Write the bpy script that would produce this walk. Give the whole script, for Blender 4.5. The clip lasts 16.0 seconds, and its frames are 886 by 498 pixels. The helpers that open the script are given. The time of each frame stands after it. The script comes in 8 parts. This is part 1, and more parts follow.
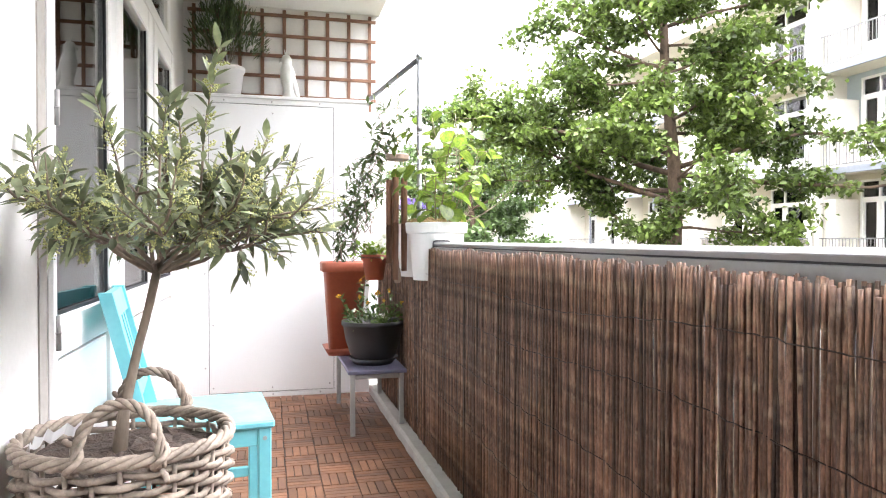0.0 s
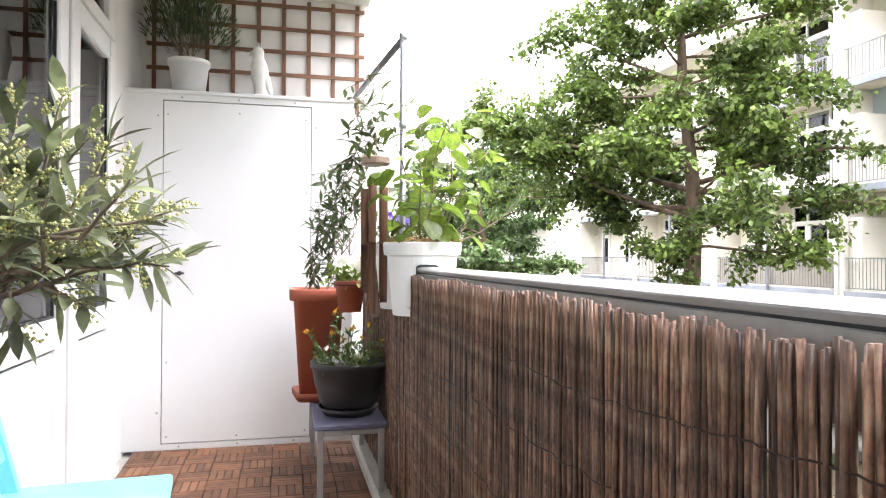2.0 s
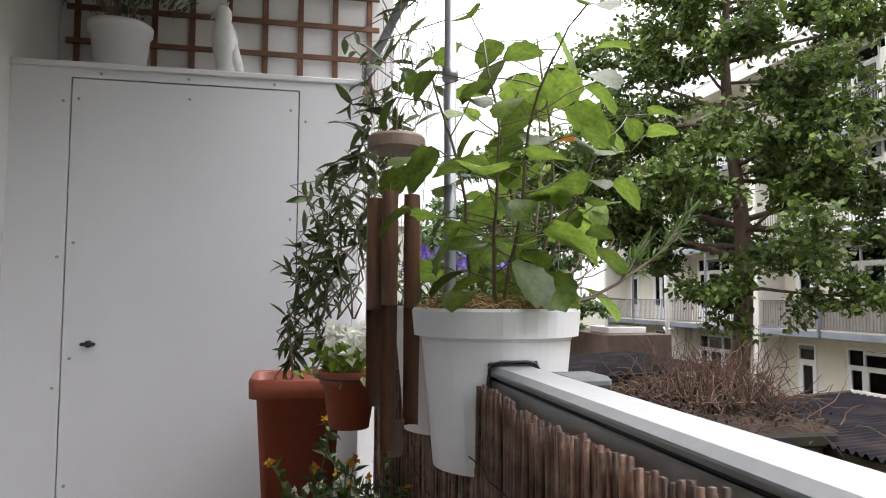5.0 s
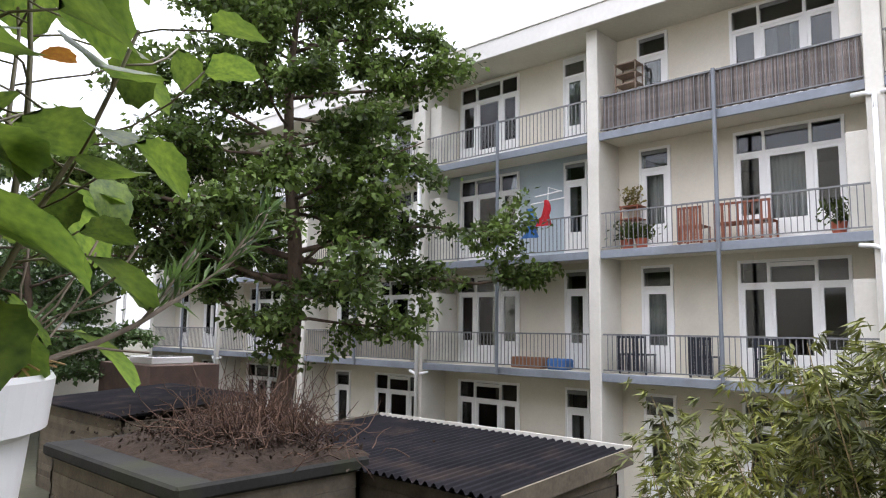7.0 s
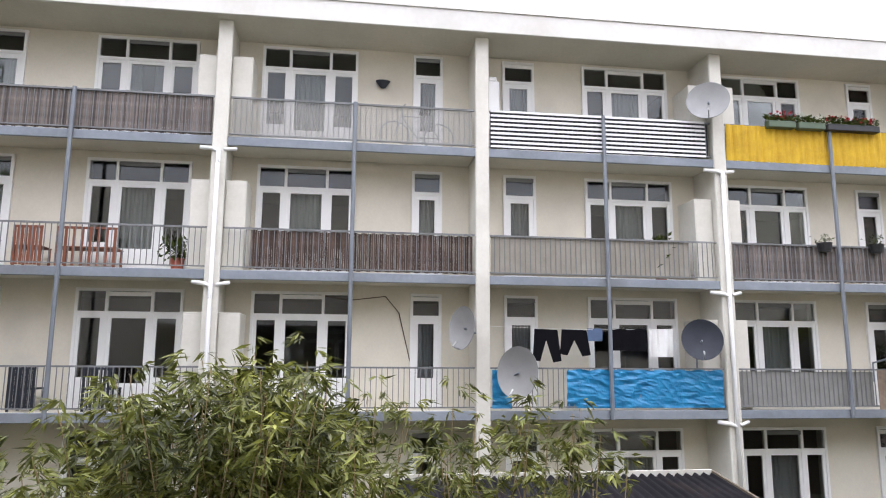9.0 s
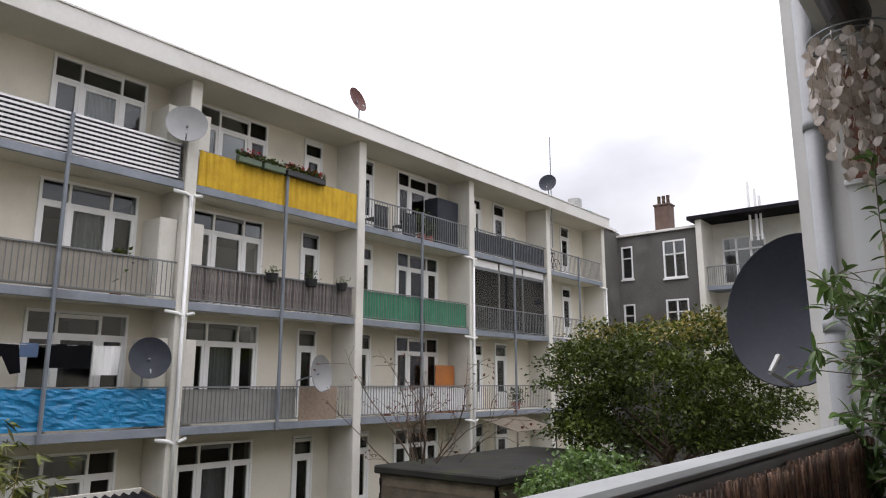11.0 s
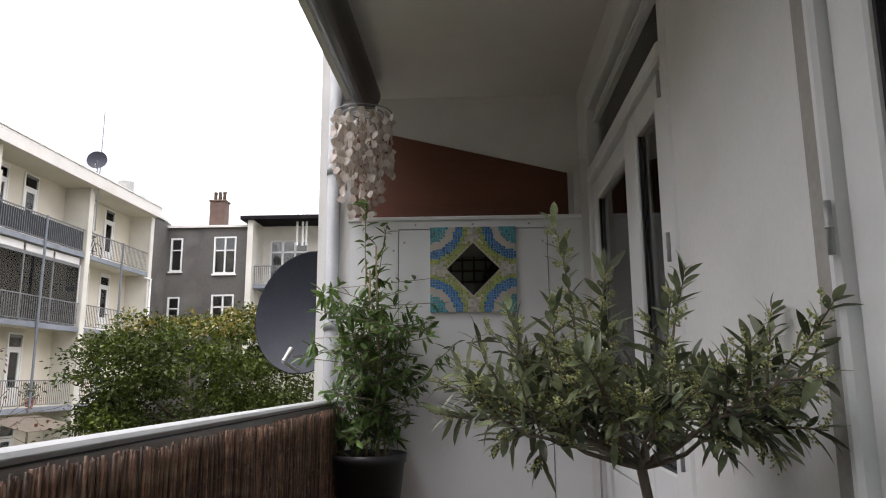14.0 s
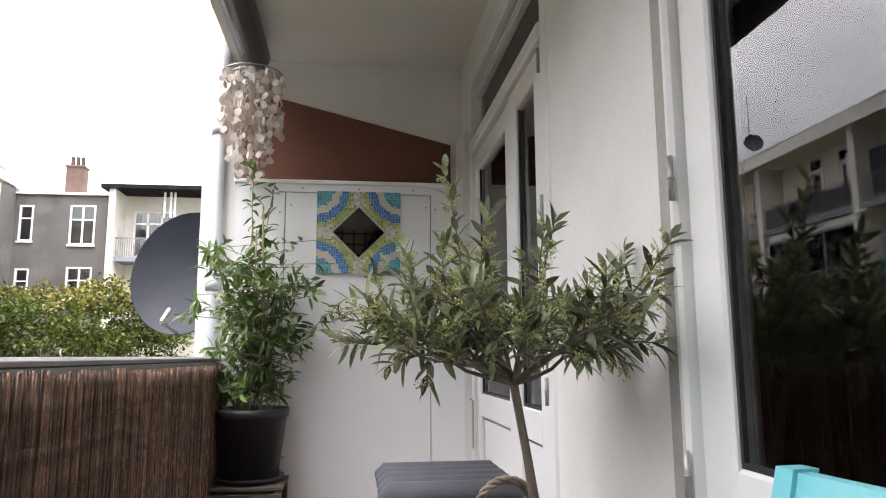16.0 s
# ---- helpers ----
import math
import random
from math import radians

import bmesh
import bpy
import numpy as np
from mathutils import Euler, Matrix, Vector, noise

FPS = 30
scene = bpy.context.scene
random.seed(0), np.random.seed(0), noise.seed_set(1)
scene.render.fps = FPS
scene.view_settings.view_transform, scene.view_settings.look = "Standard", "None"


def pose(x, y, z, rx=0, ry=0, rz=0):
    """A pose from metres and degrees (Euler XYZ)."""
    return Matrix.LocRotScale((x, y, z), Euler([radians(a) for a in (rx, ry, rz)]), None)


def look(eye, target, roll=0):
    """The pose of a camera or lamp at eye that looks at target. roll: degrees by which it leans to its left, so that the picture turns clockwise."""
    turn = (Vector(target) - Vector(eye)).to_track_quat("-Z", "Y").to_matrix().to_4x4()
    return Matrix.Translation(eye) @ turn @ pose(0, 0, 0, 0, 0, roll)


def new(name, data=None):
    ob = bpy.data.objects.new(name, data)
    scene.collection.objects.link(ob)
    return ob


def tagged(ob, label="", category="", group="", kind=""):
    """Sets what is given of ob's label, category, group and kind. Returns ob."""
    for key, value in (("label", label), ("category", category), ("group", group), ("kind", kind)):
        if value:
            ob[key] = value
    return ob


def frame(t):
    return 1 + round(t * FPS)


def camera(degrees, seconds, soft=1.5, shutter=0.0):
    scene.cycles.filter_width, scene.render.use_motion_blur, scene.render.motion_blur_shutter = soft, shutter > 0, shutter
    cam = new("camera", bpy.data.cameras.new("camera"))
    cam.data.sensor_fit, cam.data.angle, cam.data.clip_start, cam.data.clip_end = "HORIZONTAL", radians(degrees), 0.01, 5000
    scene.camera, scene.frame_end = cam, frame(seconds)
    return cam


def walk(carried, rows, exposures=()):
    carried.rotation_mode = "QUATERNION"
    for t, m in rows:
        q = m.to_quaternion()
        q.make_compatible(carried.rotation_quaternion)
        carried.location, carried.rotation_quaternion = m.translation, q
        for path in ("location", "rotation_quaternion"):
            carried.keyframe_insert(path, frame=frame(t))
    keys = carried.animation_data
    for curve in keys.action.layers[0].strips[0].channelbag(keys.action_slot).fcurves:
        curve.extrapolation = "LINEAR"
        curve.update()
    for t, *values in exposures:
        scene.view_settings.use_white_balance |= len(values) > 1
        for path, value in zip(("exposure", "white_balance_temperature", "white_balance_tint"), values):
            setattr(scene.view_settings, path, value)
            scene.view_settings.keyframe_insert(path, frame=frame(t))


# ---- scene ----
PATH = [
    (0, look((0.571, -0.18, 1.017), (1.055, 1.76, 0.99), 0.0)),
    (0.5, look((0.636, -0.067, 1.025), (1.119, 1.874, 1.0), 0.1)),
    (1, look((0.702, 0.113, 1.033), (1.18, 2.055, 1.019), 0.1)),
    (1.5, look((0.758, 0.27, 1.042), (1.231, 2.213, 1.046), 0.3)),
    (2, look((0.825, 0.462, 1.043), (1.276, 2.41, 1.066), 0.2)),
    (2.5, look((0.858, 0.655, 1.049), (1.277, 2.61, 1.094), 0.2)),
    (3, look((0.825, 0.911, 1.049), (1.215, 2.872, 1.111), 0.3)),
    (3.2, look((0.824, 0.996, 1.054), (1.203, 2.959, 1.123), 0.3)),
    (5.3, look((1.043, 1.937, 1.117), (1.458, 3.888, 1.269), 0.2)),
    (5.5, look((1.074, 1.999, 1.116), (1.557, 3.933, 1.278), 0.3)),
    (6, look((1.164, 2.161, 1.126), (1.917, 4.005, 1.306), 0.5)),
    (6.5, look((1.216, 2.293, 1.135), (2.267, 3.982, 1.34), 0.5)),
    (7, pose(1.245, 2.280, 1.140, 96.52, 0, -47.22) @ pose(0, 0, 0, 0, 0, 0.72)),
    (7.5, pose(1.238, 2.240, 1.158, 97.33, 0, -62.69) @ pose(0, 0, 0, 0, 0, 0.63)),
    (8, pose(1.205, 2.200, 1.168, 98.01, 0, -74.84) @ pose(0, 0, 0, 0, 0, 0.45)),
    (8.5, pose(1.150, 2.170, 1.175, 98.59, 0, -87.22) @ pose(0, 0, 0, 0, 0, 0.30)),
    (9, pose(1.090, 2.160, 1.175, 99.20, 0, -97.94) @ pose(0, 0, 0, 0, 0, 0.32)),
    (9.5, pose(1.020, 2.165, 1.170, 99.68, 0, -110.12) @ pose(0, 0, 0, 0, 0, 0.25)),
    (10, pose(0.960, 2.190, 1.165, 100.23, 0, -121.61) @ pose(0, 0, 0, 0, 0, 0.24)),
    (10.2, pose(0.935, 2.200, 1.162, 100.46, 0, -125.82) @ pose(0, 0, 0, 0, 0, 0.24)),
    (12.3, pose(0.699, 2.469, 1.121, 100.86, 0, -158.78) @ pose(0, 0, 0, 0, 0, -0.21)),
    (12.5, pose(0.668, 2.523, 1.117, 100.89, 0, -160.86) @ pose(0, 0, 0, 0, 0, -0.21)),
    (13, pose(0.616, 2.623, 1.122, 100.74, 0, -165.48) @ pose(0, 0, 0, 0, 0, -0.31)),
    (13.5, pose(0.607, 2.669, 1.120, 100.56, 0, -170.21) @ pose(0, 0, 0, 0, 0, -0.31)),
    (14, pose(0.623, 2.739, 1.110, 100.37, 0, -177.08) @ pose(0, 0, 0, 0, 0, -0.34)),
    (14.5, pose(0.637, 2.780, 1.088, 100.37, 0, -181.99) @ pose(0, 0, 0, 0, 0, -0.39)),
    (15, pose(0.649, 2.813, 1.064, 99.82, 0, -184.88) @ pose(0, 0, 0, 0, 0, -0.36)),
    (15.5, pose(0.660, 2.839, 1.035, 99.21, 0, -186.40) @ pose(0, 0, 0, 0, 0, -0.39)),
    (16, pose(0.669, 2.867, 1.004, 98.73, 0, -187.35) @ pose(0, 0, 0, 0, 0, -0.31)),
]
EXPOSURES = [(0, 2.88, 6500, 16), (1.5, 2.7, 6500, 16), (3.0, 2.25, 6550, 16), (3.6, 1.8, 6550, 16), (5.0, 1.05, 6450, 16), (5.5, 0.95, 6450, 17), (6.5, 0.7, 6350, 19), (7.0, 0.65, 6150, 17), (8.0, 0.62, 6100, 17), (9.0, 0.66, 6200, 17), (9.5, 0.50, 6250, 17), (10.0, 0.34, 6300, 17), (11.0, -0.1, 6400, 16), (12.3, -0.8, 6450, 16), (13.0, -0.58, 6500, 16), (13.5, -0.06, 6550, 16), (14.0, 0.55, 6550, 16), (14.5, 0.9, 6550, 16), (15.2, 1.27, 6550, 16), (16.0, 1.6, 6600, 16)]
SKY = 1.72
cam = camera(65.0, 16.0, soft=1.1)
walk(cam, PATH, exposures=EXPOSURES)

# ---------------------------------------------------------------- light
world = bpy.data.worlds.new("overcast_sky")
scene.world = world
world.use_nodes = True
wn, wl = world.node_tree.nodes, world.node_tree.links
sky = wn.new("ShaderNodeTexSky")
sky.sky_type = "NISHITA"
sky.sun_disc = False
sky.sun_elevation, sky.sun_rotation = radians(73), radians(59)
dim = wn.new("ShaderNodeMixRGB")
dim.blend_type = "MULTIPLY"
dim.inputs[0].default_value = 1
dim.inputs[2].default_value = (0.09, 0.09, 0.09, 1)
wl.new(sky.outputs[0], dim.inputs[1])
wtc = wn.new("ShaderNodeTexCoord")
wmap = wn.new("ShaderNodeMapping")
wmap.inputs["Scale"].default_value = (1.0, 1.0, 1.7)
cloud = wn.new("ShaderNodeTexNoise")
cloud.inputs["Scale"].default_value = 2.6
cloud.inputs["Detail"].default_value = 5
cloud.inputs["Roughness"].default_value = 0.5
ramp = wn.new("ShaderNodeValToRGB")
ramp.color_ramp.elements[0].position = 0.36
ramp.color_ramp.elements[0].color = (0.70, 0.715, 0.735, 1)
ramp.color_ramp.elements[1].position = 0.66
ramp.color_ramp.elements[1].color = (1.12, 1.13, 1.15, 1)
wl.new(wtc.outputs["Generated"], wmap.inputs[0])
wl.new(wmap.outputs[0], cloud.inputs["Vector"])
wl.new(cloud.outputs[0], ramp.inputs[0])
cover = wn.new("ShaderNodeMixRGB")
cover.inputs[0].default_value = 0.9
wl.new(dim.outputs[0], cover.inputs[1])
wl.new(ramp.outputs[0], cover.inputs[2])
# an overcast dome is brighter overhead than near the horizon
height = wn.new("ShaderNodeSeparateXYZ")
wl.new(wtc.outputs["Generated"], height.inputs[0])
dome = wn.new("ShaderNodeMapRange")
dome.inputs[1].default_value, dome.inputs[2].default_value = 0.0, 1.0
dome.interpolation_type = "SMOOTHSTEP"
dome.inputs[3].default_value, dome.inputs[4].default_value = 0.46, 2.0
wl.new(height.outputs["Z"], dome.inputs[0])
shade = wn.new("ShaderNodeMixRGB")
shade.blend_type = "MULTIPLY"
shade.inputs[0].default_value = 1
wl.new(cover.outputs[0], shade.inputs[1])
wl.new(dome.outputs[0], shade.inputs[2])
wl.new(shade.outputs[0], wn["Background"].inputs[0])
wn["Background"].inputs[1].default_value = SKY
sun_data = bpy.data.lights.new("sun", "SUN")
sun_data.energy, sun_data.angle, sun_data.color = 1.6, radians(60), (1, 0.97, 0.92)
sun = new("sun", sun_data)
sun.matrix_world = look((10, 6, 40), (0, 0, 0))


# ---------------------------------------------------------------- materials
def material(name, a, b=None, rough=0.6, metal=0.0, scale=6.0, fine=60.0, bump=0.15, island=0.0, rand=0.0,
             stretch=(1, 1, 1), spec=0.5, stain=None, trans=0.0, dist=0.003):
    """Two-scale noise colour between a and b, fine relief, optional piece-by-piece variation."""
    m = bpy.data.materials.new(name)
    m.use_nodes = True
    n, l = m.node_tree.nodes, m.node_tree.links
    p = n["Principled BSDF"]
    tc, mp = n.new("ShaderNodeTexCoord"), n.new("ShaderNodeMapping")
    mp.inputs["Scale"].default_value = stretch
    l.new(tc.outputs["Object"], mp.inputs[0])
    big, small = n.new("ShaderNodeTexNoise"), n.new("ShaderNodeTexNoise")
    for t, s in ((big, scale), (small, fine)):
        t.inputs["Scale"].default_value = s
        t.inputs["Detail"].default_value = 4
        l.new(mp.outputs[0], t.inputs["Vector"])
    mixf = n.new("ShaderNodeMath")
    mixf.operation = "MULTIPLY_ADD"
    l.new(small.outputs[0], mixf.inputs[0])
    mixf.inputs[1].default_value = 0.5
    l.new(big.outputs[0], mixf.inputs[2])
    rp = n.new("ShaderNodeMapRange")
    rp.inputs[1].default_value, rp.inputs[2].default_value = 0.5, 1.0
    l.new(mixf.outputs[0], rp.inputs[0])
    col = n.new("ShaderNodeMixRGB")
    b = b or tuple(c * 0.8 for c in a)
    col.inputs[1].default_value, col.inputs[2].default_value = (*b, 1), (*a, 1)
    l.new(rp.outputs[0], col.inputs[0])
    out = col.outputs[0]
    if stain:
        st = n.new("ShaderNodeTexNoise")
        st.inputs["Scale"].default_value = stain[1]
        st.inputs["Detail"].default_value = 6
        l.new(tc.outputs["Object"], st.inputs["Vector"])
        sr = n.new("ShaderNodeMapRange")
        sr.inputs[1].default_value, sr.inputs[2].default_value = 0.52, 0.72
        sr.inputs[4].default_value = stain[2]
        l.new(st.outputs[0], sr.inputs[0])
        sm = n.new("ShaderNodeMixRGB")
        sm.inputs[2].default_value = (*stain[0], 1)
        l.new(sr.outputs[0], sm.inputs[0])
        l.new(out, sm.inputs[1])
        out = sm.outputs[0]
    for amount, node, socket in ((island, "ShaderNodeNewGeometry", "Random Per Island"), (rand, "ShaderNodeObjectInfo", "Random")):
        if amount:
            src = n.new(node)
            mr = n.new("ShaderNodeMapRange")
            mr.inputs[3].default_value, mr.inputs[4].default_value = 1 - amount, 1 + amount
            l.new(src.outputs[socket], mr.inputs[0])
            hs = n.new("ShaderNodeHueSaturation")
            l.new(mr.outputs[0], hs.inputs["Value"])
            l.new(out, hs.inputs["Color"])
            out = hs.outputs[0]
    l.new(out, p.inputs["Base Color"])
    p.inputs["Roughness"].default_value, p.inputs["Metallic"].default_value = rough, metal
    p.inputs["Specular IOR Level"].default_value = spec
    if trans:
        tr, mx = n.new("ShaderNodeBsdfTranslucent"), n.new("ShaderNodeMixShader")
        l.new(out, tr.inputs[0])
        mx.inputs[0].default_value = trans
        l.new(p.outputs[0], mx.inputs[1])
        l.new(tr.outputs[0], mx.inputs[2])
        l.new(mx.outputs[0], n["Material Output"].inputs[0])
    if bump:
        bp = n.new("ShaderNodeBump")
        bp.inputs["Strength"].default_value = bump
        bp.inputs["Distance"].default_value = dist
        l.new(mixf.outputs[0], bp.inputs["Height"])
        l.new(bp.outputs[0], p.inputs["Normal"])
    return m


def glass_material(name, tint, gloss):
    m = bpy.data.materials.new(name)
    m.use_nodes = True
    n, l = m.node_tree.nodes, m.node_tree.links
    n.remove(n["Principled BSDF"])
    tr, gl, mx, fr = n.new("ShaderNodeBsdfTransparent"), n.new("ShaderNodeBsdfGlossy"), n.new("ShaderNodeMixShader"), n.new("ShaderNodeFresnel")
    tr.inputs[0].default_value = (*tint, 1)
    gl.inputs["Roughness"].default_value = 0.01
    fr.inputs[0].default_value = gloss
    l.new(fr.outputs[0], mx.inputs[0])
    l.new(tr.outputs[0], mx.inputs[1])
    l.new(gl.outputs[0], mx.inputs[2])
    l.new(mx.outputs[0], n["Material Output"].inputs[0])
    return m


WHITE = material("white_paint", (0.80, 0.80, 0.79), (0.74, 0.74, 0.73), 0.45, scale=2.5, fine=90, bump=0.06, stain=((0.6, 0.58, 0.54), 1.3, 0.25))
PANEL = material("white_panel", (0.79, 0.80, 0.80), (0.74, 0.75, 0.75), 0.35, scale=1.5, fine=120, bump=0.04, stain=((0.66, 0.65, 0.62), 1.1, 0.25))
PLASTER = material("white_plaster", (0.78, 0.77, 0.75), (0.70, 0.69, 0.67), 0.85, scale=3, fine=70, bump=0.25, stain=((0.55, 0.53, 0.49), 1.7, 0.35))
CEILPAINT = material("ceiling_paint", (0.74, 0.73, 0.69), (0.68, 0.67, 0.62), 0.9, scale=2, fine=50, bump=0.2, stain=((0.5, 0.49, 0.43), 0.9, 0.35))
DECK = material("hardwood_deck", (0.225, 0.105, 0.053), (0.12, 0.052, 0.026), 0.55, scale=9, fine=80, bump=0.3, island=0.35, rand=0.12, stretch=(1, 1, 1))
DARKGAP = material("black_plastic_base", (0.025, 0.022, 0.02), None, 0.8, bump=0.1)
REED = material("willow_reed", (0.24, 0.135, 0.088), (0.038, 0.021, 0.015), 0.5, scale=22, fine=120, bump=0.6, rand=0.7, spec=0.4, stretch=(2, 2, 0.9), stain=((0.36, 0.27, 0.19), 32, 0.55))
REEDSTUFF = material("willow_reed_joined", (0.24, 0.135, 0.088), (0.038, 0.021, 0.015), 0.5, scale=22, fine=120, bump=0.6, island=0.7, spec=0.4, stretch=(2, 2, 0.9), stain=((0.36, 0.27, 0.19), 32, 0.55))
WIRE = material("dark_wire", (0.05, 0.04, 0.035), None, 0.5, metal=0.6, bump=0)
CONCRETE = material("pale_concrete", (0.55, 0.54, 0.51), (0.42, 0.41, 0.38), 0.9, scale=7, fine=60, bump=0.4, stain=((0.3, 0.29, 0.25), 3, 0.5))
RAILPAINT = material("grey_rail_paint", (0.41, 0.42, 0.42), (0.33, 0.34, 0.34), 0.45, scale=5, fine=70, bump=0.1, stain=((0.36, 0.36, 0.34), 4, 0.3))
GALV = material("galvanised_steel", (0.42, 0.44, 0.46), (0.30, 0.31, 0.33), 0.42, metal=0.8, scale=14, fine=70, bump=0.08)
GREYPIPE = material("grey_plastic_pipe", (0.33, 0.34, 0.35), (0.26, 0.27, 0.28), 0.5, scale=4, bump=0.05)
DARKPIPE = material("dark_brown_pipe", (0.05, 0.042, 0.038), (0.035, 0.03, 0.027), 0.4, scale=5, bump=0.05)
TEAL = material("turquoise_paint", (0.17, 0.55, 0.60), (0.13, 0.46, 0.52), 0.5, scale=8, fine=60, bump=0.15, stain=((0.3, 0.62, 0.66), 5, 0.4))
WICKER = material("grey_wicker", (0.34, 0.28, 0.225), (0.11, 0.088, 0.068), 0.7, scale=18, fine=120, bump=0.4, island=0.4)
SOIL = material("soil", (0.06, 0.04, 0.03), (0.024, 0.017, 0.012), 0.95, scale=30, fine=140, bump=1.0, dist=0.01)
BARK = material("grey_bark", (0.26, 0.21, 0.16), (0.14, 0.11, 0.085), 0.9, scale=25, fine=110, bump=0.8, stretch=(1, 1, 0.4))
TRUNK = material("dark_bark", (0.125, 0.09, 0.066), (0.05, 0.037, 0.028), 0.95, scale=6, fine=40, bump=0.9, stretch=(1, 1, 0.3), dist=0.02, spec=0.2)
OLIVE = material("olive_leaf", (0.29, 0.33, 0.185), (0.08, 0.105, 0.052), 0.4, island=0.6, scale=20, bump=0.05, trans=0.25)
OLIVEPALE = material("olive_flower", (0.56, 0.57, 0.26), (0.42, 0.45, 0.17), 0.6, island=0.3, bump=0, trans=0.2)
LEAFBIG = material("broad_leaf", (0.22, 0.31, 0.042), (0.05, 0.10, 0.02), 0.4, rand=0.5, scale=2.2, fine=9, bump=0.1, trans=0.55)
LEAFOLD = material("yellowed_leaf", (0.45, 0.22, 0.03), (0.3, 0.1, 0.02), 0.5, island=0.3, bump=0, trans=0.4)
LEAFVINE = material("vine_leaf", (0.10, 0.15, 0.045), (0.045, 0.07, 0.025), 0.45, island=0.5, bump=0, trans=0.3)
LEAFLIGHT = material("light_climber_leaf", (0.145, 0.23, 0.055), (0.05, 0.095, 0.027), 0.4, island=0.5, bump=0, trans=0.35)
LEAFTREE = material("tree_leaf", (0.125, 0.185, 0.036), (0.038, 0.064, 0.015), 0.5, island=0.6, scale=0.5, fine=3, bump=0, trans=0.38, spec=0.35)
LEAFBACK = material("far_tree_leaf", (0.095, 0.155, 0.045), (0.045, 0.085, 0.025), 0.5, island=0.5, scale=0.4, fine=3, bump=0, trans=0.3)
LEAFBUSH = material("bush_leaf", (0.085, 0.115, 0.014), (0.022, 0.036, 0.007), 0.55, island=0.6, scale=0.5, fine=3, bump=0, trans=0.3, spec=0.3)
LEAFAUTUMN = material("bush_leaf_turning", (0.25, 0.215, 0.045), (0.13, 0.105, 0.025), 0.5, island=0.4, scale=0.5, fine=3, bump=0, trans=0.3)
BAMBOO = material("bamboo_leaf", (0.24, 0.25, 0.05), (0.02, 0.032, 0.01), 0.5, island=0.7, scale=0.8, fine=4, bump=0, trans=0.28, spec=0.3)
CANE = material("bamboo_cane", (0.36, 0.27, 0.14), (0.22, 0.16, 0.08), 0.55, scale=12, fine=80, bump=0.2)
CHIMEWOOD = material("brown_bamboo_tube", (0.20, 0.095, 0.05), (0.10, 0.045, 0.025), 0.45, scale=9, fine=70, bump=0.25, stretch=(2, 2, 0.3))
PALEWOOD = material("pale_wood", (0.33, 0.25, 0.19), (0.22, 0.16, 0.12), 0.6, scale=12, fine=80, bump=0.2)
LATTICE = material("brown_lattice", (0.24, 0.115, 0.06), (0.14, 0.065, 0.035), 0.65, scale=12, fine=80, bump=0.3, island=0.25)
BROWNBOARD = material("brown_board", (0.15, 0.052, 0.028), (0.10, 0.035, 0.02), 0.65, scale=4, fine=40, bump=0.15, stretch=(0.3, 1, 2))
TERRA = material("terracotta_plastic", (0.37, 0.095, 0.05), (0.28, 0.07, 0.038), 0.5, scale=6, fine=60, bump=0.08)
BLACKPOT = material("black_plastic", (0.022, 0.023, 0.026), (0.016, 0.016, 0.018), 0.45, scale=8, bump=0.06)
WHITEPOT = material("white_plastic", (0.80, 0.80, 0.79), (0.75, 0.75, 0.74), 0.35, scale=5, fine=60, bump=0.03)
BLUEMETAL = material("blue_grey_table_top", (0.17, 0.17, 0.26), (0.11, 0.11, 0.18), 0.5, scale=9, fine=60, bump=0.15)
ALU = material("grey_aluminium", (0.42, 0.42, 0.41), (0.34, 0.34, 0.33), 0.45, metal=0.5, scale=8, bump=0.05)
CUSHION = material("dark_grey_cushion", (0.075, 0.08, 0.095), (0.05, 0.053, 0.065), 0.9, scale=10, fine=200, bump=0.4)
SHELL = material("capiz_shell", (0.72, 0.66, 0.60), (0.55, 0.47, 0.41), 0.35, island=0.25, scale=30, bump=0.05, trans=0.3)
STATUE = material("white_glazed_statue", (0.74, 0.74, 0.71), (0.62, 0.62, 0.58), 0.4, scale=20, bump=0.2)
FLOWERW = material("white_petal", (0.8, 0.8, 0.74), (0.7, 0.72, 0.6), 0.6, bump=0, trans=0.3)
FLOWERY = material("yellow_petal", (0.75, 0.42, 0.03), (0.6, 0.3, 0.02), 0.6, bump=0, trans=0.2)
FLOWERP = material("purple_petal", (0.28, 0.2, 0.6), (0.2, 0.12, 0.45), 0.6, bump=0, trans=0.3)
STRAW = material("dry_straw", (0.45, 0.31, 0.14), (0.28, 0.17, 0.07), 0.8, island=0.4, bump=0)
GLASS = glass_material("window_glass", (0.86, 0.89, 0.88), 1.85)
FARGLASS = glass_material("far_window_glass", (0.80, 0.83, 0.82), 1.6)
# indoor dimness is put into this dark base colour, shared by all rooms
INTERIOR = material("darkened_room_wall", (0.22, 0.205, 0.185), (0.17, 0.155, 0.14), 0.9, scale=1, bump=0)
CREAM = material("cream_render", (0.69, 0.65, 0.555), (0.61, 0.57, 0.485), 0.9, scale=0.7, fine=20, bump=0.2, stain=((0.42, 0.39, 0.335), 0.6, 0.4), dist=0.01)
CREAMPOST = material("cream_painted_concrete", (0.69, 0.67, 0.61), (0.59, 0.57, 0.51), 0.85, scale=0.9, fine=15, bump=0.2, stain=((0.44, 0.42, 0.37), 0.8, 0.45), dist=0.01)
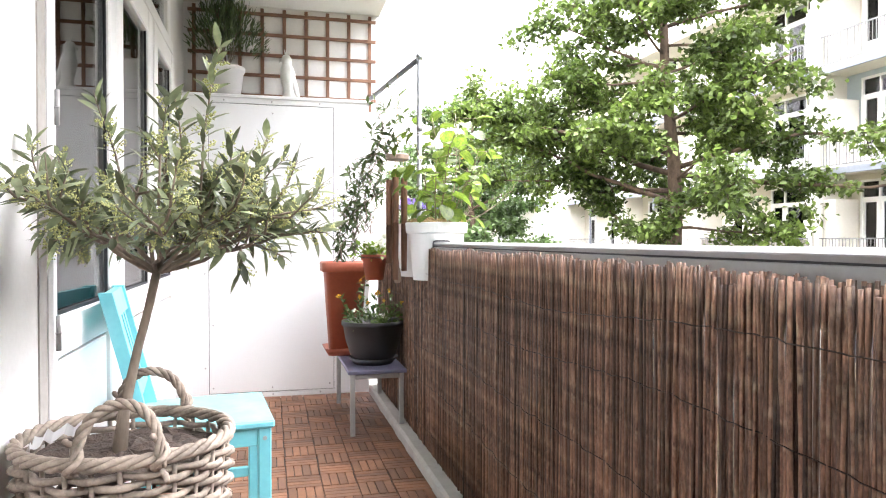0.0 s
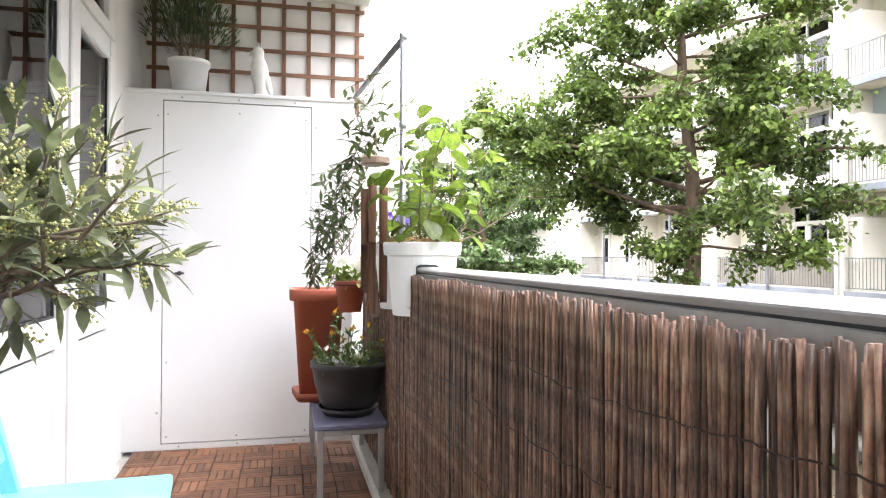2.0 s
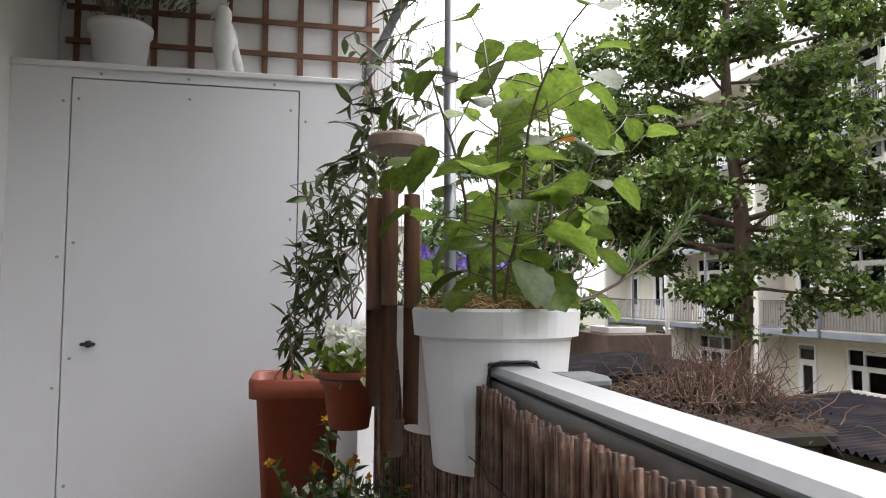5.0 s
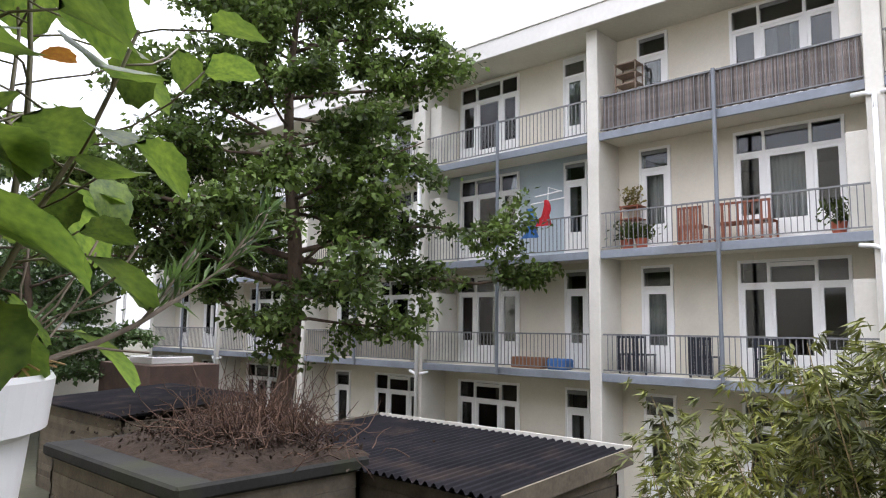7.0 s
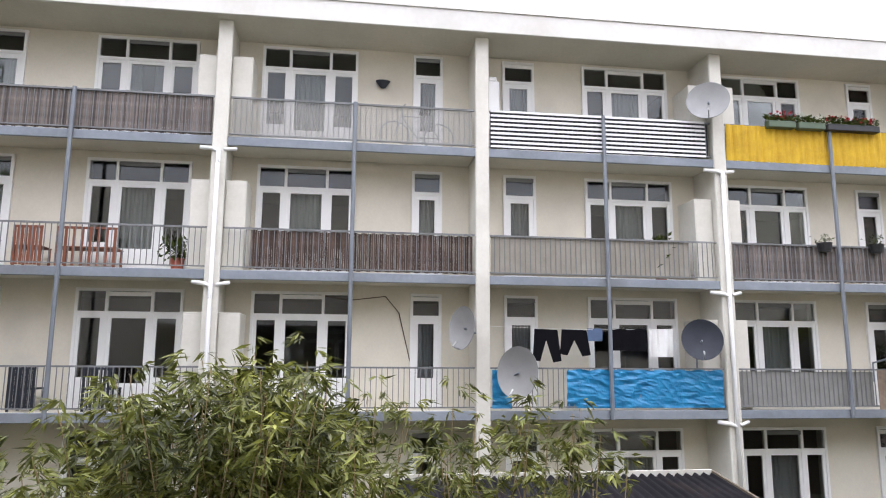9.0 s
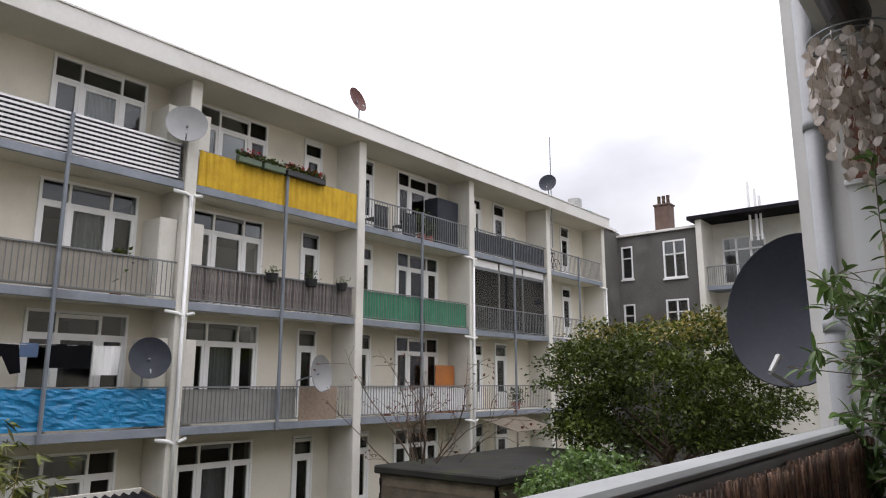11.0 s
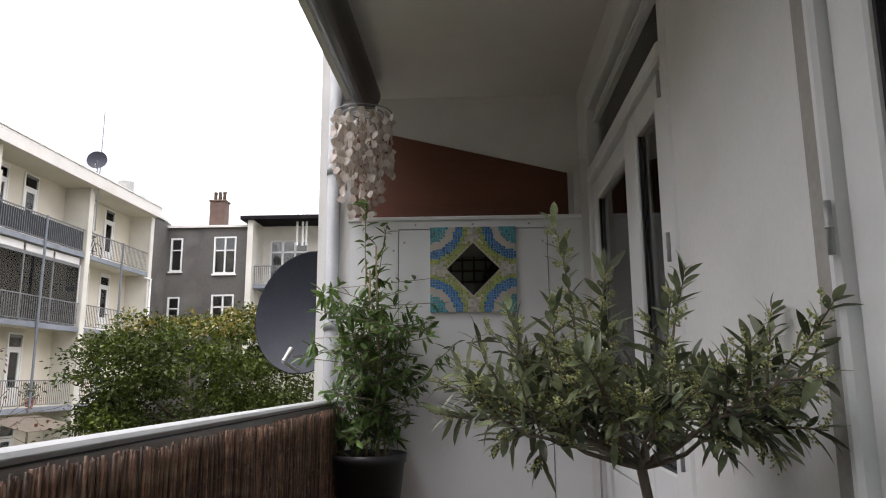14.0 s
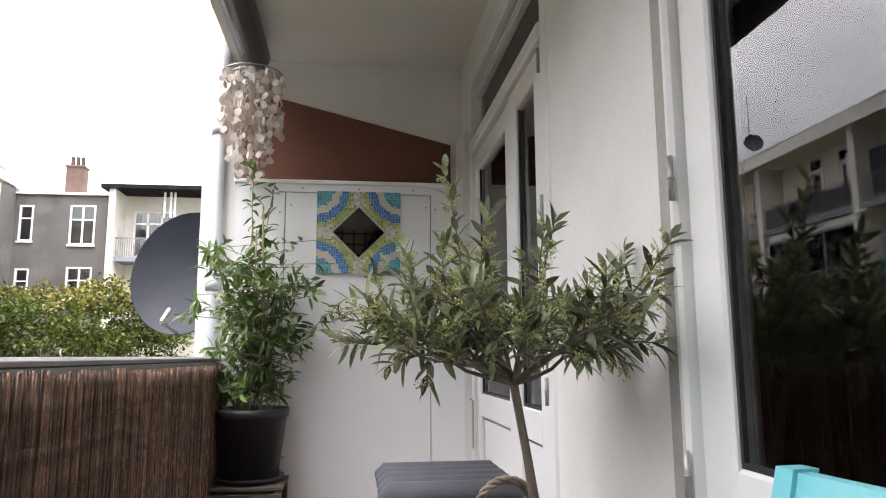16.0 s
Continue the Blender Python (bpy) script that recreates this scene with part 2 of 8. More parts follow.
BLUEWALL = material("pale_blue_wall_paint", (0.46, 0.53, 0.57), (0.40, 0.47, 0.52), 0.9, scale=0.7, fine=20, bump=0.2, stain=((0.34, 0.38, 0.42), 0.6, 0.4), dist=0.01)
SLABBLUE = material("blue_grey_slab_edge", (0.255, 0.28, 0.32), (0.18, 0.20, 0.23), 0.85, scale=1.2, fine=12, bump=0.15, stain=((0.13, 0.13, 0.13), 0.9, 0.45), dist=0.01)
SOFFIT = material("cream_soffit", (0.66, 0.63, 0.54), (0.56, 0.53, 0.45), 0.9, scale=0.8, fine=15, bump=0.1)
FASCIA = material("white_fascia", (0.70, 0.685, 0.65), (0.60, 0.585, 0.55), 0.6, scale=0.5, fine=9, bump=0.08, stain=((0.5, 0.46, 0.40), 0.8, 0.4))
RAILSTEEL = material("grey_rail_steel", (0.21, 0.215, 0.22), (0.14, 0.145, 0.15), 0.5, scale=4, bump=0)
POLESTEEL = material("grey_blue_steel_pole", (0.20, 0.22, 0.25), (0.15, 0.165, 0.19), 0.45, scale=4, bump=0.05)
FRAMEW = material("white_window_frame", (0.80, 0.80, 0.79), (0.74, 0.74, 0.73), 0.4, scale=2, fine=20, bump=0)
CURTAIN = material("grey_net_curtain", (0.55, 0.55, 0.55), (0.42, 0.42, 0.43), 0.9, scale=3, fine=30, bump=0.1, stretch=(1, 6, 0.2), trans=0.3)
GREYWALL = material("dark_grey_render", (0.125, 0.118, 0.11), (0.085, 0.08, 0.075), 0.95, scale=0.5, fine=8, bump=0.4, stain=((0.22, 0.21, 0.2), 0.35, 0.6), dist=0.02)
BRICKRED = material("brown_brick", (0.13, 0.083, 0.064), (0.08, 0.054, 0.044), 0.9, scale=3, fine=25, bump=0.5, dist=0.01)
ROOFDARK = material("black_corrugated_roof", (0.016, 0.015, 0.018), (0.008, 0.008, 0.0095), 0.92, scale=1.5, fine=18, bump=0.2, spec=0.1, stain=((0.05, 0.036, 0.027), 1.6, 0.5))
ROOFFELT = material("dark_roof_felt", (0.036, 0.035, 0.033), (0.02, 0.02, 0.018), 0.95, scale=1.5, fine=25, bump=0.6, spec=0.15, stain=((0.04, 0.046, 0.02), 1.2, 0.7), dist=0.012)
SHEDWOOD = material("weathered_shed_boards", (0.15, 0.125, 0.088), (0.075, 0.062, 0.046), 0.9, scale=3, fine=25, bump=0.4, island=0.25, rand=0.2)
TWIG = material("brown_dead_twigs", (0.10, 0.055, 0.032), (0.04, 0.022, 0.015), 0.9, island=0.5, bump=0)
LEAFDEAD = material("brown_dead_leaves", (0.05, 0.034, 0.024), (0.02, 0.015, 0.011), 0.95, scale=8, fine=50, bump=1.0, dist=0.03, spec=0.15)
GROUND = material("garden_ground", (0.085, 0.085, 0.05), (0.05, 0.05, 0.033), 0.95, scale=0.4, fine=6, bump=0.6, dist=0.03, stain=((0.14, 0.12, 0.09), 0.2, 0.7))
DISHGREY = material("grey_dish", (0.28, 0.28, 0.28), (0.22, 0.22, 0.22), 0.55, scale=3, bump=0.03, stain=((0.2, 0.2, 0.19), 2.5, 0.4))
DISHDARK = material("dark_grey_dish", (0.032, 0.036, 0.048), (0.022, 0.025, 0.034), 0.6, scale=4, fine=40, bump=0.04, spec=0.25)
DISHRED = material("rusty_red_dish", (0.11, 0.035, 0.027), (0.08, 0.026, 0.022), 0.65, scale=3, bump=0.05)


# ---------------------------------------------------------------- mesh tools
class Shape:
    """Gathers vertices and faces of one mesh."""

    def __init__(self):
        self.v, self.f = [], []

    def add(self, verts, faces):
        k = len(self.v)
        self.v.extend(tuple(p) for p in verts)
        self.f.extend(tuple(k + i for i in face) for face in faces)
        return self

    def box(self, x0, x1, y0, y1, z0, z1, b=0.0):
        lo, hi = (min(x0, x1), min(y0, y1), min(z0, z1)), (max(x0, x1), max(y0, y1), max(z0, z1))
        if not b:
            vs = [(hi[0] if i & 1 else lo[0], hi[1] if i & 2 else lo[1], hi[2] if i & 4 else lo[2]) for i in range(8)]
            return self.add(vs, [(0, 2, 3, 1), (4, 5, 7, 6), (0, 1, 5, 4), (2, 6, 7, 3), (0, 4, 6, 2), (1, 3, 7, 5)])
        b = min(b, *(0.49 * (hi[i] - lo[i]) for i in range(3)))
        vs, at = [], {}
        for c in range(8):
            for a in range(3):
                p = []
                for i in range(3):
                    up = c >> i & 1
                    p.append((hi[i] if up else lo[i]) if i == a else (hi[i] - b if up else lo[i] + b))
                at[c, a] = len(vs)
                vs.append(p)
        fs = []
        for a in range(3):
            u, w = 1 << (a + 1) % 3, 1 << (a + 2) % 3
            for s in (0, 1 << a):
                ring = [at[s, a], at[s | u, a], at[s | u | w, a], at[s | w, a]]
                fs.append(tuple(ring if s else ring[::-1]))
            e = 1 << a
            o1, o2 = (a + 1) % 3, (a + 2) % 3
            for s1 in (0, 1):
                for s2 in (0, 1):
                    c = s1 * u | s2 * w
                    ring = [at[c, o1], at[c | e, o1], at[c | e, o2], at[c, o2]]
                    fs.append(tuple(ring if s1 != s2 else ring[::-1]))
        for c in range(8):
            ring = [at[c, 0], at[c, 1], at[c, 2]]
            fs.append(tuple(ring if bin(c).count("1") % 2 else ring[::-1]))
        return self.add(vs, fs)

    def tube(self, points, radii, n=8, cap=True, squash=1.0):
        """A round bar along points."""
        points = [Vector(p) for p in points]
        if not isinstance(radii, (list, tuple)):
            radii = [radii] * len(points)
        vs, fs = [], []
        side = None
        for i, p in enumerate(points):
            d = (points[min(i + 1, len(points) - 1)] - points[max(i - 1, 0)]).normalized()
            if side is None:
                side = d.cross(Vector((0.3, 0.2, 1)) if abs(d.z) < 0.9 else Vector((1, 0.1, 0))).normalized()
            side = (side - d * side.dot(d)).normalized()
            up = d.cross(side)
            for k in range(n):
                a = 2 * math.pi * k / n
                vs.append(p + (side * math.cos(a) + up * math.sin(a) * squash) * radii[i])
        for i in range(len(points) - 1):
            for k in range(n):
                k2 = (k + 1) % n
                fs.append((i * n + k, i * n + k2, (i + 1) * n + k2, (i + 1) * n + k))
        if cap:
            fs.append(tuple(range(n))[::-1])
            fs.append(tuple((len(points) - 1) * n + k for k in range(n)))
        return self.add(vs, fs)

    def lathe(self, profile, n=32, centre=(0, 0), sx=1.0, sy=1.0, square=0.0):
        """Turned body from (radius, height) pairs; square pulls the section towards a rounded square."""
        vs, fs = [], []
        for r, z in profile:
            for k in range(n):
                a = 2 * math.pi * (k + 0.5) / n
                c, s = math.cos(a), math.sin(a)
                g = 1.0
                if square:
                    g = 1 / (abs(c) ** (2 + square) + abs(s) ** (2 + square)) ** (1 / (2 + square))
                vs.append((centre[0] + r * c * g * sx, centre[1] + r * s * g * sy, z))
        for i in range(len(profile) - 1):
            for k in range(n):
                k2 = (k + 1) % n
                fs.append((i * n + k, i * n + k2, (i + 1) * n + k2, (i + 1) * n + k))
        return self.add(vs, fs)

    def fan(self, ring):
        return self.add(ring, [tuple(range(len(ring)))])

    def mesh(self, name, mat, smooth=False, fix=True):
        me = bpy.data.meshes.new(name)
        me.from_pydata(self.v, [], self.f)
        if fix and len(self.f) < 30000:
            bm = bmesh.new()
            bm.from_mesh(me)
            bmesh.ops.recalc_face_normals(bm, faces=bm.faces)
            bm.to_mesh(me)
            bm.free()
        me.materials.append(mat)
        if smooth:
            me.polygons.foreach_set("use_smooth", [True] * len(me.polygons))
        return me


def thing(name, label, category, at=(0, 0, 0), rz=0.0, group="", kind=""):
    ob = new(name)
    ob.matrix_basis = pose(*at, 0, 0, rz)
    ob.empty_display_size = 0.1
    return tagged(ob, label, category, group, kind)


def part(name, shape, mat, parent, label="", smooth=False, kind=""):
    ob = new(name, shape.mesh(name, mat, smooth))
    ob.parent = parent
    return tagged(ob, label, kind=kind)


def whole(name, shape, mat, label, category, smooth=False, kind="", group=""):
    return tagged(new(name, shape.mesh(name, mat, smooth)), label, category, group, kind)


def cells(cuts0, cuts1, holes):
    """Rectangles that fill a wall's face around its holes (u0, u1, v0, v1)."""
    us = sorted({*cuts0, *(h[0] for h in holes), *(h[1] for h in holes)})
    for u0, u1 in zip(us, us[1:]):
        um = (u0 + u1) / 2
        spans = sorted((h[2], h[3]) for h in holes if h[0] < um < h[1])
        v = cuts1[0]
        for a, b in spans:
            if a > v + 1e-4:
                yield u0, u1, v, a
            v = max(v, b)
        if cuts1[1] > v + 1e-4:
            yield u0, u1, v, cuts1[1]


def leaf_cloud(places, ways, length, width, fold=0.25, seed=1, vary=0.35, droop=0.0, segments=1, roll=1.0):
    """Many folded leaves: each starts at its place and points along its way."""
    rng = np.random.default_rng(seed)
    p, d = np.asarray(places, float), np.asarray(ways, float)
    n = len(p)
    d[:, 2] -= droop
    d /= np.linalg.norm(d, axis=1, keepdims=True) + 1e-9
    up = np.tile([0, 0, 1.0], (n, 1)) + rng.normal(0, roll * 0.6, (n, 3))
    side = np.cross(d, up)
    side /= np.linalg.norm(side, axis=1, keepdims=True) + 1e-9
    nor = np.cross(side, d)
    L = length * (1 + vary * rng.uniform(-1, 1, (n, 1)))
    W = width * (1 + vary * rng.uniform(-1, 1, (n, 1)))
    rows = [(0.0, 0.0), (0.5, 1.0), (1.0, 0.0)] if segments == 1 else [(0.0, 0.0), (0.22, 0.72), (0.5, 1.0), (0.78, 0.66), (1.0, 0.0)]
    if segments == 1:
        mid = p + d * L * 0.45
        bend = nor * L * 0.06
        quad = np.stack([p, mid + side * W / 2 + nor * W * fold, p + d * L - bend, mid - side * W / 2 + nor * W * fold], 1)
        v = quad.reshape(-1, 3)
        base = np.arange(n)[:, None] * 4
        f = np.concatenate([base + [0, 1, 2], base + [0, 2, 3]])
        return v, f
    stack = []
    for t, w in rows:
        axis = p + d * L * t - nor * L * 0.22 * t * t
        if w == 0:
            stack.append(axis[:, None])
        else:
            stack.append(np.stack([axis + side * W / 2 * w + nor * W * fold * w, axis, axis - side * W / 2 * w + nor * W * fold * w], 1))
    v = np.concatenate(stack, 1)
    m = v.shape[1]
    base = np.arange(n)[:, None] * m
    pattern = [(0, 1, 2), (0, 2, 3)]
    for r in range(2):
        a = 1 + 3 * r
        pattern += [(a, a + 3, a + 4), (a, a + 4, a + 1), (a + 1, a + 4, a + 5), (a + 1, a + 5, a + 2)]
    pattern += [(7, 10, 8), (8, 10, 9)]
    f = np.concatenate([base + list(q) for q in pattern])
    return v.reshape(-1, 3), f


def cloud_mesh(name, v, f, mat):
    me = bpy.data.meshes.new(name)
    me.from_pydata(np.asarray(v).tolist(), [], np.asarray(f).tolist())
    me.materials.append(mat)
    me.polygons.foreach_set("use_smooth", [True] * len(me.polygons))
    return me


def leaf_part(name, places, ways, length, width, mat, parent, label="", **kw):
    v, f = leaf_cloud(places, ways, length, width, **kw)
    ob = new(name, cloud_mesh(name, v, f, mat))
    ob.parent = parent
    return tagged(ob, label)


# ---------------------------------------------------------------- balcony shell
WALL_X, FAR_Y, BACK_Y, CEIL = 0.06, 4.45, -0.70, 2.66


def house_wall():
    holes = [(1.628, 4.12, 0.02, 2.46), (-0.68, 0.80, 0.02, 2.52)]
    s = Shape()
    for y0, y1, z0, z1 in cells((-1.15, 5.1), (-3.0, 3.0), holes):
        s.box(-0.19, WALL_X if y1 < 4.13 else 0.0, y0, y1, z0, z1)
    whole("wall_house", s, PLASTER, "white plastered house wall beside the balcony", "wall", kind="structure")
    # plain box room behind the doors; its dark colour stands in for shade
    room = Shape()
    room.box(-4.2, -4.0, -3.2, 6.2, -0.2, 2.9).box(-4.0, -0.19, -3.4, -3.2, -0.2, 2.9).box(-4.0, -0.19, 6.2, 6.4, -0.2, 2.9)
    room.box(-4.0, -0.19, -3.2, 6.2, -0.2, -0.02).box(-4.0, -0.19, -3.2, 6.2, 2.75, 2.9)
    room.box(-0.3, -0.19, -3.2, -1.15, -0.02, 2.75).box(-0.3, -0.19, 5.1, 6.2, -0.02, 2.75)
    whole("wall_room", room, INTERIOR, "plain walls of the room behind the doors, coloured dark to look dim", "wall", kind="structure")
    s = Shape().box(WALL_X, WALL_X + 0.004, 1.572, 1.627, 0.0, 2.65)
    whole("trim_seal", s, material("grey_filler", (0.42, 0.40, 0.37), (0.33, 0.31, 0.28), 0.95, scale=9, bump=0.5), "rough grey filler strip beside the door casing", "trim", kind="structure")


def leaf_door(parent, name, y0, y1, z0, z1, x, low, pad=0.1):
    """One door or side-light leaf: stiles, rails, a pane and a sunk lower panel."""
    pa, pb = pad if isinstance(pad, tuple) else (pad, pad)
    d = 0.05
    s = Shape()
    s.box(x - d, x, y0, y0 + pa, z0, z1, 0.006).box(x - d, x, y1 - pb, y1, z0, z1, 0.006)
    s.box(x - d, x - 0.002, y0 + pa, y1 - pb, z1 - 0.1, z1, 0.006).box(x - d, x - 0.002, y0 + pa, y1 - pb, low - 0.11, low, 0.006)
    s.box(x - d, x - 0.002, y0 + pa, y1 - pb, z0, z0 + 0.16, 0.006)
    leaf = part(name, s, WHITE, parent)
    part("pane", Shape().box(x - 0.03, x - 0.024, y0 + pa, y1 - pb, low, z1 - 0.1), GLASS, leaf).visible_shadow = False
    seal = Shape()
    for a, b in ((y0 + pa, y0 + pa + 0.008), (y1 - pb - 0.008, y1 - pb)):
        seal.box(x - 0.022, x - 0.012, a, b, low, z1 - 0.1)
    seal.box(x - 0.022, x - 0.012, y0 + pa + 0.008, y1 - pb - 0.008, low, low + 0.01)
    part("seal", seal, BLACKPOT, leaf, "black rubber glazing seal")
    part("lower_panel", Shape().box(x - 0.035, x - 0.016, y0 + pa + 0.012, y1 - pb - 0.006, z0 + 0.168, low - 0.122, 0.004), WHITE, leaf)
    # black sheet behind the sunk panel draws the shadow line along its edges
    gap = Shape().box(x - 0.04, x - 0.0365, y0 + pa, y1 - pb, z0 + 0.16, low - 0.11)
    part("panel_shade", gap, BLACKPOT, leaf)
    return leaf


def hinge(parent, y, z, x, h=0.085):
    s = Shape().tube([(x, y, z), (x, y, z + h)], 0.006, 10)
    s.tube([(x, y, z + h * 0.5 - 0.002), (x, y, z + h * 0.5 + 0.002)], 0.0072, 10)
    part("hinge", s, ALU, parent, "white-grey barrel hinge", True)


def door_units():
    d = thing("door_1", "white glazed balcony door with side lights and lower panels", "door", kind="structure")
    f = Shape()
    f.box(-0.06, 0.075, 1.629, 1.657, 0.0, 2.46, 0.008).box(-0.06, 0.02, 4.03, 4.13, 0.0, 2.46, 0.006)
    f.box(-0.06, 0.04, 1.655, 4.03, 2.38, 2.46, 0.006).box(-0.06, 0.045, 1.655, 4.03, 2.06, 2.13, 0.006).box(-0.06, 0.03, 1.655, 4.03, 0.0, 0.04, 0.006)
    f.box(-0.06, 0.035, 2.49, 2.53, 2.13, 2.38).box(-0.06, 0.035, 3.29, 3.33, 2.13, 2.38)
    part("door_frame", f, WHITE, d)
    for k, (a, b) in enumerate(((1.66, 2.49), (2.505, 3.285), (3.335, 4.025))):
        leaf_door(d, "door_leaf" if k == 1 else "side_light", a, b, 0.05, 2.05, 0.05, 0.82, 0.105)
        part("transom_pane", Shape().box(-0.01, -0.004, a, b, 2.13, 2.38), GLASS, d).visible_shadow = False
    part("leaf_gap", Shape().box(-0.02, 0.02, 3.288, 3.332, 0.05, 2.05), BLACKPOT, d)
    for z in (0.75, 1.29):
        hinge(d, 1.658, z, 0.08)
    d = thing("door_2", "white glazed double balcony door with a fanlight", "door", kind="structure")
    f = Shape()
    f.box(-0.06, 0.068, -0.68, -0.655, 0.0, 2.52, 0.008).box(-0.06, 0.068, 0.738, 0.798, 0.0, 2.52, 0.008)
    f.box(-0.06, 0.062, -0.655, 0.738, 2.44, 2.52, 0.006).box(-0.06, 0.075, -0.655, 0.738, 2.055, 2.115, 0.008).box(-0.06, 0.05, -0.655, 0.738, 0.0, 0.04)
    part("door_frame", f, WHITE, d)
    leaf_door(d, "door_leaf", -0.65, 0.20, 0.05, 2.05, 0.045, 0.82, (0.085, 0.114))
    leaf_door(d, "door_leaf", 0.206, 0.733, 0.05, 2.05, 0.055, 0.82, (0.112, 0.133))
    part("transom_pane", Shape().box(0.0, 0.006, -0.655, 0.738, 2.115, 2.36), GLASS, d).visible_shadow = False
    part("vent_slot", Shape().box(-0.03, 0.03, -0.655, 0.738, 2.37, 2.385, 0.003).box(-0.03, 0.03, -0.655, 0.738, 2.40, 2.415, 0.003), WHITE, d)
    part("vent_gap", Shape().box(-0.03, 0.0, -0.655, 0.738, 2.36, 2.44), BLACKPOT, d)
    for z in (1.93, 1.43, 0.85):
        hinge(d, 0.738, z, 0.074)
    part("catch", Shape().tube([(0.07, -0.64, 0.55), (0.07, -0.64, 0.78), (0.085, -0.64, 0.79)], 0.005, 6), ALU, d)


def cupboard(name, y, face, x0, x1, dx0, dx1, back, top, label, gap=0.065):
    """A balcony cupboard whose front stands at y and faces along face (-1 or +1)."""
    c = thing(name, label, "cupboard", (0, y, 0))
    g = -face
    fr = Shape()
    for u0, u1, v0, v1 in cells((x0, x1), (0.0, top), [(dx0, dx1, 0.03, top - gap)]):
        fr.box(u0, u1, 0, g * 0.02, v0, v1)
    part("front_frame", fr, PANEL, c)
    part("body", Shape().box(x0, x1, g * 0.021, g * 0.04, 0.0, top - 0.02).box(x1 - 0.02, x1, g * 0.04, g * back, 0.0, top - 0.02), PANEL, c)
    part("top_board", Shape().box(x0, x1 + 0.012, -g * 0.012, g * back, top, top + 0.022, 0.004), PANEL, c)
    part("door_panel", Shape().box(dx0 + 0.004, dx1 - 0.004, g * 0.001, g * 0.018, 0.035, top - gap - 0.005, 0.002), PANEL, c)
    part("door_gap", Shape().box(dx0, dx1, g * 0.0185, g * 0.0206, 0.03, top - gap), BLACKPOT, c)
    rng = random.Random(4)
    spots = [(dx0 + 0.03, z) for z in (0.07, 0.47, 0.9, 1.3, top - 0.11)] + [(dx1 - 0.03, z) for z in (0.07, 0.52, 0.95, 1.4, top - 0.11)]
    spots += [(dx0 - 0.02, z) for z in (0.2, 0.8, 1.25, top - 0.12)] + [(dx1 + 0.02, z) for z in (0.2, 0.7, 1.35, top - 0.15)]
    spots += [(dx0 + (dx1 - dx0) * q, z) for q in (0.12, 0.5, 0.88) for z in (top - gap * 0.5, 0.016)] + [(dx0 + (dx1 - dx0) * 0.5, z) for z in (top - 0.09, 0.06)]
    for x, z in spots:
        x += rng.uniform(-0.004, 0.004)
        part("screw", Shape().tube([(x, 0.0, z), (x, -g * 0.003, z)], 0.0055, 8), ALU, c)
    return c


def shell():
    house_wall()
    door_units()
    whole("ceiling", Shape().box(0.0, 1.36, -1.15, 5.1, CEIL, CEIL + 0.2), CEILPAINT, "white painted underside of the balcony above", "ceiling", kind="structure")
    whole("wall_far_end", Shape().box(0.0, 1.40, 4.92, 5.1, -3.0, 3.0), PLASTER, "white end wall behind the lattice", "wall", kind="structure")
    e = Shape().box(0.0, 1.36, -1.15, -0.97, -3.0, 3.0).box(1.36, 1.50, -1.06, -0.97, -3.0, 3.0).box(1.44, 1.462, -0.97, -0.955, -3.0, 3.0).box(1.385, 1.40, -0.97, -0.96, -3.0, 3.0)
    whole("wall_back_end", e, PLASTER, "white end wall with a ribbed outer edge", "wall", kind="structure")
    b = Shape().add([(0.13, -0.955, 1.90), (1.30, -0.955, 1.90), (1.30, -0.955, 2.49), (0.13, -0.955, 2.20), (0.13, -0.968, 1.90), (1.30, -0.968, 1.90), (1.30, -0.968, 2.49), (0.13, -0.968, 2.20)],
                    [(0, 1, 2, 3), (7, 6, 5, 4), (0, 4, 5, 1), (1, 5, 6, 2), (2, 6, 7, 3), (3, 7, 4, 0)])
    whole("brown_board", b, BROWNBOARD, "brown wooden board with a sloping top on the end wall", "board")
    f = thing("floor", "dark hardwood deck tiles on the balcony slab", "floor", kind="structure")
    part("slab", Shape().box(0.0, 1.40, -1.0, 4.95, -0.22, -0.028), CONCRETE, f)
    part("tile_base", Shape().box(WALL_X, 1.213, BACK_Y, FAR_Y, -0.027, -0.012), DARKGAP, f)
    whole("baseboard_kerb", Shape().box(1.213, 1.29, BACK_Y, FAR_Y, -0.02, 0.05, 0.012), CONCRETE, "weathered pale concrete kerb under the screen", "kerb", kind="structure")
    c = cupboard("white_cupboard", FAR_Y, -1, 0.0, 1.215, 0.195, 0.985, 0.46, 1.92, "white panelled balcony cupboard with a screwed door", 0.032)
    part("latch", Shape().tube([(0.285, 0.0, 0.95), (0.285, -0.02, 0.95)], 0.012, 10).box(0.262, 0.312, -0.03, -0.018, 0.944, 0.956, 0.004), BLACKPOT, c, "small black latch")
    whole("trim_corner", Shape().box(WALL_X, 0.099, -0.95, -0.705, 0.0, 2.2), PLASTER, "plastered corner strip beside the cupboard", "trim", kind="structure")
    cupboard("white_cupboard", BACK_Y, 1, 0.10, 1.27, 0.272, 1.026, 0.26, 1.885, "white panelled balcony cupboard below the brown board", 0.04)


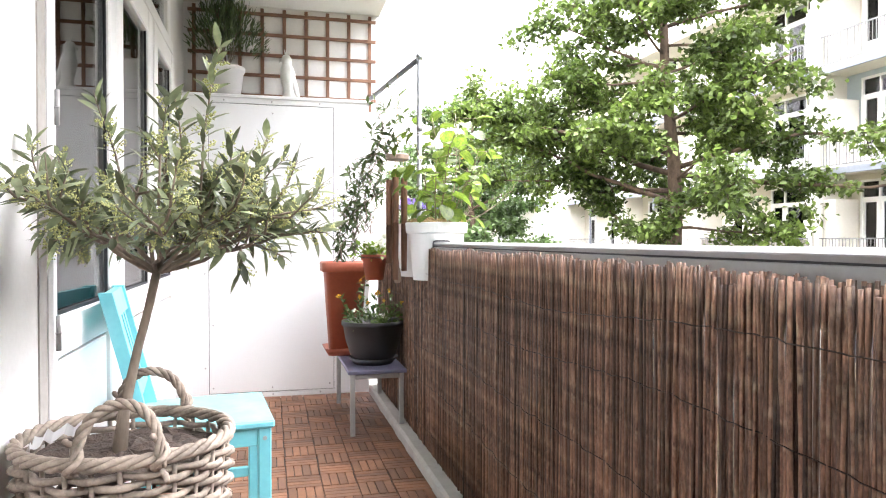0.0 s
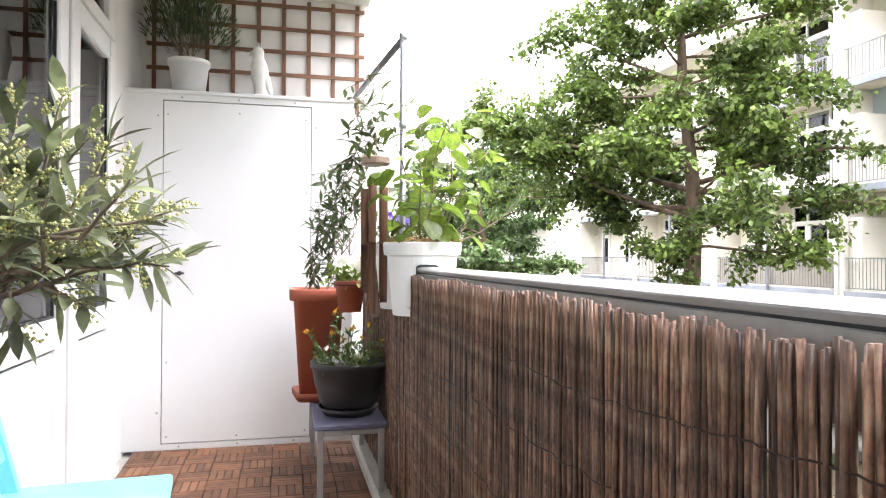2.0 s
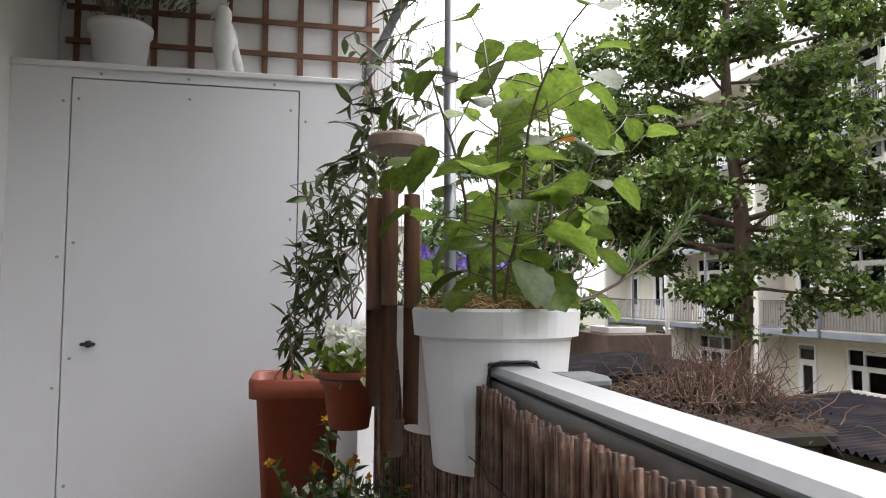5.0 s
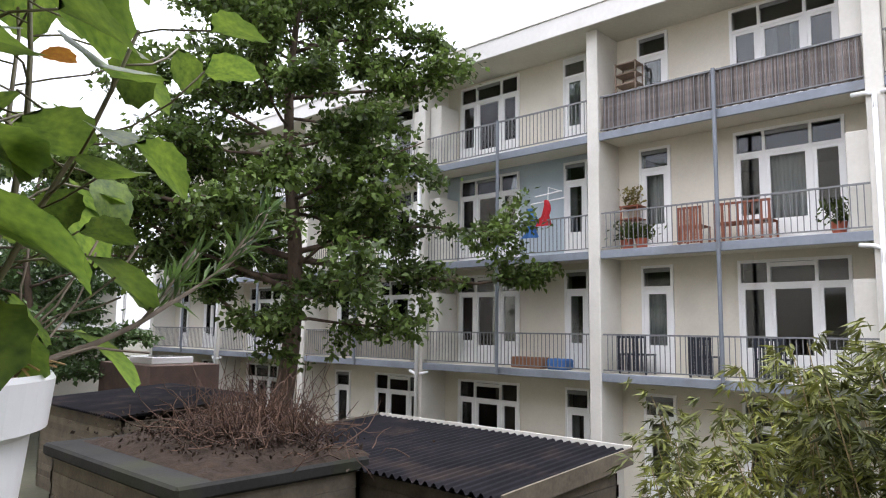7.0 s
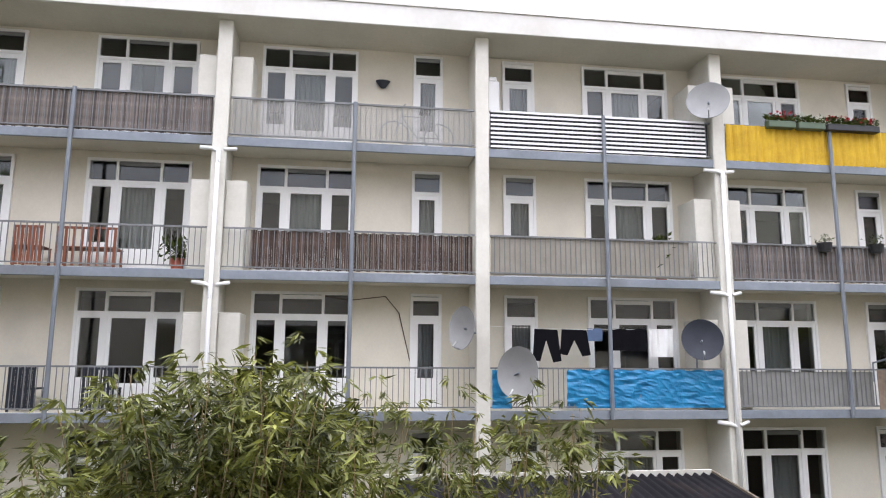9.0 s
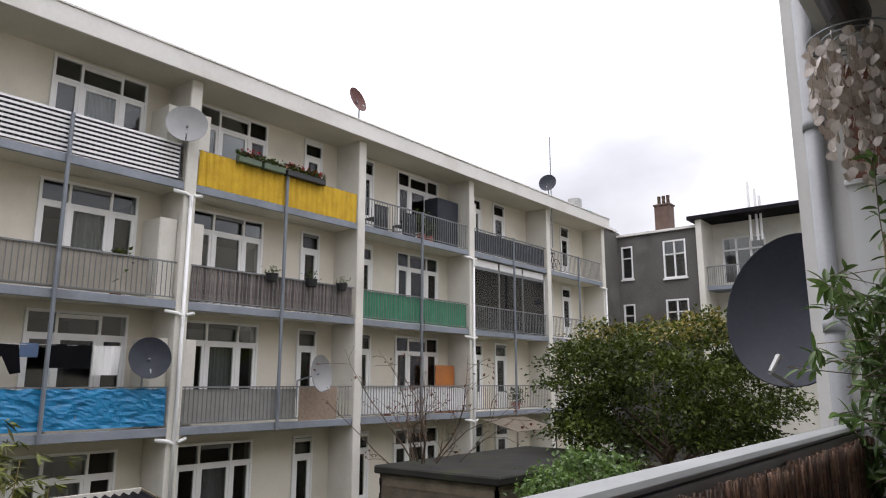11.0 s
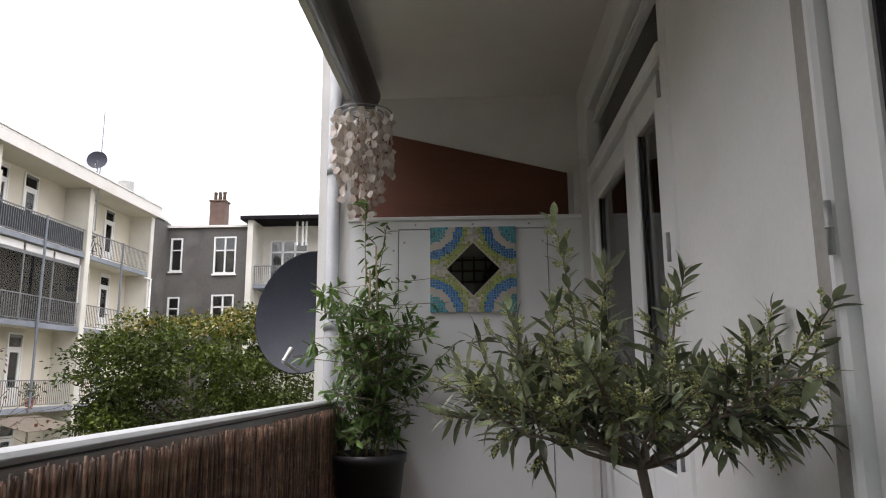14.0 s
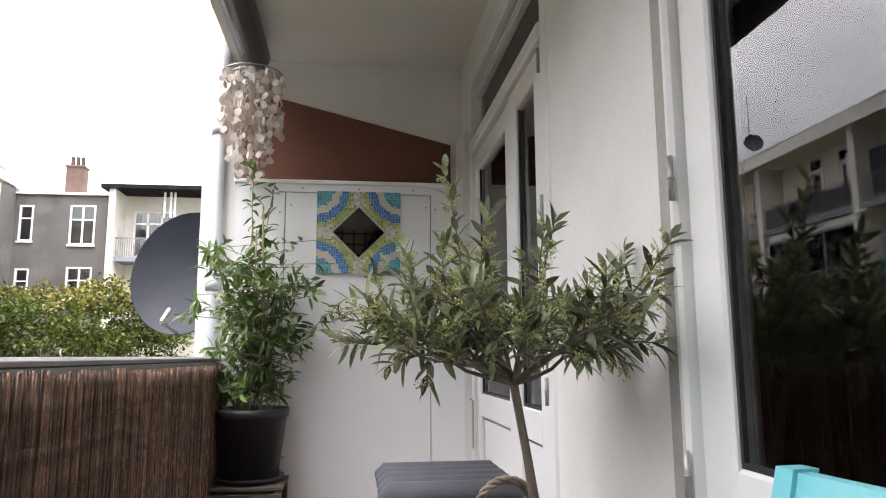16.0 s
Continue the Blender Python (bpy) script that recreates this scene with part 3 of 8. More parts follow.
def railing():
    r = thing("balcony_railing", "grey painted balcony railing with a broad top rail", "railing", (1.34, 0, 0))
    part("top_rail", Shape().box(-0.044, 0.027, -0.97, 4.92, 0.987, 1.006, 0.008), RAILPAINT, r)
    part("rail_core", Shape().box(-0.034, 0.018, -0.97, 4.92, 0.966, 0.9865), BLACKPOT, r)
    part("fascia", Shape().box(-0.040, -0.0345, -0.97, 4.92, 0.895, 0.983, 0.002), RAILPAINT, r)
    part("bottom_bar", Shape().box(-0.02, 0.02, -0.97, 4.92, 0.07, 0.10, 0.004), RAILPAINT, r)
    y = -0.9
    while y < 4.9:
        part("baluster", Shape().box(-0.008, 0.008, y - 0.008, y + 0.008, 0.10, 0.966), RAILPAINT, r)
        y += 0.13
    for y in (-0.6, 1.1, 2.8, 4.5):
        part("post", Shape().box(0.010, 0.019, y - 0.02, y + 0.02, -0.2, 0.966, 0.003), RAILPAINT, r)


def reed_screen():
    s = thing("reed_screen", "brown willow reed screen wired to the railing", "screen", (1.279, 0, 0))
    rng = random.Random(11)
    metres = []
    for k in range(10):
        bend = [rng.uniform(-0.003, 0.003) for _ in range(5)]
        twist = [rng.uniform(-0.003, 0.003) for _ in range(5)]
        r0 = rng.uniform(0.0033, 0.0047)
        sh = Shape().tube([(bend[i], twist[i], i * 0.22) for i in range(5)], [r0 * (1.04 - 0.02 * i + rng.uniform(-0.06, 0.06)) for i in range(5)], 6)
        metres.append(sh)
    shared = [m.mesh("reed", REED, True) for m in metres]
    far = Shape()
    y, k = -0.68, 0
    while y < 4.44:
        z = 0.035 + rng.uniform(-0.003, 0.003)
        h = (0.926 + 0.014 * min(1, max(0, (y - 0.8) / 0.35)) + 0.004 * math.sin(y * 9) + 0.003 * math.sin(y * 23) + rng.uniform(-0.005, 0.005) - (0.012 if 0.76 < y < 0.83 or 1.19 < y < 1.215 else 0)) / 0.88
        x, lean = rng.uniform(-0.003, 0.002), rng.gauss(0, 0.0025)
        turn = rng.uniform(0, 6.28)
        i = rng.randrange(10)
        m = Matrix.Translation((x, y, z)) @ Matrix.Rotation(lean, 4, "X") @ Matrix.Rotation(turn, 4, "Z") @ Matrix.Diagonal((1, 1, h, 1))
        if 0.75 < y < 2.9 and k < 310:
            ob = new("reed", shared[i])
            ob.parent, ob.matrix_basis = s, m
            k += 1
        else:
            far.add([m @ Vector(p) for p in metres[i].v], metres[i].f)
        y += rng.uniform(0.0068, 0.0095) + (0.002 if rng.random() < 0.04 else 0)
    y = -0.684
    while y < 4.44:
        m = Matrix.Translation((rng.uniform(0.007, 0.011), y, 0.036 + rng.uniform(-0.006, 0.006))) @ Matrix.Rotation(rng.gauss(0, 0.005), 4, "X") @ Matrix.Rotation(rng.uniform(0, 6.28), 4, "Z") @ Matrix.Diagonal((1, 1, 1.055, 1))
        i = rng.randrange(10)
        if rng.random() > 0.10:
            far.add([m @ Vector(p) for p in metres[i].v], metres[i].f)
        y += rng.uniform(0.005, 0.0072)
    tagged(part("reeds", far, REEDSTUFF, s, smooth=True), kind="stuff")
    for z in (0.14, 0.33, 0.52, 0.71, 0.86):
        w = Shape()
        y = -0.69
        pts = []
        while y < 4.44:
            pts.append((-0.008 + 0.004 * math.sin(y * 300), y, z + 0.02 * math.sin(y * 1.7 + z * 9) + 0.008 * math.sin(y * 5.1 + z * 4) + rng.uniform(-0.002, 0.002)))
            y += 0.018
        w.tube(pts, 0.0011, 4)
        part("binding_wire", w, WIRE, s)


# ---------------------------------------------------------------- opposite building
POSTS = [33.0, 27.3, 21.8, 16.25, 10.58, 4.82, -0.68, -6.18, -11.72, -17.15, -22.45, -27.45]
LEVELS = [-2.75, 0.18, 2.97, 5.75]
FX, WX = 15.45, 16.38


def far_window(parent, y0, y1, z0, z1, kind, rng):
    """Frame with transoms; kind 'triple' or 'door'."""
    w = Shape()
    x = WX - 0.06
    t = 0.06
    w.box(x, x + 0.12, y0, y0 + t, z0, z1).box(x, x + 0.12, y1 - t, y1, z0, z1).box(x, x + 0.12, y0 + t, y1 - t, z1 - t, z1).box(x, x + 0.12, y0 + t, y1 - t, z0, z0 + t)
    zt = z1 - 0.55
    bars = [Shape().box(x + 0.005, x + 0.115, y0 + t, y1 - t, zt, zt + 0.07)]
    panes, sashes = [], []
    if kind == "triple":
        a, b = y0 + (y1 - y0) * 0.29, y0 + (y1 - y0) * 0.71
        for m in (a, b):
            bars += [Shape().box(x + 0.005, x + 0.115, m - 0.04, m + 0.04, z0 + t, zt), Shape().box(x + 0.005, x + 0.115, m - 0.03, m + 0.03, zt + 0.07, z1 - t)]
        low = z0 + (0.62 if z0 > -2 else 0.8)
        for u, v in ((y0 + t, a - 0.04), (a + 0.04, b - 0.04), (b + 0.04, y1 - t)):
            lo = low if u != a + 0.04 else z0 + 0.5
            s = 0.07
            sashes.append(Shape().box(x + 0.02, x + 0.09, u, u + s, z0 + t, zt).box(x + 0.02, x + 0.09, v - s, v, z0 + t, zt).box(x + 0.02, x + 0.09, u + s, v - s, z0 + t, lo).box(x + 0.02, x + 0.09, u + s, v - s, zt - s, zt))
            panes.append((u + s, v - s, lo, zt - s))
        panes += [(y0 + t, a - 0.03, zt + 0.07, z1 - t), (a + 0.03, b - 0.03, zt + 0.07, z1 - t), (b + 0.03, y1 - t, zt + 0.07, z1 - t)]
    else:
        s = 0.11
        u, v = y0 + t, y1 - t
        sashes.append(Shape().box(x + 0.02, x + 0.09, u, u + s, z0 + t, zt).box(x + 0.02, x + 0.09, v - s, v, z0 + t, zt).box(x + 0.02, x + 0.09, u + s, v - s, z0 + t, z0 + 0.62).box(x + 0.02, x + 0.09, u + s, v - s, zt - s, zt))
        panes += [(u + s, v - s, z0 + 0.62, zt - s), (y0 + t, y1 - t, zt + 0.07, z1 - t)]
    ob = part("window" if kind == "triple" else "glazed_door", w, FRAMEW, parent)
    for s in bars:
        part("glazing_bar", s, FRAMEW, ob)
    for s in sashes:
        part("sash", s, FRAMEW, ob)
    for u, v, lo, hi in panes:
        part("pane", Shape().box(x + 0.05, x + 0.056, u, v, lo, hi), FARGLASS, ob).visible_shadow = False
    vent = Shape()
    vu, vv = (panes[4][0], panes[4][1]) if kind == "triple" else (panes[1][0], panes[1][1])
    vent.box(x - 0.01, x + 0.03, vu, vv, z1 - t - 0.1, z1 - t - 0.015)
    part("vent_grille", vent, RAILSTEEL if rng.random() < 0.7 else FRAMEW, ob)
    if rng.random() < 0.75:
        cu = Shape()
        u, v, lo, hi = panes[1] if kind == "triple" else panes[0]
        n = 26
        for (p, q) in (((u - 0.1, v + 0.1),) if rng.random() < 0.6 else ((u - 0.1, u + 0.32 * (v - u)), (v - 0.3 * (v - u), v + 0.1))):
            pts = [(x + 0.2 + 0.03 * math.sin(i * 1.9), p + (q - p) * i / n) for i in range(n + 1)]
            cu.add([(a, b, z) for z in (lo - 0.1, hi + 0.1) for a, b in pts], [(i, i + 1, n + 2 + i, n + 1 + i) for i in range(n)])
        part("curtain", cu, CURTAIN, ob, "pale net curtain")


def bay_openings(i):
    """(kind, y0, y1) openings of bay i between POSTS[i] (high y) and POSTS[i + 1]."""
    hi, lo = POSTS[i], POSTS[i + 1]
    if lo < -17.2:
        return [("door", hi - 1.9, hi - 1.1), ("door", hi - 3.5, hi - 2.7)]
    if i % 2:
        return [("triple", hi - 2.80, hi - 0.66), ("door", lo + 0.74, lo + 1.43)]
    return [("door", hi - 1.45, hi - 0.68), ("triple", lo + 0.72, lo + 2.87)]


def rail_panel(parent, y0, y1, z):
    part("handrail", Shape().box(FX - 0.02, FX + 0.02, y0, y1, z + 0.85, z + 0.885), RAILSTEEL, parent)
    part("bottom_rail", Shape().box(FX - 0.015, FX + 0.015, y0, y1, z + 0.06, z + 0.085), RAILSTEEL, parent)
    s = Shape()
    n = int((y1 - y0) / 0.112)
    if y0 > -6.5 and y1 < 6:
        bar = bpy.data.meshes.get("baluster_bar") or Shape().box(-0.008, 0.008, -0.008, 0.008, 0.085, 0.85).mesh("baluster_bar", RAILSTEEL)
        for k in range(1, n):
            ob = new("baluster", bar)
            ob.parent = parent
            ob.location = (FX, y0 + (y1 - y0) * k / n, z)
        return
    for k in range(1, n):
        y = y0 + (y1 - y0) * k / n
        s.box(FX - 0.008, FX + 0.008, y - 0.008, y + 0.008, z + 0.085, z + 0.85)
    part("baluster_row", s, RAILSTEEL, parent, kind="stuff")


def opposite_building():
    rng = random.Random(7)
    b = thing("apartment_building", "cream rendered four-storey apartment block with open balconies", "building", (0, 0, 0))
    top, bot = POSTS[0], POSTS[-1]
    for i in range(len(POSTS) - 1):
        hi, lo = POSTS[i], POSTS[i + 1]
        ops = bay_openings(i)
        for k, z in enumerate(LEVELS):
            ztop = LEVELS[k + 1] if k < 3 else 8.6
            holes = [(y0, y1, z + 0.02, z + 2.47) for _, y0, y1 in ops]
            w = Shape()
            for y0, y1, z0, z1 in cells((lo, hi), (z - (0.2 if k == 0 else 0), ztop), holes):
                w.box(WX, WX + 0.3, y0, y1, z0, z1)
            part("wall", w, BLUEWALL if (i, k) == (3, 2) else CREAM, b)
            for kind, y0, y1 in ops:
                far_window(b, y0, y1, z + 0.02, z + 2.47, kind, rng)
            if k:
                part("balcony_slab", Shape().box(FX - 0.06, FX, lo + 0.14, hi - 0.14, z - 0.19, z + 0.0, 0.012), SLABBLUE, b)
                part("balcony_floor", Shape().box(FX, WX, lo + 0.14, hi - 0.14, z - 0.15, z - 0.005), SOFFIT, b)
                rail_panel(b, lo + 0.16, hi - 0.16, z)
        part("pole", Shape().tube([(FX - 0.11, (hi + lo) / 2, 0.0), (FX - 0.11, (hi + lo) / 2, 6.62)], 0.045, 8), POLESTEEL, b)
    for i, y in enumerate(POSTS):
        part("partition", Shape().box(FX, WX, y - 0.12, y + 0.12, -2.95, 8.3), CREAMPOST, b)
        part("post", Shape().box(FX - 0.1, FX + 0.001, y - 0.15, y + 0.15, -2.95, 8.3, 0.02), CREAMPOST, b)
        if i % 2 == 1:
            for z in LEVELS[1:]:
                q = Shape().tube([(FX - 0.02, y + 0.38, z - 0.25), (FX - 0.13, y + 0.14, z - 0.29), (FX - 0.15, y, z - 0.34), (FX - 0.15, y, z - 0.6)], 0.045, 8)
                q.tube([(FX - 0.02, y - 0.34, z - 0.25), (FX - 0.13, y - 0.10, z - 0.31)], 0.04, 8)
                part("pipe_bracket", q, FRAMEW, b, smooth=True)
            part("downpipe", Shape().tube([(FX - 0.15, y, -2.9), (FX - 0.15, y, 5.4)], 0.045, 8), FRAMEW, b, smooth=True)
    part("roof", Shape().box(FX - 0.4, 24.0, bot - 0.1, top + 0.2, 8.3, 8.36).box(FX - 0.3, 24.0, bot - 0.1, top + 0.2, 8.36, 8.72), SOFFIT, b)
    part("roof_fascia", Shape().box(FX - 0.42, FX - 0.36, bot - 0.1, top + 0.2, 8.27, 8.74, 0.01).box(FX - 0.45, FX - 0.2, bot - 0.1, top + 0.2, 8.74, 8.78), FASCIA, b)
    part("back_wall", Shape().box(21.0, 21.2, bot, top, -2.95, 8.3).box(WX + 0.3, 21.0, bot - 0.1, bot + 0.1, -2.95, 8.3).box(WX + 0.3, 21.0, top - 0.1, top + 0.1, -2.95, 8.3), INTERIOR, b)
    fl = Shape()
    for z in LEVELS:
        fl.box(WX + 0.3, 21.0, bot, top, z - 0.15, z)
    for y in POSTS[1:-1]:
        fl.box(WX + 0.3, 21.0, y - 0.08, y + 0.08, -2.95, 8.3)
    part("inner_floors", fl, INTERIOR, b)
    return b


def ground_and_ends():
    # unseen bulk of the own building, added to keep sky and sun off
    m = Shape().box(-9.0, -4.2, -30, 30, -3.0, 9.0).box(-4.2, -0.19, -30, -3.4, -3.0, 9.0).box(-4.2, -0.19, 6.4, 30, -3.0, 9.0).box(-4.2, -0.19, -3.4, 6.4, 3.0, 9.0).box(-4.2, -0.19, -3.4, 6.4, -3.0, -0.2)
    whole("wall_unseen_block", m, CREAM, "unseen plain mass around the balcony, added to block sky and sun", "wall", kind="structure")
    # assumed slabs out of view, added so the balcony is shaded from above
    u = Shape().box(0.0, 1.36, -1.15, 5.1, CEIL + 0.2, CEIL + 0.25).box(0.0, 1.36, -6.5, -1.15, 2.66, 2.9).box(0.0, 1.36, 5.1, 10.5, 2.66, 2.9).box(0.0, 1.36, -6.5, 10.5, 5.5, 5.7)
    whole("ceiling_unseen_slabs", u, CEILPAINT, "unseen slabs above and beside the balcony, added to block skylight", "ceiling", kind="structure")
    whole("ground", Shape().box(-600, 600, -600, 600, -3.2, -2.78), GROUND, "dark garden ground between the houses", "ground", kind="structure")


shell()
railing()
reed_screen()
BLOCK = opposite_building()
ground_and_ends()


# ---------------------------------------------------------------- plants
def wander(rng, start, way, length, steps, spread, lift=0.0):
    p, d = Vector(start), Vector(way).normalized()
    pts = [p.copy()]
    for _ in range(steps):
        d = (d + Vector((rng.gauss(0, spread), rng.gauss(0, spread), rng.gauss(0, spread) + lift))).normalized()
        p = p + d * (length / steps)
        pts.append(p.copy())
    return pts


def along(pts, t):
    k = min(int(t * (len(pts) - 1)), len(pts) - 2)
    f = t * (len(pts) - 1) - k
    return pts[k].lerp(pts[k + 1], f), (pts[k + 1] - pts[k]).normalized()


def around(rng, way, spread):
    return Vector(way) + Vector((rng.gauss(0, spread), rng.gauss(0, spread), rng.gauss(0, spread)))


def olive_tree():
    rng = random.Random(21)
    o = thing("olive_tree", "small flowering olive tree with a slim stem in a wicker basket", "tree", (0.27, 1.36, 0.0))
    foot, fork = Vector((0.0, 0.0, 0.57)), Vector((0.065, 0.06, 0.945))
    part("trunk", Shape().tube([foot, (0.008, 0.01, 0.66), (0.03, 0.03, 0.78), (0.05, 0.05, 0.87), fork], [0.016, 0.0115, 0.0095, 0.009, 0.0095], 10), BARK, o, smooth=True)
    sites, flowers = [], []

    def leafy(limbs, start, way, length, leaves, lift=0.05):
        """A shoot with leaves in close pairs and flower panicles in their axils."""
        tw = wander(rng, start, way, length, 5, 0.10, lift)
        limbs.tube(tw, [0.0030, 0.0026, 0.0022, 0.0018, 0.0014, 0.0009], 4)
        turn = rng.uniform(0, 3.14)
        for i in range(leaves):
            u = 0.10 + 0.89 * i / leaves
            q, d = along(tw, u)
            turn += 1.57 + rng.uniform(-0.3, 0.3)
            a = d.orthogonal().normalized()
            b = d.cross(a).normalized()
            for s in (0.0, 3.1416):
                if rng.random() < 0.9:
                    out = a * math.cos(turn + s) + b * math.sin(turn + s)
                    sites.append((q, out * (1.0 - 0.4 * u) + d * (0.45 + 0.7 * u) + Vector((rng.gauss(0, 0.15), rng.gauss(0, 0.15), rng.gauss(-0.08, 0.15)))))
            if u > 0.25 and rng.random() < 0.55:
                flowers.append((q, (d + a * rng.gauss(0, 0.9) + b * rng.gauss(0, 0.9)).normalized()))

    ends = [(0.19, 0.02, 1.10), (0.29, -0.03, 1.03), (0.27, 0.14, 1.01), (0.09, 0.27, 1.03), (0.12, -0.22, 1.05), (-0.05, 0.25, 1.06), (-0.07, -0.20, 1.07), (-0.14, 0.06, 1.06), (-0.15, -0.10, 1.10),
            (-0.14, 0.24, 1.04), (0.01, 0.05, 1.14), (0.24, -0.16, 1.08), (-0.10, 0.32, 1.10), (0.17, 0.20, 1.10), (0.10, -0.02, 1.16), (0.36, 0.03, 1.03), (0.34, 0.12, 1.06), (0.33, -0.07, 1.07), (0.29, 0.05, 1.12)]
    for e in ends:
        e = Vector(e)
        bow = Vector((fork.x * 0.5 + e.x * 0.5, fork.y * 0.5 + e.y * 0.5, fork.z * 0.5 + e.z * 0.5 + 0.01))
        m = []
        for i in range(8):
            u = i / 7
            m.append(fork * (1 - u) ** 2 + bow * 2 * u * (1 - u) + e * u * u + Vector((rng.gauss(0, 0.006), rng.gauss(0, 0.006), rng.gauss(0, 0.004))) * (i > 0))
        limbs = Shape().tube(m, [0.0052 * (1 - 0.6 * i / 7) for i in range(8)], 6)
        for k in range(6):
            p, d = along(m, 0.40 + 0.59 * k / 5)
            away = Vector((p.x - fork.x, p.y - fork.y, 0)) * 2.2
            leafy(limbs, p, around(rng, d * 0.3 + away, 0.42) + Vector((0, 0, 0.62)), rng.uniform(0.06, 0.14), rng.randrange(6, 9))
        if rng.random() < 0.55:
            p, d = along(m, 0.7)
            leafy(limbs, p, Vector((d.x, d.y, -0.4)), rng.uniform(0.05, 0.08), 5, -0.03)
        part("branch", limbs, BARK, o, smooth=True)
    for a, b, n in (((0.16, 0.0, 1.10), (0.185, 0.0, 1.44), 19), ((0.12, 0.03, 1.12), (0.13, 0.05, 1.33), 13), ((0.0, 0.05, 1.12), (-0.03, 0.06, 1.33), 13), ((-0.12, 0.20, 1.08), (-0.16, 0.27, 1.26), 12), ((-0.14, 0.05, 1.08), (-0.16, 0.06, 1.25), 11),
                    ((0.1, -0.15, 1.08), (0.12, -0.17, 1.28), 12), ((0.20, 0.08, 1.06), (0.25, 0.10, 1.24), 11), ((0.06, 0.26, 1.06), (0.05, 0.32, 1.24), 11), ((0.25, 0.05, 1.08), (0.31, 0.06, 1.25), 11), ((0.30, -0.02, 1.06), (0.36, 0.0, 1.19), 10), ((0.24, 0.02, 1.0), (0.25, 0.04, 0.94), 4)):
        limbs = Shape()
        leafy(limbs, Vector(a), Vector(b) - Vector(a), (Vector(b) - Vector(a)).length, n, 0.0)
        part("shoot", limbs, BARK, o, smooth=True)
    leaf_part("leaves", [s[0] for s in sites], [s[1] for s in sites], 0.05, 0.0132, OLIVE, o, "narrow grey-green leaves", seed=3, segments=2, fold=0.12, roll=0.5)
    fl = Shape()
    for q, d in flowers:
        for j in range(26):
            u = rng.random()
            c = q + d * 0.036 * u + Vector((rng.gauss(0, 0.0055), rng.gauss(0, 0.0055), rng.gauss(0, 0.0055))) * (1.1 - 0.7 * u)
            r = rng.uniform(0.0018, 0.0030)
            fl.add([c + Vector((r, 0, 0)), c - Vector((r, 0, 0)), c + Vector((0, r, 0)), c - Vector((0, r, 0)), c + Vector((0, 0, r)), c - Vector((0, 0, r))],
                   [(0, 2, 4), (2, 1, 4), (1, 3, 4), (3, 0, 4), (2, 0, 5), (1, 2, 5), (3, 1, 5), (0, 3, 5)])
    tagged(part("blossom", fl, OLIVEPALE, o, "tiny pale yellow-green flower clusters"), kind="stuff")
    # a long, bare side shoot with paired leaves, as it reaches out over the chair
    sh = Shape()
    t1 = wander(rng, (0.29, 0.01, 1.03), (0.97, -0.02, 0.02), 0.165, 7, 0.04, 0.01)
    sh.tube(t1, [0.003 - 0.0003 * i for i in range(8)], 5)
    pl, wl2 = [], []
    for i in range(15):
        q, dd = along(t1, 0.25 + 0.05 * i)
        for s in (-1, 1):
            pl.append(q)
            wl2.append(dd * 0.7 + Vector((0, 0.7 * s, 0.35)))
    part("side_shoot", sh, BARK, o, smooth=True)
    leaf_part("shoot_leaves", pl, wl2, 0.04, 0.010, OLIVE, o, seed=9, segments=2, fold=0.15)


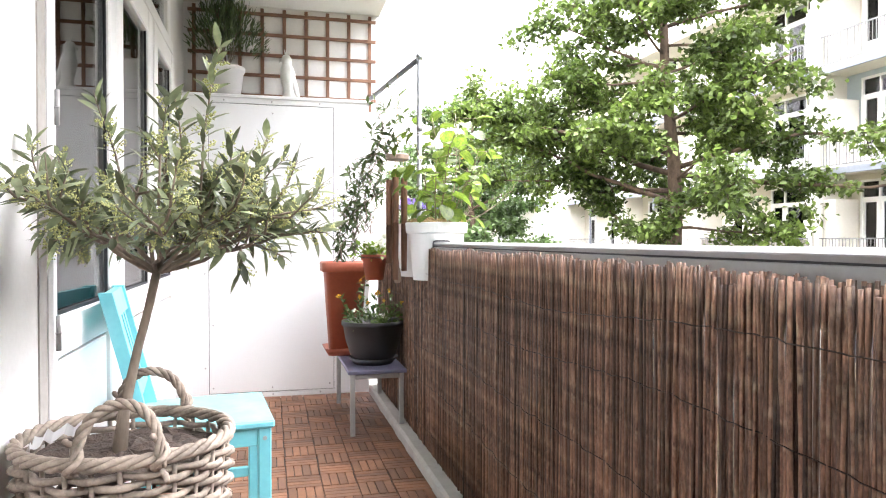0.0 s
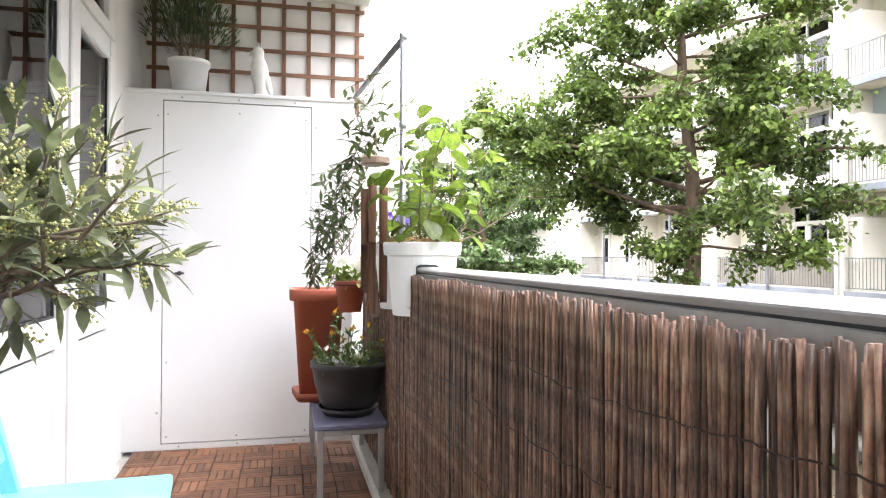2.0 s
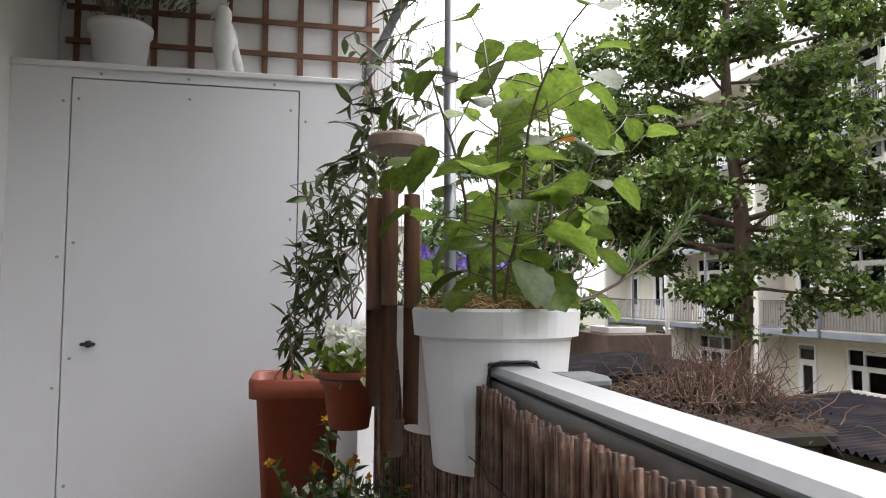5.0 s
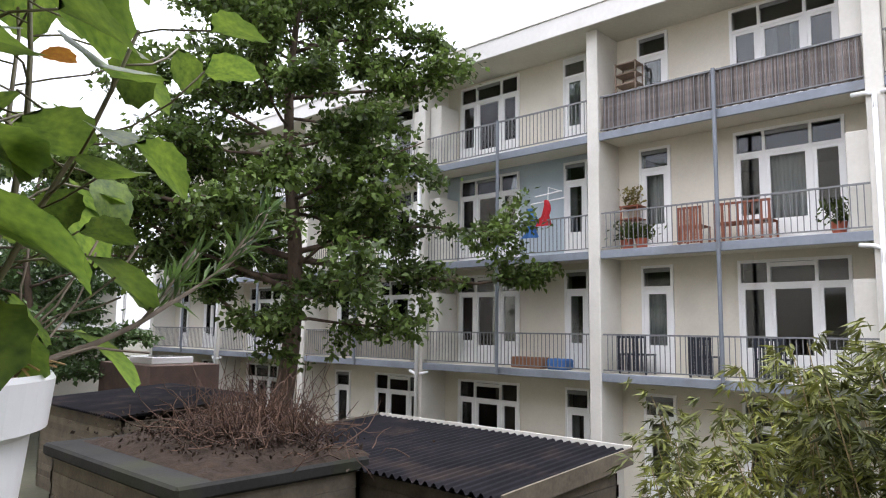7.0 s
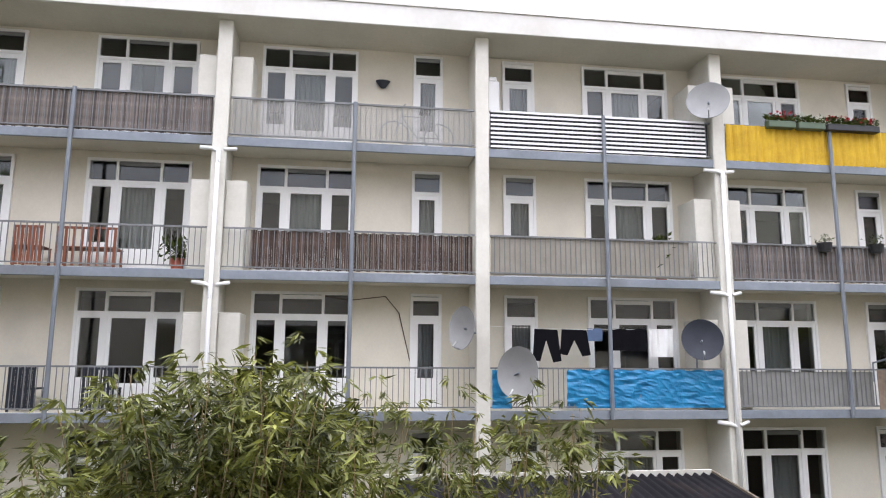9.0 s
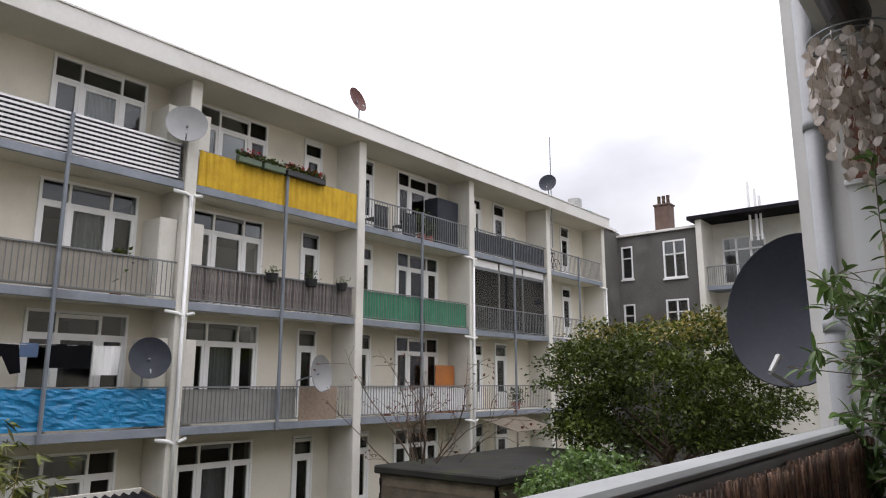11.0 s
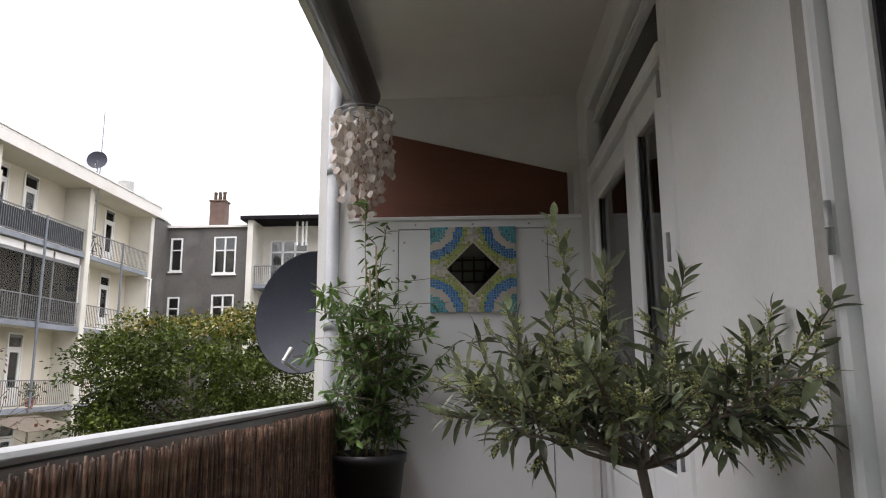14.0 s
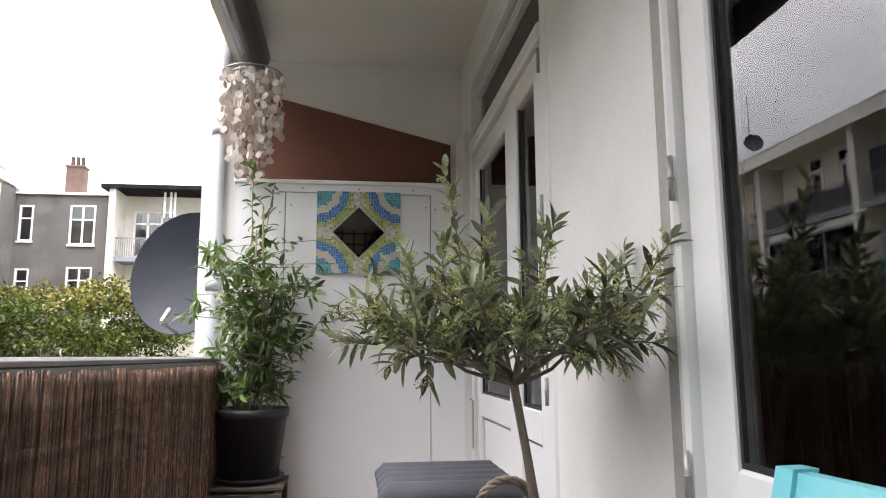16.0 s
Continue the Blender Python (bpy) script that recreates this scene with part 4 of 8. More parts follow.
def wicker_basket():
    rng = random.Random(5)
    b = thing("wicker_basket", "tall round grey wicker basket with two rope handles", "basket", (0.285, 1.365, 0.0))
    n = 26

    def radius(z):
        return 0.158 + 0.040 * min(1, z / 0.55)
    for k in range(n):
        a = 2 * math.pi * k / n
        part("stake", Shape().tube([(radius(z) * math.cos(a), radius(z) * math.sin(a), z) for z in (0.0, 0.2, 0.4, 0.6)], 0.005, 6), WICKER, b, smooth=True)
    z, row = 0.012, 0
    while z < 0.60:
        pts = []
        m = n * 4
        for i in range(m + 1):
            a = 2 * math.pi * i / m
            r = radius(z) + 0.009 * math.cos(n / 2 * a + (math.pi if row % 2 else 0)) + rng.uniform(-0.001, 0.001)
            pts.append((r * math.cos(a), r * math.sin(a), z + 0.0025 * math.sin(a * 3 + row)))
        part("weaver", Shape().tube(pts, rng.uniform(0.0062, 0.0082), 6, False), WICKER, b, smooth=True)
        z += 0.0155
        row += 1
    for s in range(4):
        pts = []
        for i in range(121):
            a = 2 * math.pi * i / 120
            tw = a * 9 + s * math.pi / 2
            r = 0.200 + 0.0085 * math.cos(tw)
            pts.append((r * math.cos(a), r * math.sin(a), 0.614 + 0.0085 * math.sin(tw)))
        part("rim_strand", Shape().tube(pts, 0.0066, 6, False), WICKER, b, smooth=True)
    for side in (-1, 1):
        h = thing("handle", "", "")
        for key in ("label", "category"):
            if key in h:
                del h[key]
        h.parent = b
        for s in range(3):
            pts = []
            for i in range(41):
                a = math.pi * i / 40
                c = Vector((0.072 * math.cos(a), 0, 0.60 + 0.115 * math.sin(a) ** 0.75))
                out = Vector((math.cos(a), 0, math.sin(a)))
                tw = a * 8 + s * 2 * math.pi / 3
                q = c + out * 0.006 * math.cos(tw) + Vector((0, 1, 0)) * 0.006 * math.sin(tw)
                pts.append((q.x + 0.02, side * (0.195 - 0.03 * math.sin(a)) + q.y, q.z))
            part("strand", Shape().tube(pts, 0.0056, 6), WICKER, h, smooth=True)
        for e in (-1, 1):
            w = [(0.02 + e * 0.072 + 0.012 * math.cos(t * 0.9), side * 0.200 + 0.018 * math.sin(t * 0.9), 0.575 + 0.008 * t) for t in range(0, 12)]
            part("lashing", Shape().tube(w, 0.0062, 6), WICKER, h, smooth=True)
    soil = Shape()
    m = 26
    vs = [(0, 0, 0.588)]
    for ring in range(1, 8):
        for k in range(m):
            a = 2 * math.pi * k / m
            r = 0.183 * ring / 7
            vs.append((r * math.cos(a), r * math.sin(a), 0.582 + rng.uniform(-0.008, 0.008)))
    fs = [(0, 1 + k, 1 + (k + 1) % m) for k in range(m)]
    for ring in range(6):
        o1, o2 = 1 + ring * m, 1 + (ring + 1) * m
        fs += [(o1 + k, o2 + k, o2 + (k + 1) % m, o1 + (k + 1) % m) for k in range(m)]
    part("soil", soil.add(vs, fs), SOIL, b, "dark crumbly potting soil")
    lin = Shape()
    for k in range(14):
        a0 = 2.2 + 0.1 * k
        lin.add([((0.184 - 0.01 * (j % 2)) * math.cos(a), (0.184 - 0.01 * (j % 2)) * math.sin(a), z + 0.008 * math.sin(a * 23)) for j, z in ((0, 0.59), (1, 0.615)) for a in (a0, a0 + 0.1)], [(0, 1, 3, 2)])
    part("liner", lin, WHITEPOT, b, "crumpled white plastic liner")


def lobed_leaf(size, seed, lobes=True):
    """A broad toothed leaf with a folded midrib, in its own frame: base at 0, tip along +y."""
    rng = random.Random(seed)
    s = Shape()
    n = 22
    rim = []
    for i in range(n + 1):
        t = i / n
        a = -2.75 + 5.5 * t
        r = 0.5 + 0.16 * math.cos(a) + (0.10 * abs(math.cos(1.5 * a)) if lobes else 0) + (0.035 if i % 2 else -0.02) + rng.uniform(-0.015, 0.015)
        x, y = r * math.sin(a) * 0.95, 0.45 + r * math.cos(a)
        z = 0.22 * abs(x) - 0.22 * (y - 0.3) ** 2 + rng.uniform(-0.012, 0.012)
        rim.append((x * size, y * size, z * size))
    mids = [(0, t * size, -0.22 * (t - 0.3) ** 2 * size) for t in (0.0, 0.35, 0.7)]
    vs = rim + mids
    fs = []
    for i in range(n):
        y = (rim[i][1] + rim[i + 1][1]) / 2 / size
        m = n + 1 + (0 if y < 0.2 else 1 if y < 0.55 else 2)
        fs.append((i, i + 1, m))
    j = n + 1
    for i in range(1, n):
        pass
    s.add(vs, fs)
    k = [n + 1 + (0 if (rim[i][1] + rim[i + 1][1]) / 2 / size < 0.2 else 1 if (rim[i][1] + rim[i + 1][1]) / 2 / size < 0.55 else 2) for i in range(n)]
    for i in range(1, n):
        if k[i] != k[i - 1]:
            s.f.append((i, k[i], k[i - 1]))
    return s


def rail_pot(at, label):
    """A white planter that straddles the top rail."""
    p = thing("rail_planter", label, "planter", at, group="white planters on the rail")
    prof = [(0.107, -0.166), (0.110, -0.17), (0.131, 0.045), (0.134, 0.05), (0.144, 0.052), (0.148, 0.094), (0.145, 0.099), (0.138, 0.096), (0.133, 0.05), (0.12, 0.03), (0.0, 0.03)]
    me = Shape().lathe([(0.0, -0.17)] + prof, 48).mesh("body", WHITEPOT, True)
    edge = {-1: -0.047, 1: 0.034}
    pieces = []
    for side in (-1, 1, 0):
        bm = bmesh.new()
        bm.from_mesh(me)
        bmesh.ops.remove_doubles(bm, verts=bm.verts, dist=1e-5)
        geo = lambda: bm.verts[:] + bm.edges[:] + bm.faces[:]
        cuts = [((edge[side], 0, 0), (-side, 0, 0)), ((0, 0, 0.0155), (0, 0, 1))] if side else [((0, 0, 0.0155), (0, 0, -1))]
        for co, no in cuts:
            r = bmesh.ops.bisect_plane(bm, geom=geo(), plane_co=co, plane_no=no, clear_outer=True)
            edges = [e for e in r["geom_cut"] if isinstance(e, bmesh.types.BMEdge)]
            if not (side == 0 or no[2]):
                bmesh.ops.holes_fill(bm, edges=edges)
        pieces.append(bm)
    body = Shape()
    for bm in pieces:
        bm.verts.index_update()
        body.add([v.co for v in bm.verts], [[v.index for v in f.verts] for f in bm.faces])
        bm.free()
    body.box(-0.049, 0.036, -0.112, 0.112, 0.0115, 0.0155)
    ob = part("body", body, WHITEPOT, p)
    part("slot_liner", Shape().box(-0.046, 0.033, -0.128, 0.128, 0.0085, 0.011), BLACKPOT, p)
    for face in (-1, 1):
        y = face * 0.129
        arch = [(-0.047, y, -0.03), (-0.047, y, 0.004), (-0.040, y, 0.0125), (-0.028, y, 0.0155), (0.016, y, 0.0155), (0.028, y, 0.0125), (0.035, y, 0.004), (0.035, y, -0.03)]
        part("slot_edging", Shape().tube(arch, 0.0022, 6), BLACKPOT, p, "black rubber edging")
    return p


def broadleaf_plant():
    rng = random.Random(31)
    at = Vector((1.338, 3.02, 1.045))
    t = thing("broadleaf_plant", "leafy green sapling with broad toothed leaves in the white planter", "plant", at)
    stem_mat = material("green_brown_stem", (0.13, 0.13, 0.05), (0.09, 0.06, 0.035), 0.6, bump=0.1)
    sites = []
    for k in range(7):
        a = rng.uniform(0, 6.28)
        base = Vector((0.05 * math.cos(a), 0.05 * math.sin(a), 0.0))
        h = (0.62, 0.54, 0.57, 0.42, 0.36, 0.47, 0.5, 0.28)[k]
        pts = wander(rng, base, (math.cos(a) * 0.28, math.sin(a) * 0.28, 1), h, 8, 0.09, 0.05)
        st = Shape().tube(pts, [0.0042 - 0.0003 * i for i in range(9)], 6)
        for i in range(15):
            q, d = along(pts, min(0.999, 0.16 + 0.06 * i + rng.uniform(-0.03, 0.03)))
            ang = i * 2.4 + k
            out = Vector((math.cos(ang), math.sin(ang), rng.uniform(0.05, 0.5)))
            pet = wander(rng, q, out, rng.uniform(0.05, 0.14), 3, 0.12, 0.0)
            st.tube(pet, 0.0013, 4)
            sites.append((pet[-1], out, i))
        part("stem", st, stem_mat, t, smooth=True)
    shared = [lobed_leaf(1.0, s, s % 2 == 0).mesh("leaf", LEAFBIG, True) for s in range(6)]
    old = lobed_leaf(1.0, 8, False).mesh("leaf", LEAFOLD, True)
    for k, (q, out, i) in enumerate(sites):
        size = rng.uniform(0.038, 0.082)
        yaw = math.atan2(-out.x, out.y)
        ob = new("leaf", old if k in (9, 37) else shared[k % 6])
        ob.parent = t
        ob.matrix_basis = Matrix.Translation(q) @ Matrix.Rotation(yaw, 4, "Z") @ Matrix.Rotation(rng.uniform(-1.15, 0.2), 4, "X") @ Matrix.Rotation(rng.uniform(-0.5, 0.5), 4, "Y") @ Matrix.Scale(size * (0.55 if k in (9, 37) else 1), 4)
    # dry straw mulch on the pot's soil
    m = thing("straw_mulch", "dry yellow straw mulch on the planter's soil", "mulch", at, kind="stuff")
    m["kind"] = "stuff"
    sm = Shape()
    for _ in range(320):
        a, r = rng.uniform(0, 6.28), 0.134 * math.sqrt(rng.random())
        c = Vector((r * math.cos(a), r * math.sin(a), 0.048 + rng.uniform(0, 0.022)))
        d = Vector((rng.gauss(0, 1), rng.gauss(0, 1), rng.gauss(0, 0.25))).normalized() * rng.uniform(0.012, 0.03)
        sm.tube([c - d, c + Vector((0, 0, 0.003)), c + d - Vector((0, 0, 0.004))], 0.0011, 3, False)
    sm.lathe([(0.0, 0.042), (0.08, 0.043), (0.132, 0.04)], 20)
    tagged(part("straw", sm, STRAW, m), kind="stuff")
    # a woody sprig that leans out over the yard
    r = thing("rosemary_sprig", "woody rosemary sprig with a tuft of narrow leaves", "plant", at)
    tw = Shape()
    main = wander(rng, (0.10, -0.02, 0.05), (0.9, -0.05, 0.30), 0.30, 7, 0.06, 0.01)
    tw.tube(main, [0.004 - 0.0003 * i for i in range(8)], 6)
    pl, wy = [], []
    ends = [main]
    for i in range(5):
        q, d = along(main, 0.45 + 0.12 * i)
        e = wander(rng, q, around(rng, d, 0.3) + Vector((0, 0, 0.5)), rng.uniform(0.05, 0.11), 4, 0.1, 0.05)
        part("twig", Shape().tube(e, 0.0016, 4), BARK, r, smooth=True)
        ends.append(e)
    for k in range(7):
        e = wander(rng, (0.10, rng.uniform(-0.08, 0.08), 0.05), (0.8, rng.uniform(-0.4, 0.5), rng.uniform(0.2, 0.9)), rng.uniform(0.1, 0.2), 5, 0.15)
        part("twig", Shape().tube(e, 0.0013, 4), BARK, r, smooth=True)
    for e in ends:
        for i in range(26):
            q, d = along(e, rng.uniform(0.5 if e is main else 0.1, 1.0))
            pl.append(q)
            wy.append(around(rng, d * 0.9, 0.45) + Vector((0, 0, 0.25)))
    part("twig", tw, BARK, r, smooth=True)
    leaf_part("leaves", pl, wy, 0.032, 0.0045, LEAFLIGHT, r, seed=4)


def flower_pot_plants():
    rng = random.Random(41)
    t = thing("flowering_plant", "low purple-flowered plant in the second white planter", "plant", (1.338, 3.36, 1.045))
    pl, wy, pf, wf = [], [], [], []
    for _ in range(520):
        a, r = rng.uniform(0, 6.28), 0.136 * math.sqrt(rng.random())
        q = Vector((r * math.cos(a), r * math.sin(a), rng.uniform(0.03, 0.17)))
        (pf if q.z > 0.13 and rng.random() < 0.6 else pl).append(q)
    wy = [around(rng, (0, 0, 0.6), 0.6) for _ in pl]
    wf = [around(rng, (0, 0, 0.7), 0.6) for _ in pf]
    leaf_part("leaves", pl, wy, 0.035, 0.010, LEAFLIGHT, t, seed=5)
    leaf_part("flowers", [q for q in pf for _ in range(3)], [around(rng, w, 0.5) for w in wf for _ in range(3)], 0.02, 0.014, FLOWERP, t, "purple flowers", seed=6)
    part("soil", Shape().lathe([(0.0, 0.035), (0.132, 0.035)], 20), SOIL, t)


def climber(name, label, at, stems, height, mat, seed, leaf=(0.05, 0.014), spread=0.1, reach=None, density=30, wood=None):
    rng = random.Random(seed)
    t = thing(name, label, "climbing plant", at)
    st = Shape()
    pl, wy = [], []
    for k in range(stems):
        a = rng.uniform(0, 6.28)
        p0 = Vector((0.06 * math.cos(a), 0.06 * math.sin(a), 0))
        h = height * rng.uniform(0.75, 1.05)
        pts = [p0]
        tgt = Vector(reach) if reach else Vector((0, 0, 0))
        for i in range(1, 15):
            f = i / 14
            w = spread * (0.4 + f)
            pts.append(p0 * (1 - f) + tgt * f + Vector((rng.gauss(0, w * 0.35), rng.gauss(0, w * 0.35), h * f)))
        part("stem", Shape().tube(pts, [0.003 - 0.0001 * i for i in range(15)], 5), wood or BARK, t, smooth=True)
        for i in range(density):
            q, d = along(pts, rng.uniform(0.12, 1.0))
            pl.append(q)
            wy.append(around(rng, (0, 0, -0.15), 0.7))
    leaf_part("leaves", pl, wy, leaf[0], leaf[1], mat, t, seed=seed, segments=2, fold=0.2)
    return t


# ---------------------------------------------------------------- loose things on the balcony
def chair():
    c = thing("wooden_chair", "turquoise painted wooden chair with a slatted back", "chair", (0.36, 2.23, 0), 6)
    part("seat", Shape().box(-0.19, 0.205, -0.215, 0.215, 0.432, 0.456, 0.006), TEAL, c)
    for y in (-0.185, 0.185):
        part("leg", Shape().box(0.155, 0.195, y - 0.019, y + 0.019, 0.0, 0.432, 0.004), TEAL, c)
        part("back_post", Shape().add([(x + dx, y + dy, z) for x, z in ((-0.20, 0.0), (-0.185, 0.44), (-0.292, 0.862)) for dx in (0, 0.038) for dy in (-0.016, 0.016)],
                                      [(0, 1, 3, 2), (8, 10, 11, 9)] + [q for k in (0, 4) for q in ((k, k + 2, k + 6, k + 4), (k + 1, k + 5, k + 7, k + 3), (k, k + 4, k + 5, k + 1), (k + 2, k + 3, k + 7, k + 6))]), TEAL, c)
        part("side_apron", Shape().box(-0.15, 0.155, y - 0.012, y + 0.012, 0.375, 0.43, 0.003), TEAL, c)
        part("stretcher", Shape().box(-0.16, 0.155, y - 0.01, y + 0.01, 0.16, 0.195, 0.003), TEAL, c)
        part("bolt", Shape().tube([(0.175, y * 1.10, 0.40), (0.175, y * 1.115, 0.40)], 0.007, 8), ALU, c)
    part("front_apron", Shape().box(0.165, 0.185, -0.166, 0.166, 0.375, 0.43, 0.003), TEAL, c)
    part("back_apron", Shape().box(-0.182, -0.162, -0.169, 0.169, 0.375, 0.43, 0.003), TEAL, c)
    part("cross_stretcher", Shape().box(-0.005, 0.02, -0.175, 0.175, 0.165, 0.19, 0.003), TEAL, c)

    def xb(z):
        return -0.185 - 0.107 * (z - 0.44) / 0.422 + 0.019
    for z0, z1 in ((0.785, 0.858), (0.54, 0.58)):
        part("back_rail", Shape().add([(xb(z) + dx, y, z) for z in (z0, z1) for y in (-0.169, 0.169) for dx in (-0.01, 0.012)],
                                      [(0, 1, 3, 2), (4, 6, 7, 5), (0, 4, 5, 1), (2, 3, 7, 6), (0, 2, 6, 4), (1, 5, 7, 3)]), TEAL, c)
    for k in range(4):
        y = -0.105 + 0.07 * k
        part("back_slat", Shape().add([(xb(z) + dx, y + dy, z) for z in (0.58, 0.785) for dy in (-0.017, 0.017) for dx in (-0.005, 0.006)],
                                      [(0, 1, 3, 2), (4, 6, 7, 5), (0, 4, 5, 1), (2, 3, 7, 6), (0, 2, 6, 4), (1, 5, 7, 3)]), TEAL, c)


def table():
    t = thing("plant_bench", "low metal bench with a blue-grey top and grey legs", "bench", (1.12, 3.78, 0))
    part("top", Shape().box(-0.16, 0.145, -0.40, 0.40, 0.322, 0.344, 0.004), BLUEMETAL, t)
    for x in (-0.135, 0.12):
        for y in (-0.375, 0.375):
            part("leg", Shape().box(x - 0.0125, x + 0.0125, y - 0.0125, y + 0.0125, 0.0, 0.322, 0.003), ALU, t)
    for y in (-0.375, 0.375):
        part("cross_bar", Shape().box(-0.122, 0.107, y - 0.01, y + 0.01, 0.295, 0.32, 0.003), ALU, t)


def pots():
    p = thing("terracotta_planter", "tall square terracotta-coloured planter on the bench", "planter", (1.0, 3.95, 0.344))
    part("saucer", Shape().lathe([(0.0, 0.002), (0.10, 0.002), (0.125, 0.045), (0.119, 0.045), (0.095, 0.012), (0.0, 0.012)], 40, square=5), TERRA, p, smooth=True)
    part("body", Shape().lathe([(0.0, 0.014), (0.088, 0.014), (0.118, 0.485), (0.132, 0.487), (0.138, 0.49), (0.139, 0.535), (0.134, 0.543), (0.126, 0.538), (0.122, 0.50), (0.0, 0.50)], 40, square=6), TERRA, p, smooth=True)
    part("soil", Shape().lathe([(0.0, 0.506), (0.121, 0.503)], 20, square=6), SOIL, p)
    p = thing("black_bowl_planter", "round black plastic bowl planter on a saucer", "planter", (1.12, 3.60, 0.344))
    part("saucer", Shape().lathe([(0.0, 0.0), (0.105, 0.0), (0.135, 0.035), (0.129, 0.035), (0.10, 0.008), (0.0, 0.008)], 40), BLACKPOT, p, smooth=True)
    part("bowl", Shape().lathe([(0.0, 0.01), (0.095, 0.01), (0.125, 0.05), (0.15, 0.13), (0.163, 0.205), (0.172, 0.21), (0.172, 0.232), (0.166, 0.234), (0.157, 0.20), (0.0, 0.20)], 44), BLACKPOT, p, smooth=True)
    part("soil", Shape().lathe([(0.0, 0.206), (0.157, 0.202)], 20), SOIL, p)
    rng = random.Random(51)
    t = thing("marigold", "straggly yellow-flowered marigold with low white flowers", "plant", (1.12, 3.60, 0.55))
    pl, wy, fy, fw = [], [], [], []
    for k in range(11):
        a = rng.uniform(0, 6.28)
        pts = wander(rng, (0.09 * math.cos(a), 0.09 * math.sin(a), 0), (rng.gauss(0, 0.25), rng.gauss(0, 0.25), 1), rng.uniform(0.12, 0.28), 6, 0.12)
        part("stem", Shape().tube(pts, 0.0016, 4), LEAFLIGHT, t)
        for _ in range(16):
            q, d = along(pts, rng.uniform(0.1, 0.95))
            pl.append(q)
            wy.append(around(rng, (0, 0, 0.3), 0.6))
        fy.append(pts[-1])
    for _ in range(160):
        a, r = rng.uniform(0, 6.28), 0.15 * math.sqrt(rng.random())
        q = Vector((r * math.cos(a), r * math.sin(a), rng.uniform(0.0, 0.06)))
        pl.append(q)
        wy.append(around(rng, (math.cos(a), math.sin(a), 0.6), 0.5))
        if rng.random() < 0.09:
            fw.append(q + Vector((0, 0, 0.035)))
    leaf_part("leaves", pl, wy, 0.034, 0.016, LEAFLIGHT, t, seed=7)
    leaf_part("yellow_flowers", [q for q in fy for _ in range(9)], [around(rng, (0, 0, 0.25), 0.8) for q in fy for _ in range(9)], 0.015, 0.011, FLOWERY, t, seed=8)
    leaf_part("white_flowers", [q for q in fw for _ in range(6)], [around(rng, (0, 0, 0.3), 0.8) for q in fw for _ in range(6)], 0.016, 0.013, FLOWERW, t, seed=8)
    p = thing("hanging_pot", "small terracotta pot hooked on the rail", "pot", (1.12, 3.55, 0.80))
    part("body", Shape().lathe([(0.0, 0.0), (0.048, 0.0), (0.064, 0.105), (0.072, 0.107), (0.074, 0.135), (0.069, 0.137), (0.062, 0.11), (0.0, 0.11)], 32), TERRA, p, smooth=True)
    part("hook", Shape().tube([(0.07, 0.0, 0.12), (0.10, 0.0, 0.14), (0.145, 0.0, 0.209), (0.19, 0.0, 0.212)], 0.003, 6), WIRE, p)
    part("hoop", Shape().tube([(0.075 * math.cos(a * 0.3), 0.075 * math.sin(a * 0.3), 0.12) for a in range(22)], 0.0025, 5), WIRE, p)
    t = thing("white_begonia", "white-flowered bedding plant in the hanging pot", "plant", (1.12, 3.55, 0.91))
    pl = [Vector((rng.gauss(0, 0.035), rng.gauss(0, 0.035), rng.uniform(0.0, 0.075))) for _ in range(130)]
    leaf_part("leaves", pl, [around(rng, q * 8 + Vector((0, 0, 0.3)), 0.4) for q in pl], 0.035, 0.024, LEAFBIG, t, seed=11)
    pf = [Vector((rng.gauss(0, 0.035), rng.gauss(0, 0.04), rng.uniform(0.06, 0.13))) for _ in range(26)]
    leaf_part("flowers", [q for q in pf for _ in range(6)], [around(rng, (0, 0, 0.3), 0.7) for q in pf for _ in range(6)], 0.027, 0.023, FLOWERW, t, "white flowers", seed=12)


def rail_box():
    grey = material("dull_grey_plastic", (0.20, 0.21, 0.215), (0.14, 0.147, 0.15), 0.7, scale=6, fine=50, bump=0.1, spec=0.3, stain=((0.05, 0.05, 0.045), 3, 0.5))
    v = thing("rail_box", "small grey ribbed box hung outside the top rail", "box", (1.405, 2.80, 0.80))
    part("body", Shape().box(-0.037, 0.028, -0.034, 0.036, 0.0, 0.184, 0.004), grey, v)
    part("lid", Shape().box(-0.0375, 0.033, -0.040, 0.041, 0.185, 0.203, 0.006), grey, v)
    for x in (-0.022, 0.004, 0.024):
        part("rib", Shape().box(x - 0.003, x + 0.003, -0.0385, -0.0345, 0.004, 0.182), grey, v)


